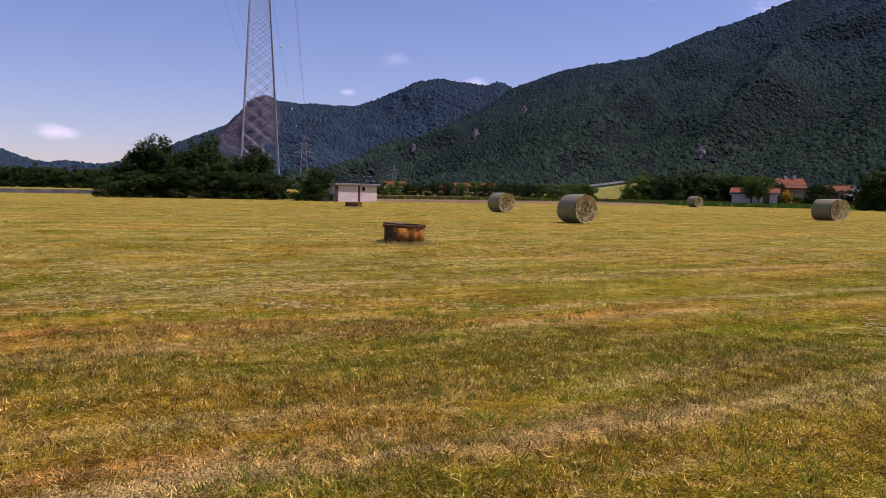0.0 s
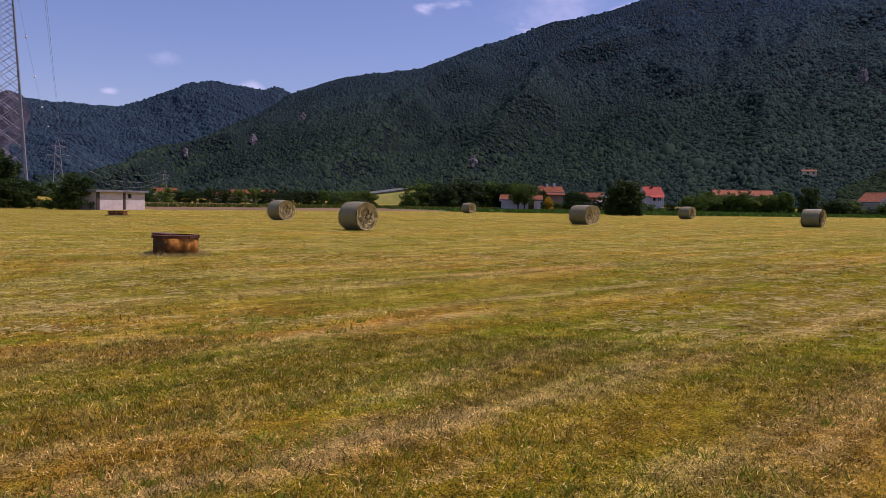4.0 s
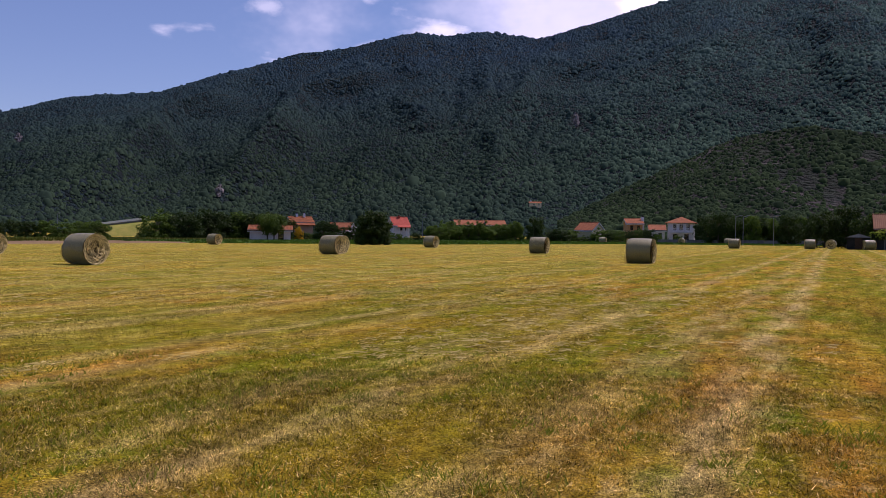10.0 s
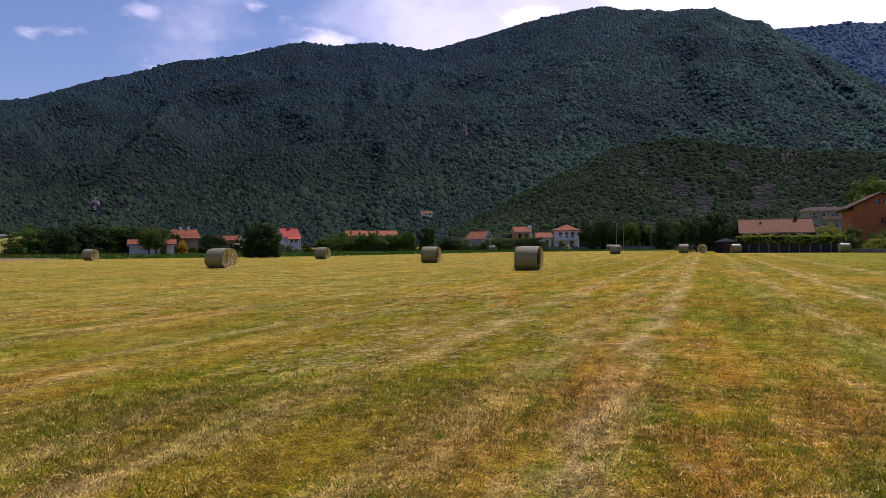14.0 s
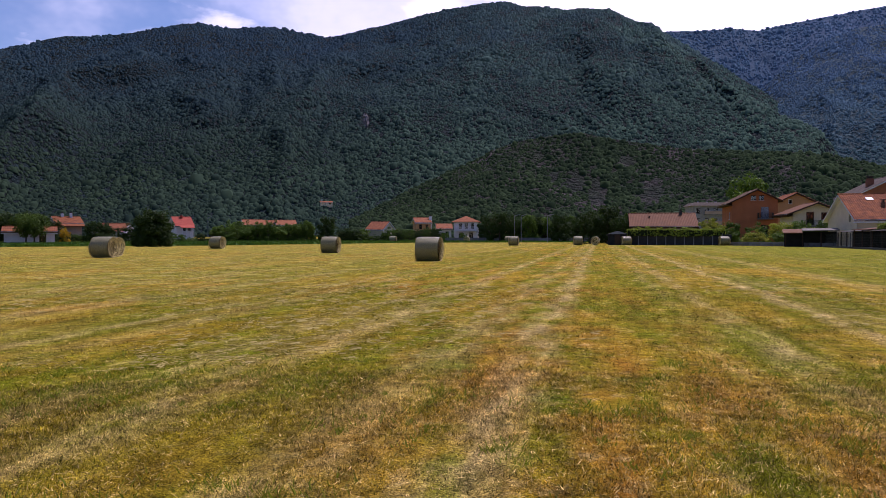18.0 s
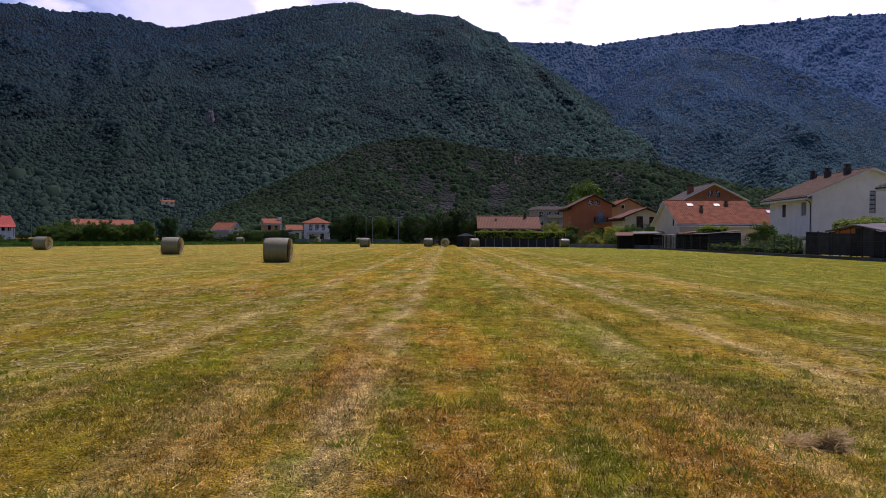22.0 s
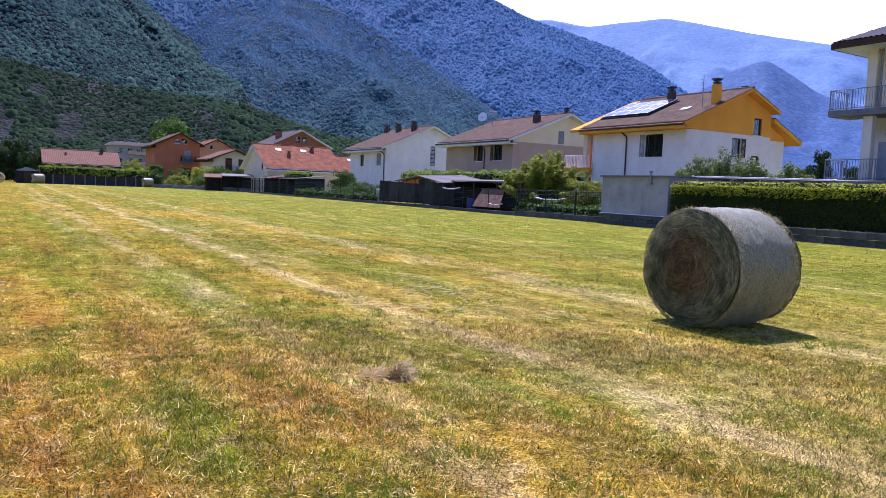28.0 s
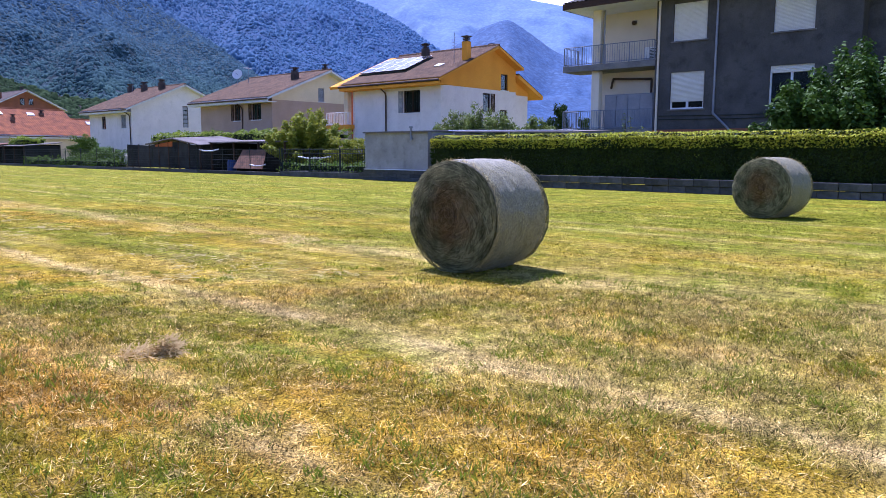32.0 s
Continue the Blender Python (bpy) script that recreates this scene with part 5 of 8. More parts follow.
# ---- the four houses along the meadow ----
def orange_house():
    ob = gable_house("white house with an orange gable and solar panels on its roof", (34, 30.07), 0, 7.7, 7.75, 5.0, 8.2, 0.424, WHITE, TILE_BROWN,
                     {"w": [(1.7, 3.15, 3.85, 5.22, "bars")], "s": [(6.04, 6.8, 5.5, 6.55), (4.1, 4.95, 4.02, 5.2, "leaf"), (5.97, 6.75, 3.37, 4.22)]},
                     (5.45, YELLOW), (0.8, 0.12, 0.6), YELLOW, (4.66,), sill=PALE)
    # loggia end with its post and balcony
    part("loggia_wall", MB().box(1.6, 1.9, 7.75, 10.6, 0, 6.0), TERRA, ob)
    part("roof_end", MB().slab([(-0.8, 8.3, 5.72), (5.0, 8.3, 8.18), (5.0, 9.35, 8.18), (-0.8, 9.35, 5.72)][::-1], -0.18), YELLOW, ob)
    part("post", MB().box(-0.05, 0.3, 8.35, 8.75, 0, 5.4), CREAM, ob, bevel=0.02)
    part("balcony", MB().box(-0.3, 1.6, 7.75, 10.4, 2.95, 3.2), YELLOW, ob)
    railing(ob, [(-0.25, 7.9), (-0.25, 10.35), (1.5, 10.35)], 3.2, 4.05, 0.14, WHITEPAINT, 0.02)
    part("lower_band", MB().box(-0.06, 0, 7.76, 7.8, 0, 5.4), WHITE, ob)
    # lower wing behind the gable's edge
    wing = part("wing_wall", wall_panel(MB(), mapper("y", 0.33, 1), [(7.7, 6.45), (9.6, 5.6)], -0.2, []), WHITE, ob)
    part("wing_side", MB().box(9.3, 9.6, 0.63, 8, -0.2, 5.55), WHITE, ob)
    part("wing_gable", wall_panel(MB(), mapper("y", 0.325, 1), [(7.7, 6.45), (9.6, 5.6)], 5.3, [], 0.2), YELLOW, ob)
    part("wing_roof", MB().slab([(7.72, -0.25, 6.62), (10.7, -0.25, 5.32), (10.7, 8.4, 5.32), (7.72, 8.4, 6.62)][::-1], -0.24), YELLOW, ob)
    sheet("roof_covering", tile_slope((10.7, -0.25, 5.34), (10.7, 8.4, 5.34), (7.72, 8.4, 6.64), (7.72, -0.25, 6.64)), TILE_BROWN, ob)
    # on the roof
    rz = lambda x: 8.2 - 0.424 * (5.0 - x)
    quad = lambda x0, x1, y0, y1, h: [(x0, y0, rz(x0) + h), (x1, y0, rz(x1) + h), (x1, y1, rz(x1) + h), (x0, y1, rz(x0) + h)][::-1]
    part("solar_mount", MB().slab(quad(0.75, 3.45, 3.75, 8.1, 0.16), -0.1), METAL_DARK, ob)
    first = None
    for i in range(4):
        for j in range(3):
            x0, y0 = 0.78 + 0.88 * j, 3.8 + 1.07 * i
            if first is None:
                first = part("solar_panel", MB().slab(quad(0, 0.84, 0, 1.03, 0.27 - rz(0)), -0.05), SOLAR, ob, "glossy dark solar panel")
                fr = MB()
                for q in ((0, 0.84, 0, 0.03), (0, 0.84, 1.0, 1.03), (0, 0.03, 0.03, 1.0), (0.81, 0.84, 0.03, 1.0)):
                    fr.slab(quad(*q, 0.276 - rz(0)), -0.05)
                edge = part("panel_frame", fr, ALU, first)
                first.location = (x0, y0, rz(x0))
            else:
                p = again(first, (x0, y0, rz(x0)))
                e = edge.copy()
                scene.collection.objects.link(e)
                e.parent = p
    chimney(ob, 3.65, 4.6, 7.4, 8.6, SOOT, 0.42)
    chimney(ob, 2.35, -0.05, 6.9, 8.5, YELLOW, 0.42)
    chimney(ob, 5.4, 0.3, 7.9, 8.4, SOOT, 0.35)
    an = MB().tube((1.7, 0.4, 6.7), (1.7, 0.4, 8.75), 0.02)
    for k in range(6):
        an.tube((1.45, 0.4 - 0.02, 7.6 + 0.17 * k), (1.95, 0.4 + 0.02, 7.6 + 0.17 * k), 0.01, 0.01, 4)
    part("antenna", an, METAL_GREY, ob)
    part("skylight", MB().slab(quad(1.3, 1.75, 1.2, 1.75, 0.14), -0.12), ALU, ob)


def brown_house():
    ob = gable_house("brown plastered house with pale eaves and a satellite dish", (35, 48.42), 0, 9.0, 10.3, 5.5, 8.05, 0.40, BROWN, TILE_BROWN,
                     {"w": [(4.3, 5.2, 3.9, 5.2, "leaf"), (1.45, 2.7, 3.92, 5.22, "leaf")], "s": [(4.6, 5.22, 5.5, 6.59, "closed")]}, (5.42, CREAM), (0.8, 0.6, 0.6), PALE, (3.95,), sill=PALE)
    chimney(ob, 3.5, 1.6, 6.9, 8.2, SOOT, 0.5)
    chimney(ob, 5.7, 0.4, 7.8, 8.55, SOOT, 0.4)
    dish = MB()
    n = 20
    c, ax = Vector((3.6, 10.0, 8.25)), Vector((-0.75, -0.55, 0.35)).normalized()
    s = ax.cross(Vector((0, 0, 1))).normalized()
    t = s.cross(ax)
    rings = []
    for r in (0.01, 0.17, 0.33, 0.46):
        rings.append([c + ax * (0.32 * r * r) + (s * math.cos(k * math.tau / n) + t * math.sin(k * math.tau / n)) * r for k in range(n)])
    dish.add([p for rg in rings for p in rg], [(i * n + k, i * n + (k + 1) % n, i * n + n + (k + 1) % n, i * n + n + k) for i in range(3) for k in range(n)])
    dish.add([p - ax * 0.02 for rg in rings for p in rg], [(i * n + n + k, i * n + n + (k + 1) % n, i * n + (k + 1) % n, i * n + k) for i in range(3) for k in range(n)])
    d = part("satellite_dish", dish, PALE, ob, "grey satellite dish", True)
    part("dish_mast", MB().tube((3.6, 10.0, 7.2), (3.6, 10.0, 8.25), 0.03).tube(c, c + ax * 0.5 - t * 0.1, 0.015), METAL_GREY, d)
    an = MB().tube((3.8, 8.6, 7.3), (3.8, 8.6, 9.0), 0.02).tube((3.2, 8.2, 8.7), (4.3, 9.0, 8.7), 0.015)
    for k in range(7):
        an.tube((3.3 + 0.15 * k - 0.12, 8.27 + 0.1 * k + 0.15, 8.7), (3.3 + 0.15 * k + 0.12, 8.27 + 0.1 * k - 0.15, 8.7), 0.008, 0.008, 4)
    part("antenna", an, METAL_GREY, ob)


def white_house():
    ob = gable_house("white house with brown tiled roof and three dark chimneys", (36, 73.42), 0, 7.9, 9.6, 5.75, 8.42, 0.43, WHITE, TILE_BROWN,
                     {"w": [(5.75, 6.7, 3.7, 5.03), (1.2, 2.3, 3.74, 5.08, "closed")], "s": [(5.64, 6.27, 3.95, 6.18, "blocks")]}, None, (0.8, 0.6, 0.6), PALE, (0.25,), sill=PALE)
    for x, y in ((5.0, 10.0), (4.7, 6.3), (4.6, 2.2)):
        chimney(ob, x, y, 7.6, 8.95, SOOT, 0.55)
    part("antenna", MB().tube((4.9, 9.4, 8.0), (4.9, 9.4, 9.7), 0.02).tube((4.3, 9.1, 9.55), (5.5, 9.7, 9.55), 0.02), METAL_GREY, ob)


def grey_house():
    ob = thing("apartment_house", "grey rendered three-storey house with railed balconies", "house", (34, -6, 0))
    mp = mapper("x", 0, 1)
    y = lambda v: v + 6.0
    holes = [(y(13.86), y(15.48), 6.59, 8.3, "roller:1.0"), (y(13.88), y(15.52), 3.45, 5.16, "roller:0.8"), (y(9.29), y(10.95), 6.57, 8.3, "roller:1.0"), (y(9.2), y(10.99), 3.32, 5.15, "roller:0.17")]
    part("wall", wall_panel(MB(), mp, [(y(7.5), 8.6), (y(16.33), 8.6)], 0, [h[:4] for h in holes]), CEMENT, ob)
    for h in holes:
        window(ob, mp, *h[:4], frame_mat=WHITEPAINT, style=h[4], sill=CONCRETE)
    part("wall", MB().box(0.9, 1.2, y(-9), y(7.5), 0, 8.6), CEMENT, ob)
    part("wall", MB().box(0.3, 0.9, y(7.5), y(7.8), 0, 8.6), CEMENT, ob)
    part("wall", MB().box(0.3, 1.7, y(16.03), y(16.33), 0, 8.6), CEMENT, ob)
    part("wall", MB().box(1.7, 2.0, y(16.33), y(20.2), 0, 8.6), CREAM_PALE, ob, "cream loggia wall")
    part("wall", MB().box(2.0, 10, y(19.9), y(20.2), 0, 8.6), CREAM_PALE, ob)
    part("wall", MB().box(9.7, 10, y(-9), y(19.9), 0, 8.6), CEMENT, ob)
    part("base_band", MB().box(-0.06, 0.0, y(7.5), y(16.33), 0, 2.5), BRICKY, ob)
    for z0, z1 in ((2.35, 2.58), (5.55, 5.85)):
        b = part("balcony", MB().box(0.0, 1.7, y(16.34), y(21.5), z0, z1), CONCRETE, ob, bevel=0.01)
        railing(b, [(0.05, y(16.4)), (0.05, y(21.45)), (1.6, y(21.45))], z1, z1 + 0.95, 0.13)
    for z0, z1 in ((0, 2.35), (2.58, 5.55), (5.85, 8.6)):
        part("column", MB().box(0.3, 0.65, y(19.5), y(19.95), z0, z1), CREAM_PALE, ob, bevel=0.02)
    part("cupboard", MB().box(0.75, 1.65, y(16.7), y(19.4), 2.6, 4.35), GREYSHUT, ob, "grey balcony cupboard", bevel=0.02)
    cd = MB()
    for k in range(4):
        cd.box(0.71, 0.75, y(16.75) + 0.66 * k, y(16.75) + 0.62 + 0.66 * k, 2.68, 4.28)
    part("cupboard_door", cd, GREYSHUT, ob)
    ac = part("air_conditioner", MB().box(1.0, 1.35, y(16.6), y(17.4), 6.0, 6.6), WHITEPAINT, ob, "white air conditioner", bevel=0.02)
    fan = MB()
    for k in range(7):
        fan.box(0.985, 1.0, y(16.65), y(17.1), 6.06 + 0.07 * k, 6.1 + 0.07 * k)
    part("vent_grille", fan, METAL_DARK, ac)
    part("flue", MB().path([(1.5, y(17.2), 4.35), (1.5, y(17.2), 5.1), (1.4, y(19.3), 5.2), (1.4, y(19.4), 4.7)], 0.06, 8), COPPER, ob)
    part("downpipe", MB().path([(-0.06, y(16.15), 8.5), (-0.06, y(16.15), 2.4)], 0.055, 8), CREAM_PALE, ob)
    part("downpipe", MB().path([(-0.06, y(13.38), 8.5), (-0.06, y(13.38), 3.2), (-0.06, y(12.7), 2.55), (-0.06, y(12.5), 2.3)], 0.055, 8), ZINC, ob)
    part("downpipe", MB().path([(0.45, y(19.35), 8.55), (0.45, y(19.35), 5.86)], 0.045, 8), ZINC, ob)
    part("cable", MB().path([(-0.04, y(16.1), 2.98), (-0.04, y(12), 2.94), (-0.04, y(7.6), 3.02)], 0.018, 5), METAL_DARK, ob)
    part("cable", MB().path([(-0.03, y(16.1), 3.15), (-0.03, y(12), 3.1), (-0.03, y(7.6), 3.2)], 0.02, 5), METAL_DARK, ob)
    lp = part("wall_lamp", MB().tube((1.68, y(18.3), 8.0), (1.5, y(18.3), 7.95), 0.09, 0.12, 10), COPPER, ob)
    # hipped roof
    x0, x1, y0, y1, ze, zr = -0.9, 10.9, y(-9.9), y(21.0), 8.82, 11.6
    xm, ya, yb = 5.0, y(-4), y(15.1)
    part("soffit", MB().box(x0, x1, y0, y1, 8.56, 8.62), PALE, ob)
    f = MB()
    f.box(x0 - 0.03, x0, y0, y1, 8.54, ze + 0.02).box(x0, x1, y1, y1 + 0.03, 8.54, ze + 0.02)
    part("fascia", f, DARKWOOD, ob)
    core = MB().add([(x0, y0, ze), (x1, y0, ze), (x1, y1, ze), (x0, y1, ze), (xm, ya, zr), (xm, yb, zr), (x0, y0, 8.62), (x1, y0, 8.62), (x1, y1, 8.62), (x0, y1, 8.62)],
                    [(3, 0, 4, 5), (1, 2, 5, 4), (2, 3, 5), (0, 1, 4), (6, 9, 8, 7), (0, 3, 9, 6), (2, 1, 7, 8), (3, 2, 8, 9), (1, 0, 6, 7)])
    rf = part("roof", core, TILE_DARK, ob)
    sheet("roof_covering", tile_slope((x0, y1, ze + 0.02), (x0, y0, ze + 0.02), (xm, ya, zr + 0.02), (xm, yb, zr + 0.02)), TILE_DARK, rf)
    sheet("roof_covering", tile_slope((x1, y1, ze + 0.02), (x0, y1, ze + 0.02), (xm, yb, zr + 0.02), (xm, yb, zr + 0.02)), TILE_DARK, rf)
    chimney(ob, 1.5, y(19.0), 9.2, 10.6, CEMENT, 0.3)


orange_house()
brown_house()
white_house()
grey_house()


# ---- houses at the far end of the meadow ----
def far_houses():
    ob = gable_house("cream house with a long red tiled roof and skylights", (39, 93), 90, 11.0, 10.0, 5.5, 6.4, 0.52, CREAM, TILE_RED, {"n": [(2.2, 2.9, 3.0, 3.9)]}, None, (0.7, 0.7, 0.5), PALE)
    rz = lambda x: 6.4 - 0.52 * (5.5 - x)
    for x, yy in ((3.8, 7.4), (3.8, 3.9)):
        part("skylight", MB().slab([(x, yy - 0.38, rz(x) + 0.16), (x + 0.6, yy - 0.38, rz(x + 0.6) + 0.16), (x + 0.6, yy + 0.38, rz(x + 0.6) + 0.16), (x, yy + 0.38, rz(x) + 0.16)], 0.14), ZINC, ob)
    chimney(ob, 4.3, 2.6, 5.4, 6.3, RUST, 0.5)
    chimney(ob, 2.6, 6.4, 4.6, 5.6, RUST, 0.4)
    an = gable_house("low annex with red tiled roof beside the cream house", (46, 92.0), 90, 9.0, 6.4, 4.5, 5.3, 0.5, CREAM, TILE_RED, None, None, (0.6, 0.6, 0.4), PALE)
    part("skylight", MB().slab([(3.0, 4.2, 4.72), (3.7, 4.2, 5.07), (3.7, 5.1, 5.07), (3.0, 5.1, 4.72)], 0.14), ZINC, an)
    b = gable_house("red-brown house with grey-brown tiled roof", (38.4, 121), 0, 9.6, 10, 4.9, 10.4, 0.5, BRICKY, TILE_GREY, {"s": [(4.0, 4.7, 8.2, 9.2), (5.2, 5.9, 8.2, 9.2)]}, None, (0.9, 0.9, 0.7), PALE)
    chimney(b, 2.0, 3.0, 8.6, 10.4, BRICKY, 0.9)
    chimney(b, 5.1, 2.0, 10.0, 11.0, SOOT, 0.5)
    t = gable_house("tall terracotta house with a balcony under its gable", (21.9, 132), 0, 7.2, 10, 3.95, 9.15, 0.5, TERRA, TILE_BROWN,
                    {"s": [(3.0, 3.8, 7.35, 8.15), (4.2, 5.05, 7.35, 8.15), (4.6, 5.8, 4.3, 6.2, "closed"), (4.6, 5.8, 1.2, 3.2)], "w": [(2, 3, 4.2, 5.4, "closed")]}, None, (0.75, 0.75, 0.7), DARKWOOD, sill=PALE)
    part("balcony", MB().box(4.0, 6.4, -0.9, 0, 4.1, 4.28), CONCRETE, t)
    railing(t, [(4.05, -0.05), (4.05, -0.85), (6.35, -0.85), (6.35, -0.05)], 4.28, 5.2, 0.14, METAL_DARK, 0.02)
    gable_house("ochre house with red tiled roof behind the terracotta one", (31.2, 146), 0, 7.4, 10, 4.2, 9.25, 0.5, SAND, TILE_RED, {"s": [(2.8, 3.5, 7.2, 8.1), (1.4, 3.0, 4.6, 5.8)]}, None, (0.7, 0.7, 0.6), DARKWOOD, frames=WHITEPAINT)
    s = gable_house("small ochre house with a railed porch", (28.8, 121), 0, 5.4, 8, 3.4, 6.4, 0.4, CREAM, TILE_PINK, {"s": [(1.9, 3.0, 3.0, 5.0), (4.0, 4.8, 3.8, 4.9), (2.2, 3.4, 0.6, 2.2)]}, None, (0.9, 0.6, 0.9), DARKWOOD)
    part("balcony", MB().box(1.2, 4.4, -0.9, 0, 2.75, 2.9), CONCRETE, s)
    railing(s, [(1.25, -0.05), (1.25, -0.85), (4.35, -0.85), (4.35, -0.05)], 2.9, 3.7, 0.16, METAL_DARK, 0.02)
    p = gable_house("long low barn with a faded pink roof", (14.6, 119.5), 90, 8.4, 9.6, 4.2, 4.95, 0.46, BROWN, TILE_PINK, None, None, (0.4, 0.4, 0.4), DARKWOOD, name="barn")
    chimney(p, 3.7, 1.9, 4.6, 5.5, SOOT, 0.45)
    chimney(p, 2.6, 6.8, 4.0, 4.5, TERRA, 0.3)


far_houses()

# ---- trees and shrubs ----
LEAF_DARK = leafage("dark broad leaves", (0.014, 0.034, 0.006), (0.046, 0.085, 0.012))
LEAF_GREEN = leafage("green leaves", (0.035, 0.08, 0.009), (0.11, 0.18, 0.018))
LEAF_LIGHT = leafage("yellow-green leaves", (0.13, 0.19, 0.018), (0.4, 0.4, 0.035), through_light=0.4)
LEAF_FIG = leafage("fig leaves", (0.014, 0.042, 0.006), (0.075, 0.14, 0.016), through_light=0.2, big=0.4)
LEAF_ROSE = leafage("blossoming leaves", (0.025, 0.055, 0.008), (0.25, 0.31, 0.06), through_light=0.25, big=0.6)
# Darker than the hedge's top leaves: shade of the front put into the colour.
LEAF_HEDGE = leafage("hedge leaves", (0.006, 0.016, 0.003), (0.045, 0.075, 0.006), through_light=0.1)
LEAF_VINE = leafage("vine leaves", (0.1, 0.17, 0.018), (0.28, 0.34, 0.035), through_light=0.4)
LEAF_GOLD = leafage("yellow blossom", (0.5, 0.3, 0.01), (0.62, 0.42, 0.02))
BARK = surface("bark", (0.09, 0.07, 0.05), (0.05, 0.04, 0.03), 4, 30, 0.95, 0.7, 0.03, stretch=(1, 1, 0.3))


def leaf_quads(rng, p, nrm, size):
    """Small bent leaves at points p, loosely facing nrm."""
    k = len(p)
    n = nrm + rng.normal(0, 0.55, (k, 3))
    n /= np.linalg.norm(n, axis=1, keepdims=True)
    r = rng.normal(0, 1, (k, 3))
    a = np.cross(n, r)
    a /= np.linalg.norm(a, axis=1, keepdims=True) + 1e-9
    b = np.cross(n, a)
    s = size * rng.uniform(0.6, 1.4, (k, 1))
    v = np.stack([p - a * s, p - b * s * 0.55 + n * s * 0.15, p + a * s, p + b * s * 0.55 + n * s * 0.15], 1)
    return v.reshape(-1, 3), np.arange(4 * k).reshape(k, 4)


def crown_points(rng, clumps, leaves, shape):
    """Leaf places of a crown one unit high and wide, in uneven clumps with gaps between."""
    ps, ns = [], []
    lo, hi, fat = {"round": (0.22, 1.0, 1.0), "tall": (0.12, 1.0, 0.8), "spread": (0.35, 1.0, 1.15), "bush": (0.02, 1.0, 1.05)}[shape]
    for _ in range(clumps):
        d = rng.normal(0, 1, 3)
        d /= np.linalg.norm(d)
        r = rng.uniform(0.25, 1.18) ** 0.7
        c = np.array([d[0] * 0.4 * fat, d[1] * 0.4 * fat, d[2] * 0.42 * (hi - lo)]) * r
        c[2] += (lo + hi) / 2
        if shape == "bush":
            c[2] = max(c[2], 0.12)
            if rng.random() < 0.3:
                a = rng.uniform(0, math.tau)
                c = np.array([math.cos(a) * 0.4, math.sin(a) * 0.4, rng.uniform(0.07, 0.22)])
        cr = rng.uniform(0.06, 0.16)
        e = rng.normal(0, 1, (leaves, 3))
        e /= np.linalg.norm(e, axis=1, keepdims=True)
        q = c + e * cr * rng.uniform(0.55, 1.05, (leaves, 1)) * np.array([1, 1, 0.8])
        q[:, 2] = np.maximum(q[:, 2], 0.01)
        ps.append(q)
        ns.append(e + np.array([0, 0, 0.4]))
    return np.concatenate(ps), np.concatenate(ns)


CROWNS, TRUNKS = {}, {}


def crown_mesh(shape, mat, seed, clumps=74, leaves=110, leaf=0.0225):
    key = (shape, mat.name, seed)
    if key not in CROWNS:
        rng = np.random.default_rng(seed)
        v, f = leaf_quads(rng, *crown_points(rng, clumps, leaves, shape), leaf)
        CROWNS[key] = array_mesh("crown", v, f, mat)
    return CROWNS[key]


def trunk_mesh(seed):
    if seed not in TRUNKS:
        rng = random.Random(seed)
        mb = MB()
        top = (rng.uniform(-0.03, 0.03), rng.uniform(-0.03, 0.03), 0.42)
        mb.tube((0, 0, -0.02), (top[0] * 0.4, top[1] * 0.4, 0.2), 0.035, 0.026, 9)
        mb.tube((top[0] * 0.4, top[1] * 0.4, 0.2), top, 0.026, 0.017, 8)
        for k in range(7):
            a, z = k * 0.9 + rng.uniform(0, 0.5), rng.uniform(0.2, 0.42)
            e = (math.cos(a) * rng.uniform(0.15, 0.32), math.sin(a) * rng.uniform(0.15, 0.32), z + rng.uniform(0.15, 0.4))
            mb.tube((top[0] * z, top[1] * z, z), e, 0.013, 0.004, 6)
        me = bpy.data.meshes.new("trunk")
        me.from_pydata(mb.v, [], mb.f)
        me.materials.append(BARK)
        TRUNKS[seed] = me
    return TRUNKS[seed]


def tree(x, y, h, w, shape="round", mat=None, seed=1, label="leafy green tree at the meadow's edge", name="tree", group="", z=0.0, **more):
    mat = mat or LEAF_DARK
    ob = thing(name, label, "shrub" if shape == "bush" else "tree", (x, y, z), (seed * 67 + x * 13) % 360, group)
    t = new("trunk", trunk_mesh(seed))
    t.parent, t.scale = ob, (h * 0.9, h * 0.9, h)
    c = new("crown", crown_mesh(shape, mat, seed, **more))
    c.parent, c.scale = ob, (w, w, h)
    return ob


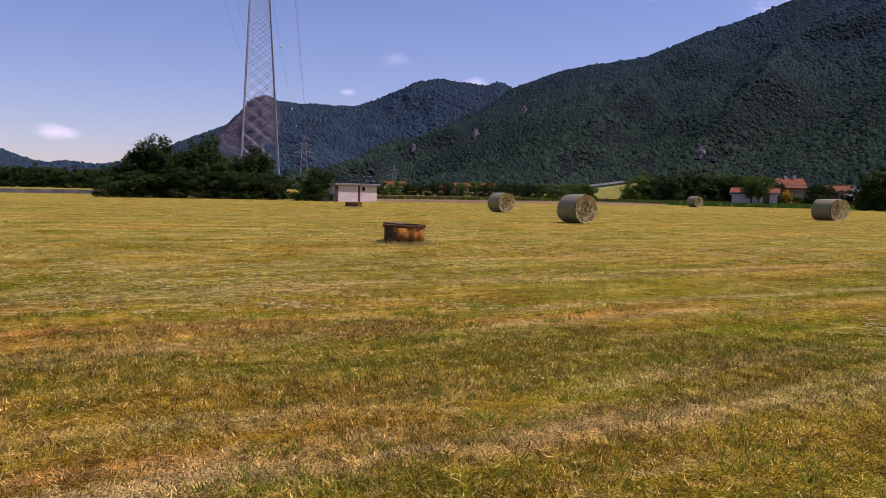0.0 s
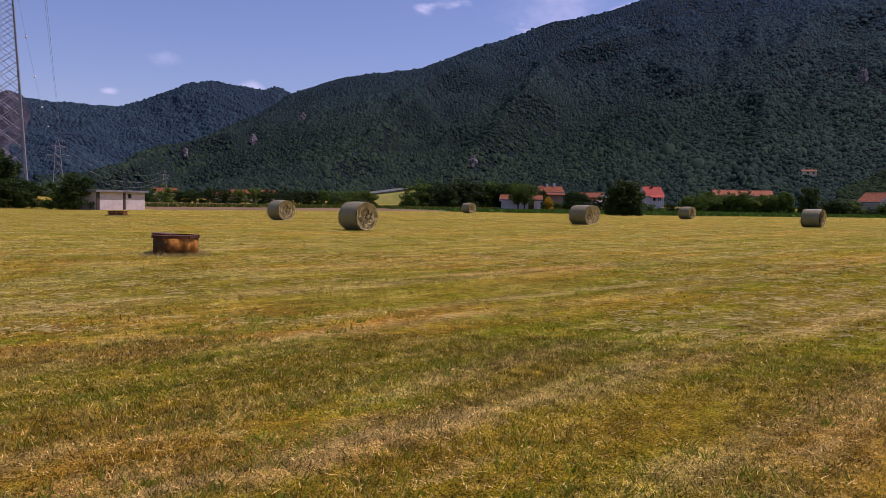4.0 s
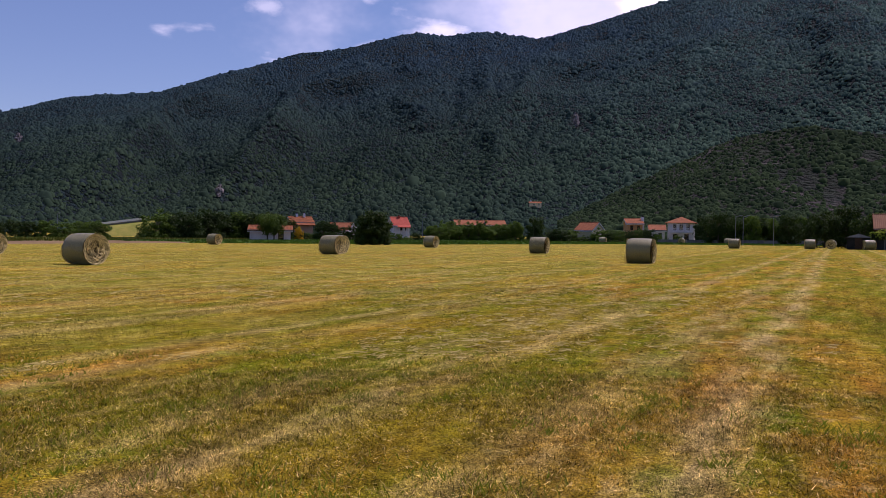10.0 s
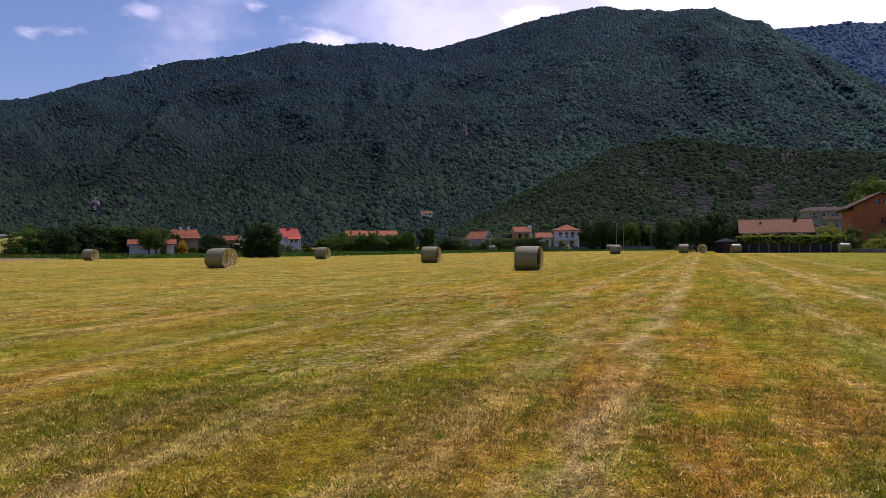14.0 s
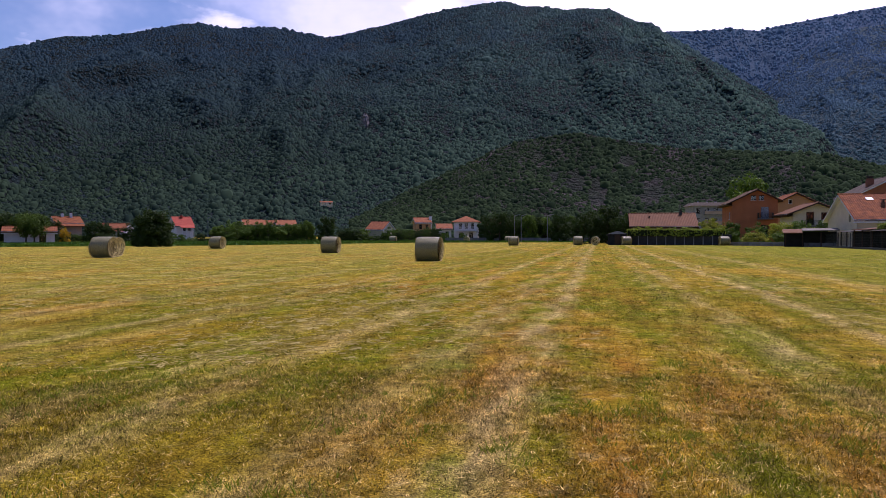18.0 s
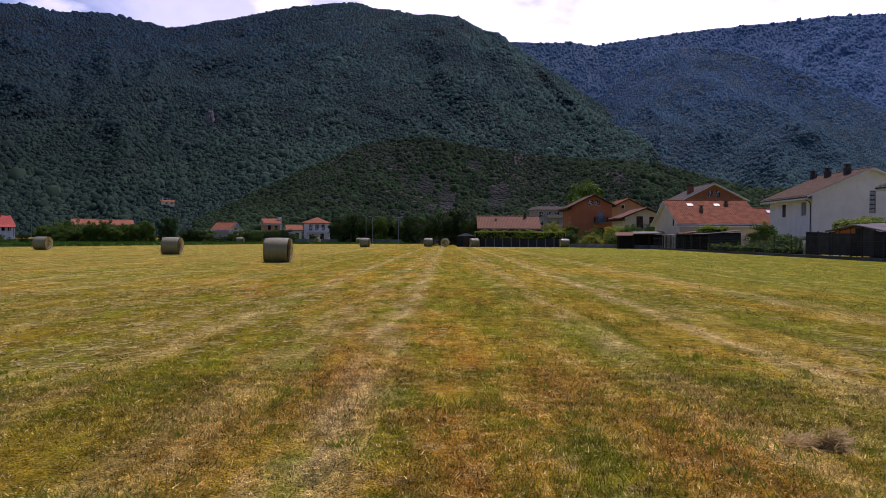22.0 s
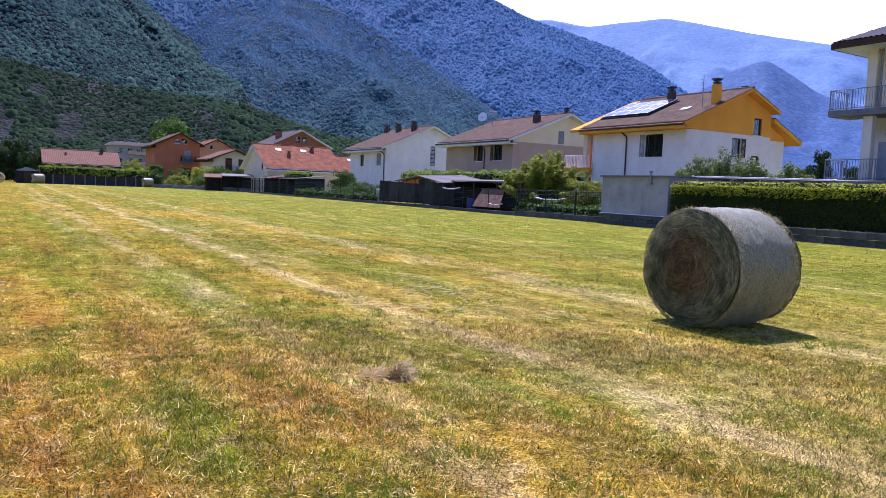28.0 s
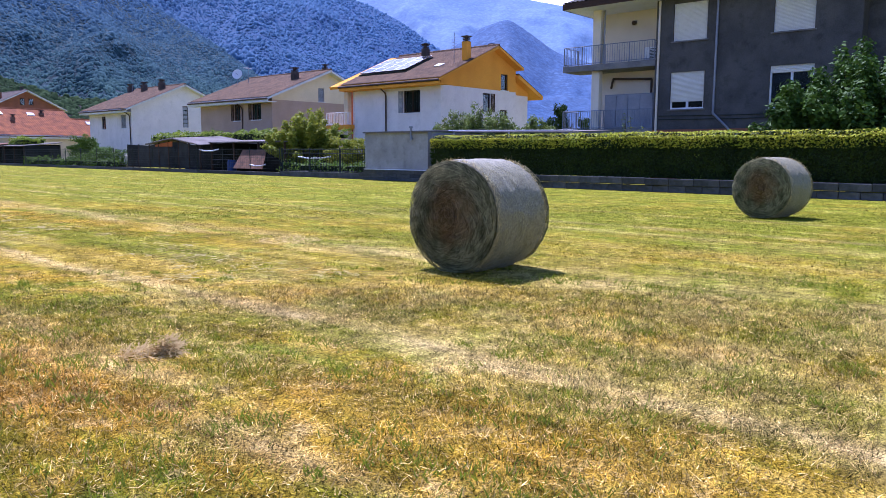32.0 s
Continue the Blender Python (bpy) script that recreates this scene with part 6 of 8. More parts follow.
def limb_tree(x, y, h, w, mat, seed, label, name, limbs, leaves, leaf, puff):
    """A tree of curved limbs, each with leaves about its outer half, so that its outline is uneven."""
    rng = np.random.default_rng(seed)
    ob = thing(name, label, "tree", (x, y, 0))
    mb = MB().tube((0, 0, 0), (0.05, 0.03, 0.3 * h), 0.03 * h, 0.022 * h, 9)
    ps, ns = [], []
    for k in range(limbs):
        a = k * 2.4 + rng.uniform(-0.4, 0.4)
        out = 0.5 * w * math.sqrt((k + 0.6) / limbs) * rng.uniform(0.8, 1.1)
        top = h * (1.0 - 0.55 * (2 * out / w) ** 2) * rng.uniform(0.72, 1.08)
        p0, p2 = np.array([0.05, 0.03, rng.uniform(0.18, 0.3) * h]), np.array([math.cos(a) * out, math.sin(a) * out, top])
        p1 = np.array([math.cos(a) * out * 0.75, math.sin(a) * out * 0.75, 0.4 * (p0[2] + top)])
        curve = lambda t: (1 - t) ** 2 * p0 + 2 * t * (1 - t) * p1 + t * t * p2
        pts = [curve(t) for t in np.linspace(0, 1, 6)]
        for q in range(5):
            mb.tube(pts[q], pts[q + 1], 0.011 * h * (1 - q / 6), 0.011 * h * (1 - (q + 1) / 6), 6)
        n = int(leaves * rng.uniform(0.6, 1.2))
        t = rng.uniform(0.45, 1.02, n)
        c = np.stack([curve(s) for s in t])
        e = rng.normal(0, 1, (n, 3))
        e /= np.linalg.norm(e, axis=1, keepdims=True)
        q = c + e * puff * rng.uniform(0.4, 1.0, (n, 1)) * (1.15 - 0.6 * t[:, None]) * np.array([1, 1, 0.8])
        ps.append(np.maximum(q, [-99, -99, 0.15]))
        ns.append(e * 0.6 + np.array([0, 0, 0.8]))
    part("trunk", mb, BARK, ob)
    v, f = leaf_quads(rng, np.concatenate(ps), np.concatenate(ns), leaf)
    o = new("crown", array_mesh("crown", v, f, mat))
    o.parent = ob
    return ob


def polar(az, d):
    return -math.sin(radians(az)) * d, math.cos(radians(az)) * d


def plant_trees():
    rng = random.Random(8)
    for az, d, h, w in ((88.3, 84, 2.2, 3.6), (87.2, 88, 4.4, 3.6), (84.2, 92, 4.6, 5), (83.2, 90, 4.2, 4.6), (80.4, 90, 4.4, 5), (77.2, 84, 3.4, 4), (76.3, 83, 2.7, 3.2), (79.2, 84, 3.2, 4)):
        tree(*polar(az, d), h, w, "bush", LEAF_DARK, rng.randint(1, 4), "dense dark green bush in the clump by the pylon", "bush", "tree clump by the pylon")
    for az, d, h, w in ((86.4, 85, 3.0, 4.6), (84.9, 86, 3.3, 5.0), (83.2, 85, 3.4, 5.2), (81.4, 86, 3.5, 5.2), (79.8, 85, 3.2, 5.0), (78.2, 85, 3.0, 4.8)):
        tree(*polar(az, d), h, w, "bush", LEAF_DARK, rng.randint(1, 4), "low dark undergrowth below the trees by the pylon", "bush", "tree clump by the pylon")
    for k, (az, d, h, w) in enumerate(((85.3, 88, 7.5, 5.2), (81.9, 88, 7.2, 6.6), (78.6, 87, 5.9, 7.0), (86.6, 89, 5.0, 3.6), (83.6, 92, 5.4, 5.0))):
        limb_tree(*polar(az, d), h, w, LEAF_DARK, 60 + k, "dark green robinia with a ragged crown by the pylon", "tree", 38, 300, 0.15, 0.95)
    tree(*polar(73.7, 79), 3.7, 4.3, "bush", LEAF_DARK, 2, "rounded green bush beside the small shed", "bush", clumps=130)
    tree(*polar(74.4, 80), 3.2, 3.4, "bush", LEAF_GREEN, 3, "rounded green bush beside the small shed", "bush")
    for k in range(22):
        tree(*polar(88 + k * 0.62, rng.uniform(235, 290)), rng.uniform(6.4, 8.2), rng.uniform(8, 11), "bush", LEAF_DARK, rng.randint(1, 4), "tree of the dark wood beyond the road", group="far wood")
    for k in range(16):
        tree(*polar(69.0 - k * 1.06, rng.uniform(165, 190)), rng.uniform(3.5, 4.5), rng.uniform(4.2, 6), "bush", rng.choice((LEAF_DARK, LEAF_GREEN)), rng.randint(1, 4), "tree in the row behind the ploughed strip", group="tree row by the ploughed strip")
    for k in range(13):
        tree(*polar(49.2 - k * 0.72, rng.uniform(142, 160)), rng.uniform(4.8, 6.3), rng.uniform(6, 7.6), "bush", rng.choice((LEAF_DARK, LEAF_DARK, LEAF_GREEN)), rng.randint(1, 4), "broad dark tree beside the low white house", group="trees by the low white house")
    for az, d, h, w in ((37.2, 150, 4.6, 4.6), (36.4, 152, 4.0, 4), (35.2, 148, 3.6, 4)):
        tree(*polar(az, d), h, w, "bush", LEAF_DARK, rng.randint(1, 4), "garden tree between the red-roofed houses", group="garden trees")
    tree(*polar(33.4, 98), 4.75, 4.8, "bush", LEAF_DARK, 7, "dense dark bush on the edge of the meadow", "bush", clumps=260, leaves=130)
    for az, d in ((41.4, 133), (40.9, 132.5)):
        tree(*polar(az, d), 5.0, 4.4, "round", LEAF_GREEN, 2, "tree in front of the low white building", group="trees by the low white house")
    tree(*polar(39.05, 146), 2.9, 1.9, "bush", LEAF_GOLD, 2, "yellow flowering shrub by a house", "shrub")
    for k in range(20):
        tree(*polar(28.9 - (k % 10) * 0.72, 166 + 9 * (k // 10) + rng.uniform(-2, 2)), rng.uniform(3.4, 4.9), rng.uniform(3.6, 4.6), "bush" if k % 3 else "round", LEAF_GREEN, rng.randint(1, 4), "orchard tree in a row behind the crop", "fruit_tree", "orchard rows")
    tree(*polar(20.9, 149), 5.4, 4.7, "bush", LEAF_DARK, 4, "round dark tree beside the orchard", clumps=100)
    for k in range(14):
        if 9.0 < 19.6 - k * 0.72 < 12.4:
            continue
        tree(*polar(19.6 - k * 0.72, rng.uniform(166, 178)), rng.uniform(2.6, 3.9), rng.uniform(3, 4.5), "bush", rng.choice((LEAF_DARK, LEAF_GREEN)), rng.randint(1, 4), "low tree among the village gardens", group="village garden trees")
    for k in range(20):
        tree(*polar(8.7 - k * 0.58, rng.uniform(162, 172)), rng.uniform(5.6, 7.2), rng.uniform(4, 5.5), rng.choice(("bush", "round")), rng.choice((LEAF_DARK, LEAF_DARK, LEAF_GREEN)), rng.randint(1, 4), "tree in the belt at the meadow's end", group="tree belt at the meadow's end")
    for x, y, h, w in ((1.4, 126, 6.6, 5.5), (3.6, 123, 5.2, 4), (-1.5, 128, 5.2, 5)):
        tree(x, y, h, w, "bush", LEAF_DARK, rng.randint(1, 4), "dark tree beside the pink-roofed barn", group="trees by the barn")
    tree(30, 157, 13.8, 10.5, "round", LEAF_GREEN, 1, "tall light green tree behind the terracotta house")
    for x, y, h, w in ((16.8, 118, 4.2, 4.4), (19.4, 120, 4.0, 4), (22.6, 116, 3.3, 4), (25.2, 113, 3.4, 4.2), (27.6, 113, 4.0, 4.2), (29.8, 110, 3.6, 3.6), (33.0, 114, 4.8, 4), (21, 109, 2.2, 3.4), (24, 106, 2.3, 3.4), (18.8, 113, 2.6, 3)):
        tree(x, y, h, w, "bush", rng.choice((LEAF_GREEN, LEAF_LIGHT, LEAF_GREEN)), rng.randint(1, 4), "leafy garden shrub in front of the terracotta house", "shrub", "shrubs before the terracotta house")
    # gardens along the fence
    for x, y, h, w in ((27.8, 58.5, 1.7, 2.2), (27.4, 60.5, 2.0, 2.6), (27.6, 63, 1.6, 2.4), (27.5, 66, 1.2, 2.2), (30.5, 72, 2.9, 3.2), (31.8, 74, 3.0, 2.8)):
        tree(x, y, h, w, "bush", LEAF_GREEN, rng.randint(1, 4), "garden bush behind the wire fence", "shrub", "garden bushes behind the fence")
    for k, (x, y, h, w) in enumerate(((31.5, 26.6, 3.6, 3.0), (31.5, 25.1, 3.8, 2.8), (31.6, 23.5, 3.6, 3.0), (31.8, 21.6, 3.3, 2.6), (31.2, 27.6, 2.9, 2.0))):
        limb_tree(x, y, h, w, LEAF_ROSE, 20 + k, "leafy shrub with pale blossoms behind the hedge", "shrub", 40, 430, 0.062, 0.46)
    limb_tree(27.7, 14.3, 2.95, 1.7, LEAF_ROSE, 31, "thin twiggy shrub growing up behind the hedge", "shrub", 16, 34, 0.05, 0.22)
    for x, y, h, w in ((38, 24.0, 4.5, 1.7), (38.4, 25.2, 3.7, 1.6), (38, 22.4, 3.6, 1.5)):
        tree(x, y, h, w, "tall", LEAF_DARK, rng.randint(1, 4), "dark conifer between the houses", group="dark conifers")
    limb_tree(28.9, 36.6, 3.9, 5.4, LEAF_LIGHT, 3, "yellow-green fruit tree behind the iron fence", "fruit_tree", 46, 460, 0.085, 0.46)
    tree(28.6, 32.4, 2.3, 3.0, "bush", LEAF_LIGHT, 4, "yellow-green shrub behind the iron fence", "shrub")
    limb_tree(28.5, 6.3, 5.0, 6.6, LEAF_FIG, 2, "large-leaved fig tree leaning over the hedge", "fig_tree", 64, 700, 0.09, 0.62)
    limb_tree(28.8, 3.4, 4.0, 4.6, LEAF_FIG, 5, "leafy fig shrub behind the hedge", "fig_tree", 38, 520, 0.078, 0.6)
    tree(29.9, 2.6, 3.9, 4.4, "bush", LEAF_GREEN, 3, "leafy shrub behind the hedge", "shrub")
    tree(26.1, 10.3, 2.45, 2.2, "bush", LEAF_VINE, 1, "grey-green shrub growing through the hedge", "shrub")


plant_trees()


def low_shrubs():
    rng = random.Random(21)
    for k in range(46):
        az = 41 - k * 0.68
        tree(*polar(az, rng.uniform(146, 156) if az > 30 else rng.uniform(167, 175)), rng.uniform(0.9, 2.2) * (1.5 if 11.5 < az < 20 else 1), rng.uniform(2.0, 3.4), "bush", rng.choice((LEAF_DARK, LEAF_GREEN)), rng.randint(1, 4), "low shrub on the edge of the village gardens", "shrub", "low shrubs before the village")


low_shrubs()


# Near-black filler colour that stands for shade among the leaves.
CORE_SHADE = surface("dark filler for the shade inside leaves", (0.012, 0.02, 0.006), (0.025, 0.035, 0.012), 6, 40, 0.95, 0.5)


def leafy_band(name, label, boxes, mat, per_m2, leaf, seed, category="hedge", wave=0.07):
    """Leaves over the faces of long boxes (x0, x1, y0, y1, z0, z1), with an uneven clipped surface, round a dark filler
    box that stands for the shade inside.
    """
    rng = np.random.default_rng(seed)
    ob = thing(name, label, category, (boxes[0][0], boxes[0][2], 0))
    ps, ns, core = [], [], MB()
    bx, by = boxes[0][0], boxes[0][2]
    for x0, x1, y0, y1, z0, z1 in boxes:
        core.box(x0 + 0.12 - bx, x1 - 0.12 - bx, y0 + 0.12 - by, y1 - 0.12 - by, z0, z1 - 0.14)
        for axis, sgn in (("x", -1), ("z", 1), ("y", -1), ("y", 1)):
            area = {"x": (y1 - y0) * (z1 - z0), "z": (x1 - x0) * (y1 - y0), "y": (x1 - x0) * (z1 - z0)}[axis]
            k = int(area * per_m2)
            p = np.stack([rng.uniform(x0, x1, k), rng.uniform(y0, y1, k), rng.uniform(z0, z1, k)], 1)
            n = np.zeros((k, 3))
            i = "xyz".index(axis)
            p[:, i] = (x0, y0, z0)[i] if sgn < 0 else (x1, y1, z1)[i]
            n[:, i] = sgn
            p[:, i] += sgn * (wave * 2 * fbm(p[:, (i + 1) % 3] * 1.6, p[:, (i + 2) % 3] * 1.6, seed, 4) + rng.uniform(-0.12, 0.04, k))
            if axis == "x":
                t = np.clip((p[:, 2] - z1 + 0.4) / 0.4, 0, 1)
                p[:, 0] += 0.3 * t ** 2
                n[:, 2] = 1.6 * t
            ps.append(p - np.array([bx, by, 0]))
            ns.append(n)
    v, f = leaf_quads(rng, np.concatenate(ps), np.concatenate(ns), leaf)
    part("core", core, CORE_SHADE, ob)
    o = new("leaves", array_mesh("leaves", v, f, mat))
    o.parent = ob
    tagged(o, kind="stuff")
    return ob


leafy_band("hedge", "clipped green hedge with a yellow top, coloured as sunlit, on a concrete base", [(25.05, 26.3, -14, 22.75, 0.5, 2.02)], LEAF_HEDGE, 760, 0.042, 4)


def new_growth():
    """Yellow young leaves along the hedge's clipped top, coloured brighter to stand for sunlight there."""
    rng = np.random.default_rng(12)
    k = 34000
    y = rng.uniform(-14, 22.75, k)
    x = 25.0 + 1.25 * rng.uniform(0, 1, k) ** 2.4
    z = 2.0 + 0.09 * fbm(y * 1.7, x * 1.7, 6, 3) + 0.12 - 0.4 * rng.uniform(0, 1, k) ** 1.8 - np.where(x < 25.3, (25.3 - x) * 0.6, 0)
    p = np.stack([x - 25.05, y + 14, z], 1)
    v, f = leaf_quads(rng, p, np.tile([-0.5, 0.1, 0.8], (k, 1)), 0.04)
    o = new("new_growth", array_mesh("new_growth", v, f, LEAF_TOP))
    o.parent, o["label"] = bpy.data.objects["hedge"], "yellow-green young leaves, coloured brighter as sunlit"
    tagged(o, kind="stuff")


# Sunlight on the hedge top put into the leaf colour.
LEAF_TOP = leafage("young hedge leaves painted sunlit", (0.26, 0.36, 0.012), (0.66, 0.6, 0.025), through_light=0.25)
new_growth()

# ---- the left side of the meadow ----
def well_ring(x, y, r, h, lid):
    ob = thing("well_ring", "rusty concrete well ring standing in the meadow", "well", (x, y, 0), group="well rings in the meadow")
    n = 40
    rng = random.Random(4)
    mb = MB()
    for k in range(n):
        a, b = k * math.tau / n, (k + 1) * math.tau / n
        ca, sa, cb, sb = math.cos(a), math.sin(a), math.cos(b), math.sin(b)
        ri = r - 0.09
        mb.hexa([(ca * ri, sa * ri, 0), (ca * r, sa * r, 0), (cb * r, sb * r, 0), (cb * ri, sb * ri, 0)], [(ca * ri, sa * ri, h), (ca * r, sa * r, h), (cb * r, sb * r, h), (cb * ri, sb * ri, h)])
    part("shell", mb, RUSTY_RING, ob, "rust-streaked shell", True)
    rim = MB()
    for k in range(n):
        a, b = k * math.tau / n, (k + 1) * math.tau / n
        o = r + 0.025 + 0.012 * math.sin(k * 1.7)
        ri = r - 0.12
        rim.hexa([(math.cos(a) * ri, math.sin(a) * ri, h - 0.05), (math.cos(a) * o, math.sin(a) * o, h - 0.06), (math.cos(b) * o, math.sin(b) * o, h - 0.06), (math.cos(b) * ri, math.sin(b) * ri, h - 0.05)],
                 [(math.cos(a) * ri, math.sin(a) * ri, h + 0.01), (math.cos(a) * o, math.sin(a) * o, h + 0.005), (math.cos(b) * o, math.sin(b) * o, h + 0.005), (math.cos(b) * ri, math.sin(b) * ri, h + 0.01)])
    part("rim", rim, RUST_DARK, ob, "rusty chipped rim")
    # Solid dark plug inside the ring, up to 0.12 below the rim.
    part("inner_floor", MB().tube((0, 0, 0.02), (0, 0, h - 0.12), r - 0.1, r - 0.1, 24), SOOT, ob)
    if lid:
        part("lid", MB().hexa([(-0.1, 0.0, h + 0.012), (0.42, 0.05, h + 0.012), (0.42, 0.34, h + 0.012), (-0.1, 0.3, h + 0.012)], [(-0.1, 0.0, h + 0.04), (0.42, 0.05, h + 0.055), (0.42, 0.34, h + 0.055), (-0.1, 0.3, h + 0.04)]), RUST, ob, "rusty lid plate", bevel=0.008)
    return ob


RUST_DARK = surface("dark flaking rust", (0.15, 0.065, 0.03), (0.06, 0.035, 0.022), 4, 25, 0.9, 0.6, 0.02)
RUSTY_RING = surface("rusty well shell", (0.46, 0.19, 0.03), (0.1, 0.05, 0.022), 2.2, 18, 0.85, 0.5, 0.02, dirt=(0.05, 0.035, 0.025), contrast=(0.42, 0.58))
def ring_fringe(x, y, r, seed):
    """Unmown grass and hay caught round a well."""
    rng = np.random.default_rng(seed)
    k = 1400
    a, d = rng.uniform(0, math.tau, k), r + np.abs(rng.normal(0.02, 0.14, k))
    px, py = x + np.cos(a) * d, y + np.sin(a) * d
    h, t, w, q = rng.uniform(0.04, 0.15, k) * np.exp(-(d - r) * 2), rng.uniform(0, math.tau, k), rng.uniform(0.005, 0.011, k), rng.uniform(0, math.tau, k)
    v = np.stack([np.stack([px - np.cos(q) * w, py - np.sin(q) * w, 0 * px], 1), np.stack([px + np.cos(q) * w, py + np.sin(q) * w, 0 * px], 1), np.stack([px + np.cos(t) * h, py + np.sin(t) * h, h], 1)], 1)
    tagged(new("grass_fringe", array_mesh("grass_fringe", v.reshape(-1, 3), np.arange(3 * k).reshape(k, 3), bpy.data.materials["left hay wisps"])), "unmown dry grass left round a well ring", "grass", kind="stuff")


ring_fringe(-16.92, 7.12, 0.52, 71)
ring_fringe(-52.3, 18.05, 0.62, 72)
well_ring(-16.92, 7.12, 0.5, 0.46, True).rotation_euler.z = radians(200)
well_ring(-52.3, 18.05, 0.6, 0.34, False)


def pump_shed():
    """Local x runs along its front."""
    ob = thing("shed", "small flat-roofed white concrete shed by the bush", "shed", (-74.3, 23.7, 0), 118)
    wl = surface("stained shed plaster", (0.62, 0.55, 0.49), (0.52, 0.46, 0.41), 0.8, 30, 0.9, 0.3, 0.01, dirt=(0.36, 0.31, 0.27))
    mp = mapper("y", 0, 1)
    part("wall", wall_panel(MB(), mp, [(0, 1.72), (6.5, 1.72)], 0, [(4.1, 4.6, 1.15, 1.6)], 0.2), wl, ob)
    part("wall", MB().box(0, 0.2, 0.2, 3.4, 0, 1.72), wl, ob)
    part("wall", MB().box(6.3, 6.5, 0.2, 3.4, 0, 1.72), wl, ob)
    part("wall", MB().box(0.2, 6.3, 3.2, 3.4, 0, 1.72), wl, ob)
    part("roof", MB().box(-0.35, 6.8, -0.3, 3.7, 1.722, 1.94), CONCRETE, ob, "flat concrete roof slab", bevel=0.02)
    v = MB()
    for k in range(5):
        v.box(4.1, 4.6, 0.05, 0.12, 1.17 + 0.085 * k, 1.22 + 0.085 * k)
    part("vent", v, METAL_DARK, ob)
    part("pilaster", MB().box(3.45, 3.75, -0.05, 0, 0, 1.7), SOOT, ob, "dark strip on the shed wall")
    part("corner_post", MB().box(-0.05, 0.35, -0.06, -0.003, 0, 1.7), SOOT, ob)


pump_shed()


def lattice_tower(az, d, tall, base, taper, detail, label, rz=None):
    x, y = polar(az, d)
    ob = thing("pylon", label, "pylon", (x, y, 0), az if rz is None else rz, "line of pylons")
    w = lambda z: (base - taper * z) / 2
    top = tall - 6
    s = 1.0 if detail else d / 330.0
    corner = ((-1, -1), (1, -1), (1, 1), (-1, 1))
    for cx, cy in corner:
        part("leg", MB().tube((cx * w(0), cy * w(0), 0), (cx * w(top), cy * w(top), top), 0.16 * s, 0.1 * s, 4), PYLON, ob)
    zs = [0.0]
    step = 0.42 if detail else 1.1
    while zs[-1] < top:
        zs.append(min(top, zs[-1] + 2 * w(zs[-1]) * step))
    for za, zb in zip(zs, zs[1:]):
        for (ax, ay), (bx, by) in zip(corner, corner[1:] + corner[:1]):
            p = lambda c, z: (c[0] * w(z), c[1] * w(z), z)
            zc = zb + (zb - za) * 0.9 if detail and zb + (zb - za) * 0.9 < top else zb
            part("brace", MB().tube(p((ax, ay), za), p((bx, by), zc), 0.05 * s, 0.05 * s, 4), PYLON, ob)
            part("brace", MB().tube(p((bx, by), za), p((ax, ay), zc), 0.05 * s, 0.05 * s, 4), PYLON, ob)
    part("peak", MB().tube((-w(top), 0, top), (0, 0, tall), 0.1 * s, 0.1 * s, 4).tube((w(top), 0, top), (0, 0, tall), 0.1 * s, 0.1 * s, 4), PYLON, ob)
    for z, a in ((top - 1, 6.2), (top - 7, 7.0)):
        for sg in (-1, 1):
            part("crossarm", MB().tube((sg * w(z), 0, z - 0.8), (sg * a, 0, z), 0.09 * s, 0.07 * s, 4).tube((sg * w(z), 0, z + 0.8), (sg * a, 0, z), 0.09 * s, 0.07 * s, 4).tube((sg * a, 0, z), (sg * a, 0, z - 2.2), 0.07 * s, 0.07 * s, 6), PYLON, ob)
    return (x, y, radians(az if rz is None else rz), top, tall)


PYLON = surface("galvanised lattice steel", (0.3, 0.31, 0.34), (0.22, 0.23, 0.25), 0.4, 5, 0.55, 0.1, metal=0.4)


def power_line():
    a = lattice_tower(77.92, 150, 53, 7.6, 0.102, True, "tall galvanised lattice pylon behind the trees")
    b = lattice_tower(74.65, 600, 43, 7.6, 0.13, False, "distant grey lattice pylon on the plain")
    c = lattice_tower(67.8, 1250, 43, 7.6, 0.13, False, "far lattice pylon at the mountain's foot")
    def hang(p, q, sag, n=40):
        return [(p[0] + (q[0] - p[0]) * t, p[1] + (q[1] - p[1]) * t, p[2] + (q[2] - p[2]) * t - 4 * sag * t * (1 - t)) for t in (k / n for k in range(n + 1))]
    for p, q, r, sag in ((a, b, 0.022, 14), (b, c, 0.06, 16)):
        for off, dz in ((6.2, -3.2), (-6.2, -3.2), (7.0, -9.2), (-7.0, -9.2), (0, None)):
            za = p[3] + dz if dz is not None else p[4]
            zb = q[3] + dz if dz is not None else q[4]
            line = hang((p[0] + math.cos(p[2]) * off, p[1] + math.sin(p[2]) * off, za), (q[0] + math.cos(q[2]) * off, q[1] + math.sin(q[2]) * off, zb), sag)
            o = tagged(part("power_cable", MB().path(line, r, 4), PYLON), "thin power cable slung between pylons", "cable", "power cables")
            if dz is None and p is a:
                for k in (3, 7, 11, 16, 22):
                    bm = bmesh.new()
                    bmesh.ops.create_icosphere(bm, subdivisions=2, radius=0.35)
                    me = bpy.data.meshes.new("marker_ball")
                    bm.to_mesh(me)
                    bm.free()
                    me.materials.append(WHITEPAINT)
                    m = new("marker_ball", me)
                    m.parent, m.location = o, line[k]


power_line()


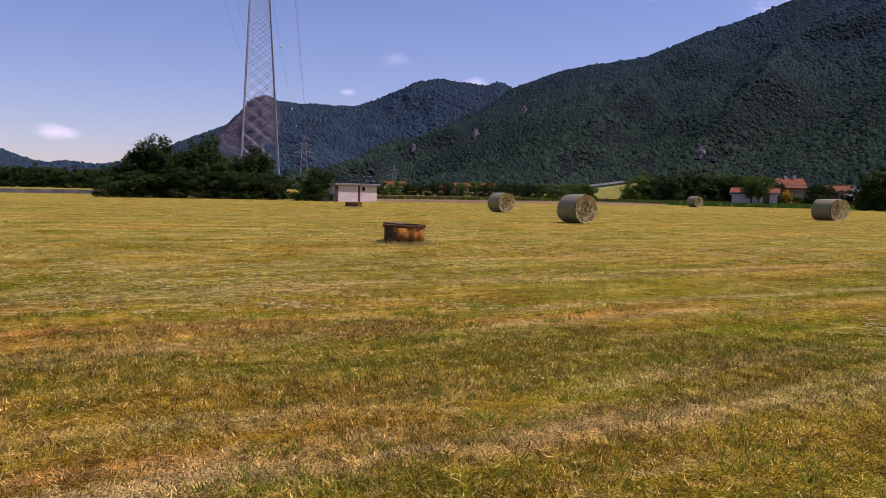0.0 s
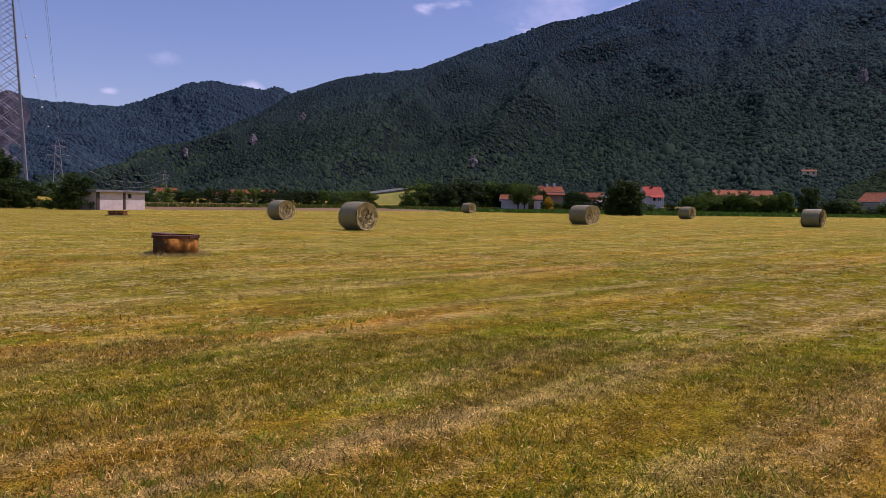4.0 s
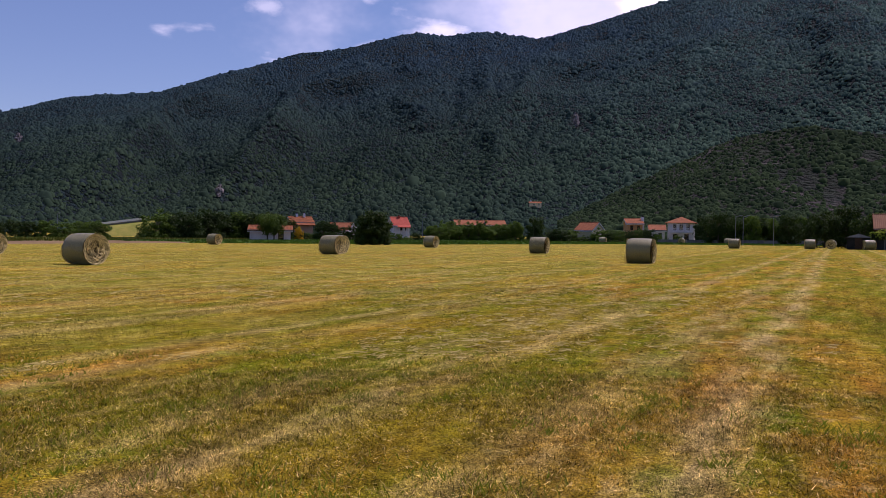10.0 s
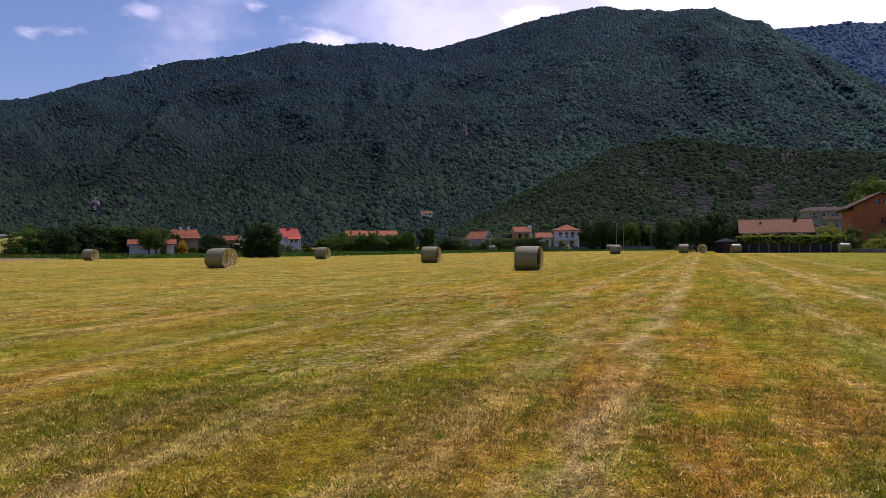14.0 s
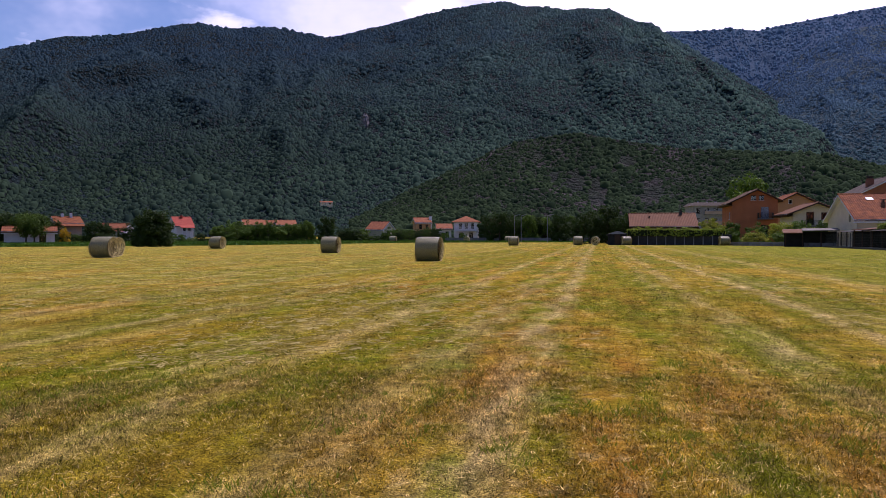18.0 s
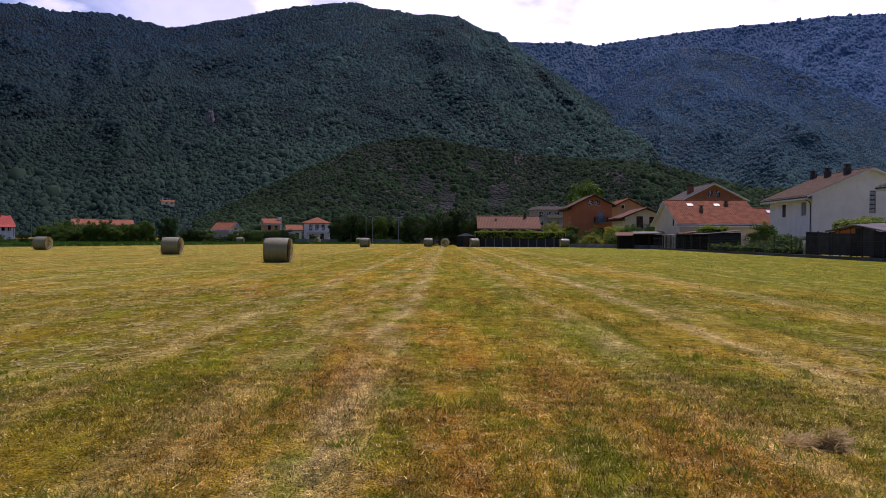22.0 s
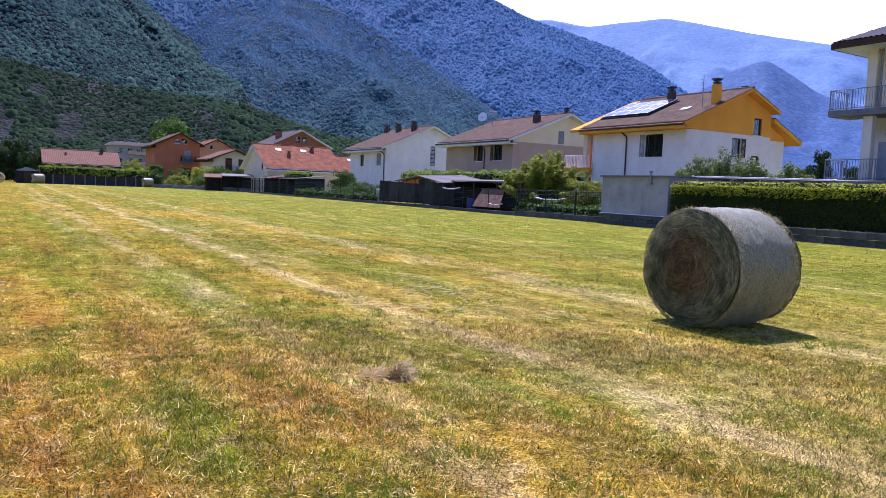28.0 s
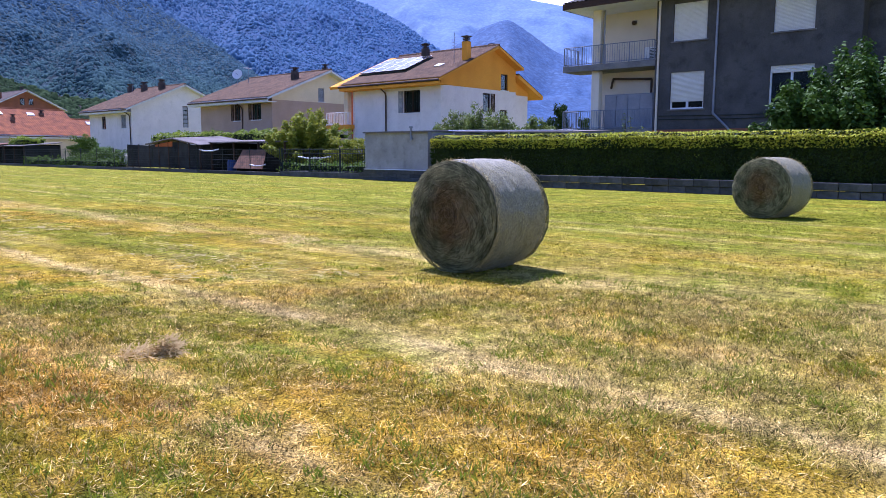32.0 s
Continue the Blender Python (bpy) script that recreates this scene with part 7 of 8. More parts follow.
def far_left():
    ob = thing("field_wall", "low grey wall along the road", "wall", (-113, -40, 0))
    first = part("panel", MB().box(0, 0.25, 0, 2.94, 0, 0.55), CONCRETE, ob)
    for k in range(1, 17):
        again(first, (0.04 * (k % 2), 3.0 * k, 0))
    ob = thing("road_ramp", "pale concrete road ramp on a grassy bank", "road ramp", (*polar(51.1, 300), 0), 51)
    d = MB()
    d.hexa([(-9, -3, 3.7), (9, -3, 6.2), (9, 3, 6.2), (-9, 3, 3.7)], [(-9, -3, 4.1), (9, -3, 6.7), (9, 3, 6.7), (-9, 3, 4.1)])
    part("deck", d, CONCRETE, ob)
    part("guard_rail", MB().hexa([(-9, -3.1, 4.12), (9, -3.1, 6.72), (9, -3.0, 6.72), (-9, -3.0, 4.12)], [(-9, -3.1, 4.9), (9, -3.1, 7.5), (9, -3.0, 7.5), (-9, -3.0, 4.9)]), ALU, ob)
    bank = surface("dry bank grass", (0.3, 0.27, 0.06), (0.2, 0.22, 0.04), 0.3, 4, 0.95, 0.5, world=True)
    part("bank", MB().hexa([(-12, -9, 0), (12, -9, 0), (12, 3, 0), (-12, 3, 0)], [(-9, -2.9, 3.6), (9, -2.9, 6.1), (9, 2.9, 6.1), (-9, 2.9, 3.6)]), bank, ob)


far_left()


# ---- the village across the crop ----
def village():
    def slope_house(az, d, long, deep, eave, ridge, wall, roof, label, turn=0, **kw):
        x, y = polar(az, d)
        sl = (ridge - eave) / (deep / 2)
        return gable_house(label, (x, y), 90 + az + turn, deep, long, deep / 2, ridge, sl, wall, roof, kw.get("holes"), None, (0.4, 0.4, 0.4), kw.get("eaves", PALE), frames=kw.get("frames"))
    h = slope_house(39.68, 135, 7.1, 6, 2.1, 2.8, WHITE, TILE_RED, "low white building with a flat red roof", holes={"w": [(1.2, 2.2, 0.2, 2.0)]})
    # Brown plaster stands for this house's wall being in shade.
    h = slope_house(38.0, 178, 5.0, 7, 4.2, 5.5, BROWN, TILE_RED, "two-level pink house with red roofs", 12)
    part("lower_roof", MB().slab([(-2.0, -0.2, 3.5), (0, -0.2, 4.15), (0, 6.6, 4.15), (-2.0, 6.6, 3.5)][::-1], -0.2), TILE_RED, h)
    chimney(h, 3.2, 1.5, 5.2, 6.6, PALE, 0.5)
    chimney(h, 3.4, 3.2, 5.2, 6.5, PALE, 0.5)
    slope_house(35.4, 165, 5.5, 5, 2.4, 3.9, WHITE, TILE_ORANGE, "small white house with a red roof", -25)
    h = slope_house(30.65, 205, 4.4, 5.4, 4.2, 6.3, WHITE, TILE_BRIGHT, "white house with a bright red roof and veranda", 20, holes={"w": [(0.5, 1.2, 2.6, 3.6), (1.9, 2.6, 2.6, 3.6)]})
    for k in range(4):
        part("veranda_post", MB().box(-1.1, -0.95, 0.1 + 1.0 * k, 0.22 + 1.0 * k, 0, 3.55), WHITEPAINT, h)
    part("veranda_roof", MB().slab([(-1.5, 0, 3.5), (0, 0, 4.2), (0, 3.6, 4.2), (-1.5, 3.6, 3.5)][::-1], -0.12), TILE_BRIGHT, h)
    chimney(h, 2.4, 2.2, 5.6, 7.0, TILE_BRIGHT, 0.5)
    slope_house(16.6, 174, 4.6, 4.6, 3.1, 4.7, CREAM, TILE_ORANGE, "cream house with a wide orange-red roof", -35, holes={"s": [(1.6, 2.5, 1.4, 2.6)]})
    for az, d in ((25.6, 205), (24.2, 212), (23.2, 208)):
        slope_house(az, d, 5, 7, 4.4, 5.7, BROWN, TILE_ORANGE, "red-roofed house behind the orchard", 8)
    h = slope_house(12.9, 185, 3.6, 6, 4.8, 5.9, SAND, TILE_ORANGE, "ochre house with a red roof and white chimney", 10, holes={"w": [(0.6, 1.3, 3, 4.2), (2.2, 2.9, 3, 4.2)]})
    chimney(h, 2.0, -0.3, 3.0, 6.6, WHITEPAINT, 0.7)
    slope_house(11.3, 176, 3.2, 5, 3.2, 4.2, WHITE, TILE_ORANGE, "low white building with a red roof", 5, holes={"w": [(0.6, 1.4, 1.0, 2.4)]})
    x, y = polar(11.1, 184)
    h = gable_house("white two-storey house with an orange roof and balcony", (x, y), 8, 6.0, 7, 3.0, 4.9, 0.03, WHITE, TILE_ORANGE, {"s": [(1.2, 2.0, 3.1, 4.5), (2.7, 3.5, 3.1, 4.5), (4.2, 5.0, 3.1, 4.5), (1.2, 2.2, 0.5, 2.2), (3.8, 4.8, 0.5, 2.2)], "w": [(2, 3, 3, 4.4)]}, None, (0.1, 0.1, 0.1), PALE, slope_e=0.03)
    part("hip_roof", MB().add([(-0.6, -0.6, 4.9), (6.6, -0.6, 4.9), (6.6, 7.6, 4.9), (-0.6, 7.6, 4.9), (3.0, 2.6, 6.4), (3.0, 4.4, 6.4), (-0.6, -0.6, 4.75), (6.6, -0.6, 4.75), (6.6, 7.6, 4.75), (-0.6, 7.6, 4.75)], [(0, 1, 4), (1, 2, 5, 4), (2, 3, 5), (3, 0, 4, 5), (9, 8, 7, 6), (0, 6, 7, 1), (1, 7, 8, 2), (2, 8, 9, 3), (3, 9, 6, 0)]), TILE_ORANGE, h)
    part("balcony", MB().box(0.6, 5.6, -1.2, 0, 2.55, 2.75), PALE, h)
    railing(h, [(0.65, -1.15), (5.55, -1.15)], 2.75, 3.6, 0.25, WHITEPAINT, 0.025)
    slope_house(6.9, 190, 5, 6, 4.2, 5.6, SAND, TILE_PINK, "low pink-roofed house behind trees")
    for az, d in ((62.9, 185), (61.6, 300), (60.0, 310), (67.0, 330)):
        slope_house(az, d, 5.0 * d / 185, 5, 2.0 * d / 185, 2.9 * d / 185, CREAM, TILE_RED, "small red-roofed house beyond the tree row")
    # on the slope
    d, z = on_slope(20.44, 2.3)
    x, y = polar(20.44, d - 4)
    v = gable_house("red-roofed villa on the mountain's wooded slope", (x, y, z - 7), 90 + 20.4 + 8, 12, 21, 6, 15.5, 0.4, CREAM, TILE_ORANGE, {"w": [(3, 6, 9.0, 11.7), (11, 14, 9.0, 11.7)]}, None, (0.6, 0.6, 0.6), PALE)
    chimney(v, 5, 18, 13, 19, PALE, 1.6)
    # flats
    ob = thing("apartment_block", "grey block of flats with long balconies", "block of flats", (25.8, 217.5, 0), 8)
    mp = mapper("y", 0, 1)
    holes = []
    for fl in range(3):
        for k in range(4):
            holes.append((0.8 + 2.45 * k, 2.0 + 2.45 * k, 2.0 + 2.8 * fl, 3.5 + 2.8 * fl))
    part("wall", wall_panel(MB(), mp, [(0, 9.8), (10.2, 9.8)], 0, holes), BLOCK, ob)
    part("wall", MB().box(0, 0.3, 0.3, 9, 0, 9.8), BLOCK, ob)
    part("wall", MB().box(9.9, 10.2, 0.3, 9, 0, 9.8), BLOCK, ob)
    part("wall", MB().box(0.3, 9.9, 8.7, 9, 0, 9.8), BLOCK, ob)
    for h in holes:
        window(ob, mp, *h)
    for fl in range(3):
        b = part("balcony", MB().box(3.0, 10.2, -1.1, 0, 1.7 + 2.8 * fl, 1.85 + 2.8 * fl), CONCRETE, ob)
        part("parapet", MB().box(3.0, 10.2, -1.1, -1.0, 1.855 + 2.8 * fl, 2.7 + 2.8 * fl), BROWN, b)
    part("roof", MB().hexa([(-0.6, -0.9, 9.8), (10.8, -0.9, 9.8), (10.8, 9.6, 9.8), (-0.6, 9.6, 9.8)], [(0.6, 0.6, 10.8), (9.6, 0.6, 10.8), (9.6, 8.4, 10.8), (0.6, 8.4, 10.8)]), TILE_GREY, ob)
    for k in range(3):
        chimney(ob, 2.5 + 2.4 * k, 4, 10.5, 11.4, PALE, 0.5)
    # lamp posts and boundary wall
    for az, d in ((6.4, 150), (5.9, 150), (3.9, 148), (29.6, 175), (55.6, 190)):
        x, y = polar(az, d)
        p = thing("lamp_post", "slim grey lamp post at the roadside", "lamp post", (x, y, 0), group="lamp posts")
        part("pole", MB().tube((0, 0, 0), (0, 0, 5.4), 0.06, 0.04, 8), METAL_GREY, p)
        part("arm", MB().tube((0, 0, 5.4), (0.8, 0, 5.6), 0.05, 0.04, 6).box(0.6, 1.2, -0.12, 0.12, 5.55, 5.65), METAL_GREY, p)
    w = thing("boundary_wall", "low dark wall along the end of the meadow", "wall", (-34, 163, 0), -4)
    first = part("panel", MB().box(0, 3.0, 0, 0.25, 0, 0.95), CONCRETE, w)
    for k in range(1, 12):
        again(first, (3.06 * k, 0.03 * (k % 2), 0))


# a scar of bare rock high on the slope
def rock_face(az, d, z0, w, h, seed):
    rng = np.random.default_rng(seed)
    u, v = np.meshgrid(np.linspace(-0.5, 0.5, 16), np.linspace(0, 1, 26))
    wide = w * (0.35 + 0.65 * np.sin(np.clip(v, 0.04, 0.96) * math.pi)) * (1 + 0.5 * fbm(v * 5, v * 0, seed, 3))
    px = u * wide + 0.25 * w * fbm(v * 3, v * 0 + 4, seed + 2, 2)
    pz = z0 + v * h
    py = v * h * 0.55 - 4 * (1 - (2 * u) ** 2) - 5 * fbm(u * 7, v * 9, seed, 4)
    px0, py0 = polar(az, d)
    ca, sa = math.cos(radians(az)), math.sin(radians(az))
    verts = np.stack([px0 + px * ca - py * sa, py0 + px * sa + py * ca, pz], -1).reshape(-1, 3)
    i = np.arange(u.size).reshape(u.shape)
    f = np.stack([i[:-1, :-1], i[:-1, 1:], i[1:, 1:], i[1:, :-1]], -1).reshape(-1, 4)
    tagged(new("rock_face", array_mesh("rock_face", verts, f, CLIFF)), "pale rock scar breaking through the mountain forest", "rock", group="rock faces on the mountain")


CLIFF = surface("grey cliff rock", (0.2, 0.185, 0.18), (0.1, 0.095, 0.095), 0.12, 0.8, 0.95, 0.8, 1.0, world=True)
for az, el, w, h, seed in ((17.9, 8.2, 13, 36, 3), (66.4, 2.9, 17, 24, 5), (61.6, 4.0, 20, 30, 6), (57.9, 6.0, 15, 20, 8), (44.9, 2.7, 12, 22, 9)):
    d, z = on_slope(az, el)
    rock_face(az, d - 5, z, w, h, seed)
TILE_BRIGHT = surface("bright red roof", (0.42, 0.08, 0.045), (0.34, 0.062, 0.038), 1.5, 14, 0.75, 0.3)
village()


# ---- walls and sheds at the meadow's end ----
def end_walls():
    w = thing("vine_wall", "grey concrete panel wall under a vine", "wall", (4.4, 112.2, 0), -5.5)
    # Concrete panels coloured near black to stand for their shaded side.
    first = part("panel", MB().box(0, 1.22, 0, 0.1, 0, 1.55), GREYDARK, w, bevel=0.01)
    post = part("wall_post", MB().box(-0.07, 0.07, -0.05, 0.15, 0, 1.65), CONCRETE, w)
    for k in range(1, 11):
        again(first, (1.28 * k, 0, 0))
        again(post, (1.28 * k - 0.03, 0, 0))
    leafy_band("vine", "vine trained along the top of the concrete wall", [(4.0, 10.6, 111.5, 112.3, 1.35, 2.35), (10.2, 17.6, 110.9, 111.9, 1.3, 2.3)], LEAF_VINE, 60, 0.13, 9, "vine", 0.3)
    h = thing("garden_hut", "small dark garden hut at the end of the wall", "hut", (1.3, 110.6, 0))
    part("wall", MB().box(0, 2.6, 0, 2.2, 0, 1.6), MESHDARK, h)
    part("roof", MB().add([(-0.15, -0.15, 1.6), (2.75, -0.15, 1.6), (2.75, 2.35, 1.6), (-0.15, 2.35, 1.6), (1.3, -0.15, 2.1), (1.3, 2.35, 2.1)], [(0, 4, 5, 3), (4, 1, 2, 5), (0, 1, 4), (3, 5, 2), (0, 3, 2, 1)]), METAL_GREY, h)
    part("door", MB().box(0.9, 1.7, -0.03, 0, 0.05, 1.5), DARKWOOD, h)
    w = thing("low_wall", "low pale concrete wall beside the gardens", "wall", (17.8, 110.4, 0), -56)
    first = part("panel", MB().box(0, 1.9, 0, 0.2, 0, 0.5), CONCRETE, w, bevel=0.01)
    for k in range(1, 9):
        again(first, (1.95 * k, 0, 0))
    g = thing("carport", "open shed with a pale tin roof in the garden", "shed", (22.2, 97.2, 0), -12)
    part("roof", MB().slab([(2.0, -0.4, 2.0), (6.0, -0.4, 2.05), (6.0, 3.4, 2.35), (2.0, 3.4, 2.3)][::-1], -0.08), CORRUGATED, g)
    part("side_roof", MB().slab([(-0.2, -0.3, 1.75), (2.0, -0.3, 1.75), (2.0, 3, 2.2), (-0.2, 3, 2.2)][::-1], -0.1), TILE_PINK, g)
    for x in (0.1, 2.0, 4.0, 5.8):
        part("post", MB().box(x - 0.06, x + 0.06, -0.1, 0.02, 0, 1.76), DARKWOOD, g)
    part("back", MB().box(0, 5.9, 3.0, 3.1, 0, 1.9), MESHDARK, g)
    s = thing("garden_shed", "dark lean-to sheds with tin roofs behind the fence", "shed", (27.4, 78, 0))
    for k, (y0, y1, z) in enumerate(((0, 5.5, 2.0), (5.7, 11, 2.15), (11.2, 15.5, 1.95))):
        part("roof", MB().slab([(-0.2, y0, z - 0.1), (3.6, y0, z + 0.25), (3.6, y1, z + 0.25), (-0.2, y1, z - 0.1)], 0.07), (CORRUGATED, TILE_PINK, CORRUGATED)[k], s)
        part("back", MB().box(3.3, 3.4, y0, y1, 0, z), MESHDARK, s)
        part("shade_cloth", MB().box(0.04, 3.3, y0 + 0.02, y0 + 0.05, 0.05, z - 0.13), MESHDARK, s, "dark shade cloth")
        for yy in (y0 + 0.1, (y0 + y1) / 2, y1 - 0.1):
            part("post", MB().box(0, 0.1, yy - 0.05, yy + 0.05, 0, z - 0.12), DARKWOOD, s)
    leafy_band("climber", "green climber sprawling over the garden shed", [(28.0, 30.2, 80, 83.5, 2.05, 2.6)], LEAF_VINE, 90, 0.11, 12, "climber", 0.25)


end_walls()


# ---- along the right-hand fence ----
# Darker copy of concrete: shade on these faces put into the colour.
KERBSTONE = surface("concrete darkened for shade", (0.1, 0.1, 0.092), (0.05, 0.052, 0.048), 1.4, 22, 0.95, 0.7, 0.03, dirt=(0.045, 0.05, 0.04), rnd=0.25)


def right_edge():
    # concrete base of the hedge, block by block
    b = thing("retaining_wall", "low concrete block wall under the hedge", "wall", (24.72, -14, 0))
    wr = random.Random(6)
    low = part("block", MB().box(0, 0.32, 0, 0.585, 0, 0.235), KERBSTONE, b, bevel=0.014)
    cope = part("coping_block", MB().box(-0.03, 0.32, 0, 0.885, 0.247, 0.49), KERBSTONE, b, bevel=0.016)
    for k in range(1, 62):
        again(low, (wr.uniform(-0.012, 0.012), 0.6 * k, wr.uniform(-0.01, 0.0)), wr.uniform(-0.6, 0.6))
    for k in range(1, 41):
        again(cope, (wr.uniform(-0.012, 0.012), 0.9 * k, wr.uniform(-0.008, 0.008)), wr.uniform(-0.5, 0.5))
    # plastered wall of the garden store
    s = thing("garden_store", "grey plastered garden store with a ribbed roof edge", "shed", (25.3, 23.2, 0))
    part("wall", MB().box(0.06, 0.3, 0, 4.25, 0.53, 2.3), BLOCK, s, bevel=0.01)
    part("wall", MB().box(0.3, 4.2, 4.0, 4.25, 0.53, 2.3), BLOCK, s)
    part("wall", MB().box(0.3, 4.2, 0, 0.25, 0.53, 2.3), BLOCK, s)
    first = None
    for row in range(3):
        for k in range(5):
            y0 = -0.05 + 0.88 * k + 0.3 * (row % 2)
            mb_loc = (-0.02 + 0.004 * ((k + row) % 3), y0, 0.172 * row)
            if first is None:
                first = part("base_block", MB().box(0, 0.36, 0, 0.865, 0, 0.166), KERBSTONE, s, bevel=0.01)
                first.location = mb_loc
            else:
                again(first, mb_loc)
    part("ledge", MB().box(-0.06, 0.1, 0, 4.25, 0.528, 0.56), PALE, s, "pale metal ledge")
    rf = part("roof", MB().slab([(-0.08, -0.03, 2.34), (4.4, -0.03, 2.5), (4.4, 4.3, 2.5), (-0.08, 4.3, 2.34)], 0.04), CORRUGATED, s, "corrugated roof sheet")
    rib = part("roof_rib", MB().tube((-0.1, 0, 2.33), (4.4, 0, 2.5), 0.045, 0.045, 6), CORRUGATED, rf)
    rib.location = (0, 0.06, 0)
    for k in range(1, 26):
        again(rib, (0, 0.06 + 0.1654 * k, 0))
    part("flue", MB().tube((0.2, 1.0, 2.0), (-0.04, 1.0, 2.0), 0.07).tube((-0.04, 1.0, 2.0), (-0.04, 1.0, 2.5), 0.05).tube((-0.04, 1.0, 2.5), (-0.04, 1.0, 2.58), 0.09), ZINC, s)
    # frame of an awning behind the hedge
    a = thing("pergola", "flat shade roof on thin pale poles behind the hedge", "pergola", (26.8, 16.4, 0))
    part("roof", MB().slab([(0, 0, 2.26), (3.5, 0, 2.4), (3.5, 6.6, 2.5), (0, 6.6, 2.36)], 0.05), CORRUGATED, a)
    part("rail", MB().tube((-0.1, -0.1, 2.3), (-0.1, 6.7, 2.4), 0.02), ALU, a)
    for y in (0.1, 3.3, 6.5):
        part("pole", MB().tube((0.05, y, 0), (0.05, y, 2.3), 0.04), ALU, a)
    # iron fence
    f = thing("iron_fence", "dark iron picket fence on a low kerb", "fence", (25.9, 27.5, 0))
    part("kerb", MB().box(-0.1, 0.15, 0, 7.6, 0, 0.3), KERBSTONE, f, bevel=0.01)
    part("rail", MB().tube((0, 0.05, 0.35), (0, 7.5, 0.35), 0.018).tube((0, 0.05, 1.3), (0, 7.5, 1.3), 0.018).tube((0, 0.05, 1.52), (0, 7.5, 1.52), 0.018), METAL_DARK, f)
    first = None
    for k in range(58):
        y = 0.08 + 0.13 * k
        if first is None:
            first = part("picket", MB().tube((0, 0, 0.2), (0, 0, 1.5), 0.011, 0.011, 5), METAL_DARK, f)
            first.location = (0, y, 0)
        else:
            again(first, (0, y, 0))
    first = None
    for k in range(4):
        if first is None:
            first = part("fence_post", MB().box(-0.03, 0.03, -0.03, 0.03, 0.2, 1.6), METAL_DARK, f)
        else:
            again(first, (0, 2.5 * k, 0))
    # wire fence with a kerb all the way to the far gardens
    f = thing("wire_fence", "dark wire fence on a concrete kerb along the gardens", "fence", (25.9, 35.2, 0))
    k0 = part("kerb", MB().box(-0.1, 0.15, 0, 2.95, 0, 0.2), KERBSTONE, f, bevel=0.01)
    p0 = part("fence_post", MB().tube((0, 0, 0.2), (0, 0, 1.65), 0.028, 0.028, 6), METAL_DARK, f)
    mb = MB()
    for k in range(8):
        mb.tube((0, 0, 0.4 + 0.16 * k), (0, 2.95, 0.4 + 0.16 * k), 0.006, 0.006, 4)
    for k in range(15):
        mb.tube((0, 0.2 * k, 0.35), (0, 0.2 * k, 1.55), 0.005, 0.005, 4)
    w0 = part("wire_panel", mb, METAL_DARK, f)
    for k in range(1, 20):
        again(k0, (0.02 * k, 3.0 * k, 0))
        again(p0, (0.02 * k, 3.0 * k, 0))
        again(w0, (0.02 * k, 3.0 * k, 0))
    # sheds behind the wire
    s = thing("aviary_shed", "dark patched shed with a tin roof and an orange gable board", "shed", (26.4, 44.6, 0))
    ORANGE_BOARD = surface("orange board", (0.42, 0.12, 0.035), (0.34, 0.09, 0.03), 2, 30, 0.85, 0.3)
    xs = [0.0, 1.35, 2.7, 4.05, 5.4, 6.75, 8.4, 10.2]
    line = lambda y: float(np.interp(y, [0, 3.3, 6.75, 10.2], [1.75, 2.2, 1.85, 1.95]))
    for i, (a, b) in enumerate(zip(xs, xs[1:])):
        part("panel", MB().hexa([(0, a + 0.04, 0.25), (0.05, a + 0.04, 0.25), (0.05, b - 0.04, 0.25), (0, b - 0.04, 0.25)], [(0, a + 0.04, line(a) - 0.06), (0.05, a + 0.04, line(a) - 0.06), (0.05, b - 0.04, line(b) - 0.06), (0, b - 0.04, line(b) - 0.06)]), (MESHDARK, GREYDARK, MESHDARK, GREYDARK, GREYDARK, GREYDARK, MESHDARK)[i], s)
        part("post", MB().box(-0.03, 0.07, a - 0.04, a + 0.04, 0, line(a)), DARKWOOD, s)
    part("gable_board", MB().hexa([(-0.02, 3.5, 1.72), (0, 3.5, 1.72), (0, 5.9, 1.72), (-0.02, 5.9, 1.72)], [(-0.02, 3.5, 2.08), (0, 3.5, 2.08), (0, 5.9, 1.84), (-0.02, 5.9, 1.84)]), ORANGE_BOARD, s)
    def ribbed(q, n, mat, parent, name="roof"):
        a, b, c, d = (Vector(p) for p in q)
        o = part(name, MB().slab(q, 0.03), mat, parent)
        sheet("corrugated_sheet", tile_slope(a, d, c, b, (d - a).length / n, 2.0, 0.05, 0.0), mat, o)
    ribbed([(-0.25, -0.2, 1.82), (5, -0.2, 2.05), (5, 3.3, 2.5), (-0.25, 3.3, 2.27)], 18, CORRUGATED, s)
    ribbed([(-0.25, 3.3, 2.27), (5, 3.3, 2.5), (5, 6.9, 2.1), (-0.25, 6.9, 1.88)], 18, CORRUGATED, s)
    part("back", MB().box(4.7, 4.8, 0, 10.2, 0, 1.9), MESHDARK, s)
    s = thing("lean_to", "open lean-to with a long weathered tin roof", "shed", (26.8, 36.2, 0))
    ribbed([(0.2, 0, 1.98), (4.6, 0, 2.2), (4.6, 8.3, 2.2), (0.2, 8.3, 1.98)], 42, CORRUGATED, s)
    for y in (0.15, 2.8, 5.5, 8.1):
        part("post", MB().box(0.25, 0.35, y - 0.05, y + 0.05, 0, 1.96), DARKWOOD, s)
    part("back", MB().box(4.3, 4.4, 0, 8.3, 0, 2.0), MESHDARK, s)
    part("side", MB().box(0.3, 4.3, 8.2, 8.28, 0, 1.95), MESHDARK, s)
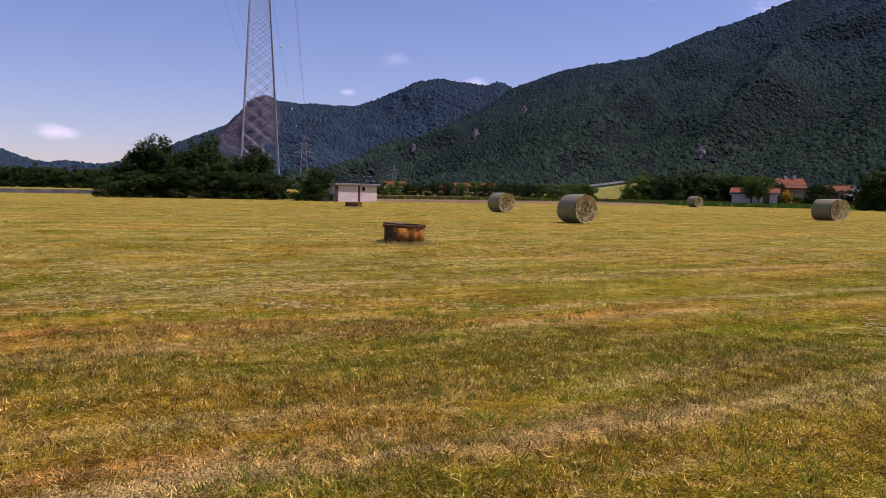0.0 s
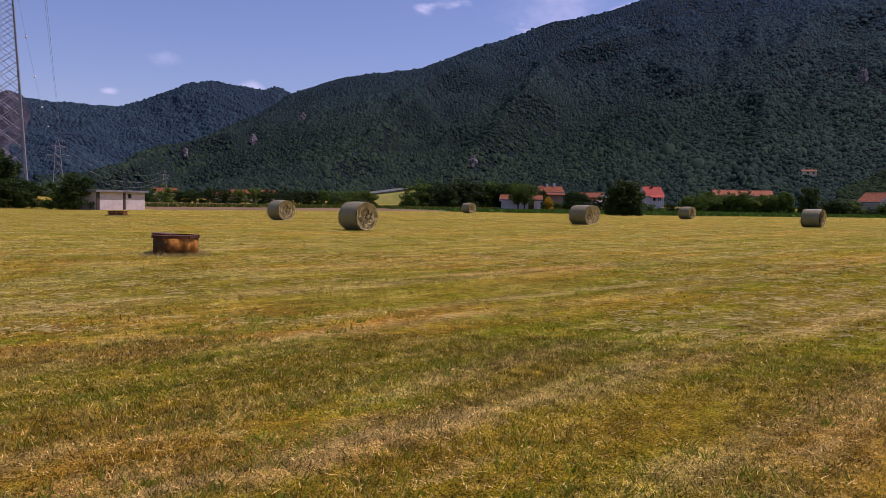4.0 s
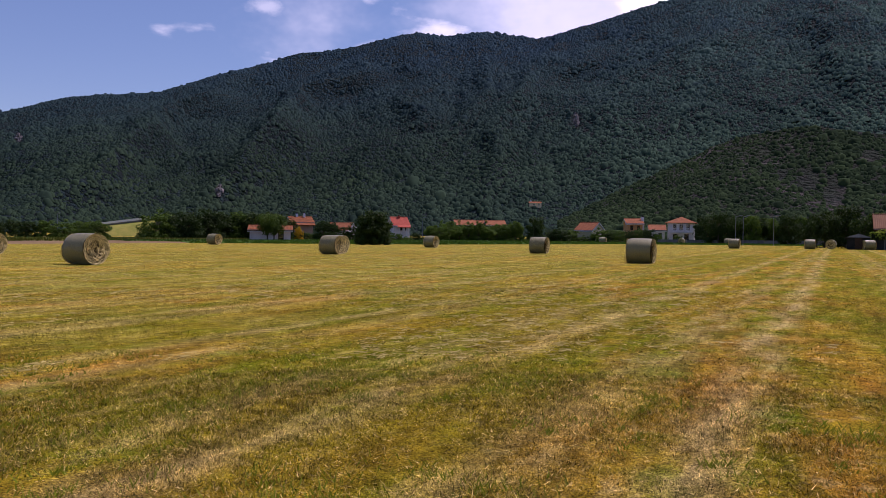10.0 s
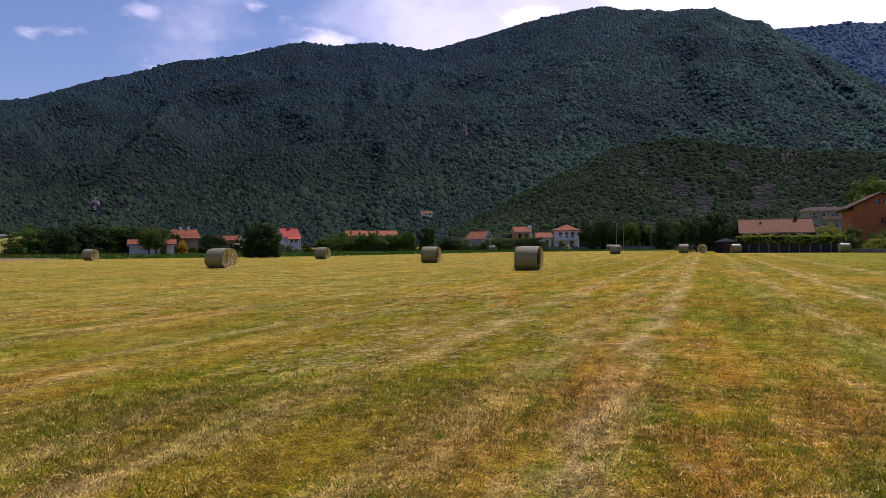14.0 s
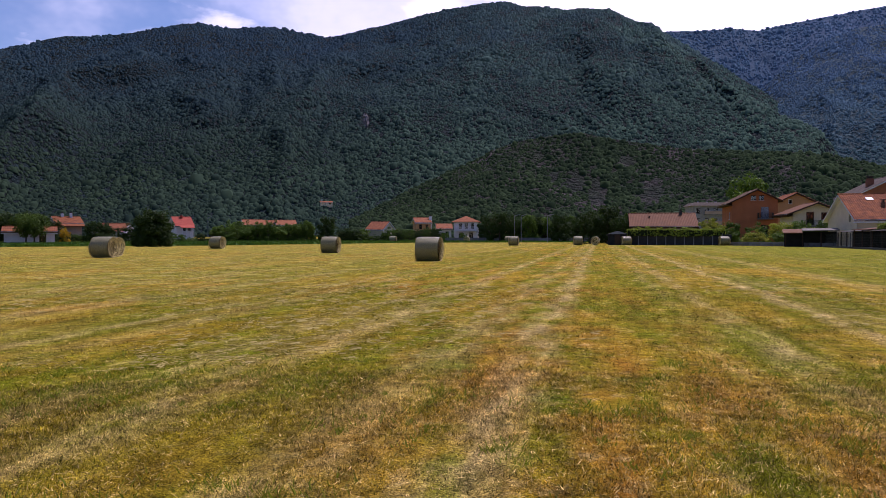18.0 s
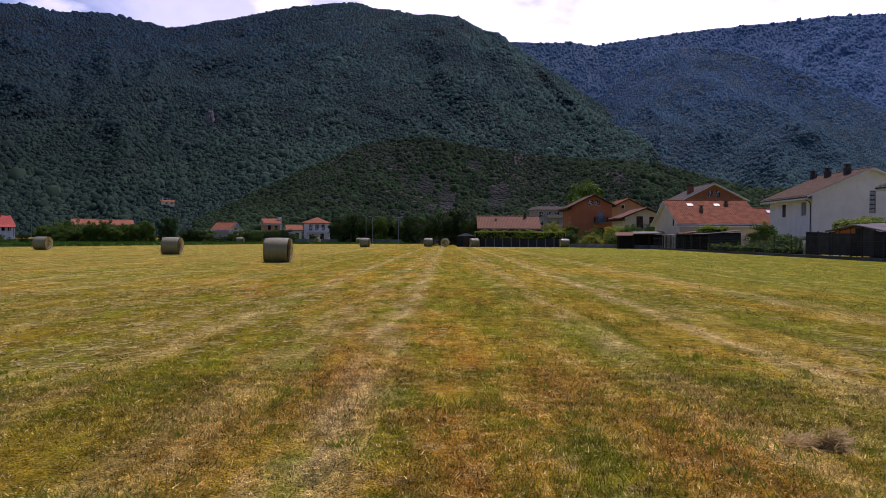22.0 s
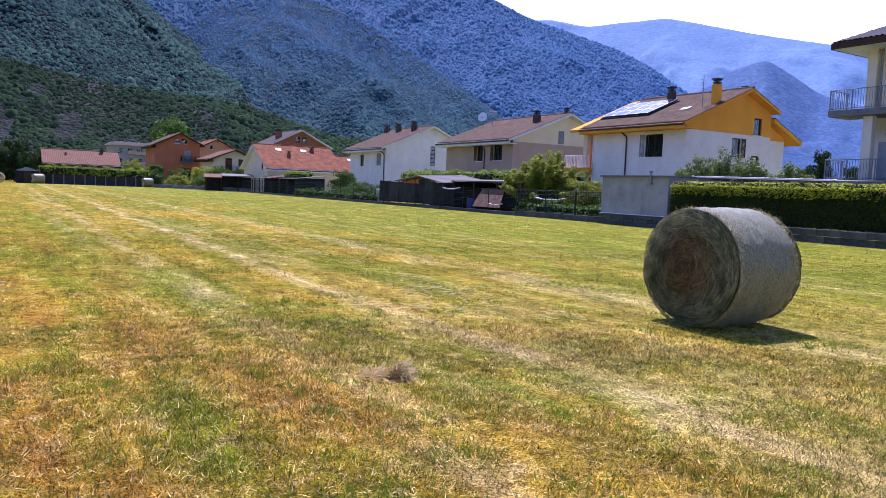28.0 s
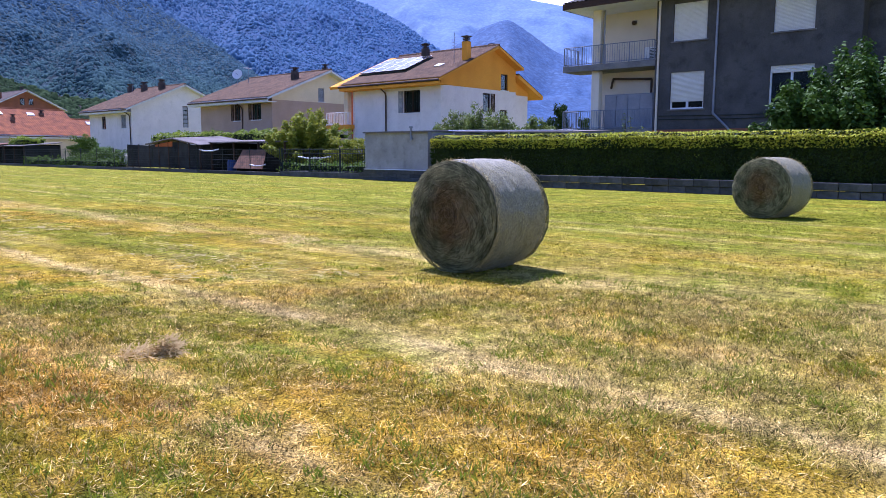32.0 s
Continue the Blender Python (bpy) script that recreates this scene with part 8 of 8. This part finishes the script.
    t = thing("tin_sheet", "rusty ribbed sheet leaning in front of the lean-to", "sheet", (26.35, 37.6, 0.3))
    ribbed([(0, 0, 0.05), (0.7, 0.5, 1.2), (0.7, 3.0, 1.2), (0, 3.1, 0.05)], 14, RUST, t, "sheet")
    b = thing("barrel", "blue plastic barrel by the lean-to", "barrel", (26.6, 41.2, 0))
    BLUE = surface("blue plastic", (0.02, 0.04, 0.13), (0.025, 0.05, 0.16), 3, 30, 0.5, 0.1)
    part("body", MB().tube((0, 0, 0), (0, 0, 0.2), 0.26, 0.29, 16).tube((0, 0, 0.2), (0, 0, 0.65), 0.29, 0.29, 16).tube((0, 0, 0.65), (0, 0, 0.86), 0.29, 0.25, 16), BLUE, b)
    part("hoop", MB().tube((0, 0, 0.2), (0, 0, 0.23), 0.3, 0.3, 16).tube((0, 0, 0.62), (0, 0, 0.65), 0.3, 0.3, 16), BLUE, b)
    for y, ln, z in ((42.2, 2.3, 1.45), (37.2, 1.6, 0.55), (31.2, 2.8, 1.05)):
        p = thing("pipe", "pale pipe lying across the fence", "pipe", (26.3, y, z), group="pale pipes")
        part("pipe_tube", MB().path([(0, 0, 0.08), (0, ln * 0.3, -0.02), (0, ln * 0.7, -0.03), (0, ln, 0.06)], 0.04, 8), ALU, p)
    tk = thing("water_tank", "caged white water tank beside the shed", "water tank", (27.2, 55.8, 0))
    part("body", MB().box(0.05, 1.05, 0.05, 1.15, 0.15, 1.15), CREAM, tk, "yellowed plastic tank", bevel=0.06)
    cg = MB()
    for k in range(7):
        cg.tube((0, 0.2 * k, 0.1), (0, 0.2 * k, 1.25), 0.014, 0.014, 5).tube((0.2 * k * 0.92, 0, 0.1), (0.2 * k * 0.92, 0, 1.25), 0.014, 0.014, 5)
        cg.tube((0, 0, 0.1 + 0.19 * k), (0, 1.2, 0.1 + 0.19 * k), 0.014, 0.014, 5)
    part("cage", cg, ALU, tk)
    part("pallet", MB().box(0, 1.1, 0, 1.2, 0, 0.12), DARKWOOD, tk)
    leafy_band("climber", "green climber over the shed roofs", [(30.2, 31.6, 42, 50, 2.15, 2.75), (30.5, 32.0, 50, 59, 2.1, 2.7), (30.5, 31.6, 35.5, 41, 2.25, 2.6)], LEAF_VINE, 90, 0.1, 15, "climber", 0.3)
    leafy_band("garden_weeds", "green weeds and vegetables behind the fence", [(26.2, 27.6, 28.2, 35.6, 0.0, 0.75)], LEAF_GREEN, 70, 0.09, 16, "weeds", 0.3)
    leafy_band("garden_weeds", "low green weeds along the wire fence", [(26.2, 27.0, 56, 75, 0.0, 0.7)], LEAF_GREEN, 60, 0.1, 17, "weeds", 0.3)


right_edge()


# ---- small things on the meadow ----
TUFT = leafage("raked dry hay", (0.36, 0.25, 0.09), (0.64, 0.48, 0.2), through_light=0.35)


def hay_clump(x, y, r, h, count, seed, label):
    rng = np.random.default_rng(seed)
    vs, fs = [], []
    for k in range(count):
        a, d = rng.uniform(0, math.tau), r * math.sqrt(rng.uniform())
        z = h * (1 - (d / r) ** 2) * rng.uniform(0.2, 1.0)
        t, ln, w = rng.uniform(0, math.tau), rng.uniform(0.03, 0.11), rng.uniform(0.0015, 0.004)
        p = np.array([math.cos(a) * d, math.sin(a) * d, z + 0.01])
        e = p + np.array([math.cos(t) * ln, math.sin(t) * ln, rng.uniform(-0.03, 0.05)])
        e[2] = max(e[2], 0.005)
        s = np.array([-math.sin(t) * w, math.cos(t) * w, 0.002])
        n = len(vs)
        vs += [p - s, p + s, e + s, e - s]
        fs.append((n, n + 1, n + 2, n + 3))
    ob = thing("hay_tuft", label, "hay", (x, y, 0), group="loose hay on the meadow")
    o = new("loose_hay", array_mesh("loose_hay", np.array(vs), np.array(fs), TUFT))
    o.parent = ob
    tagged(o, kind="stuff")


hay_clump(2.42, 4.62, 0.075, 0.12, 320, 3, "small brown heap of raked-up hay")
hay_clump(2.27, 4.70, 0.15, 0.04, 200, 4, "thin scatter of pale hay stems")
hay_clump(6.9, 9.2, 0.5, 0.02, 200, 5, "grey patch of old hay")
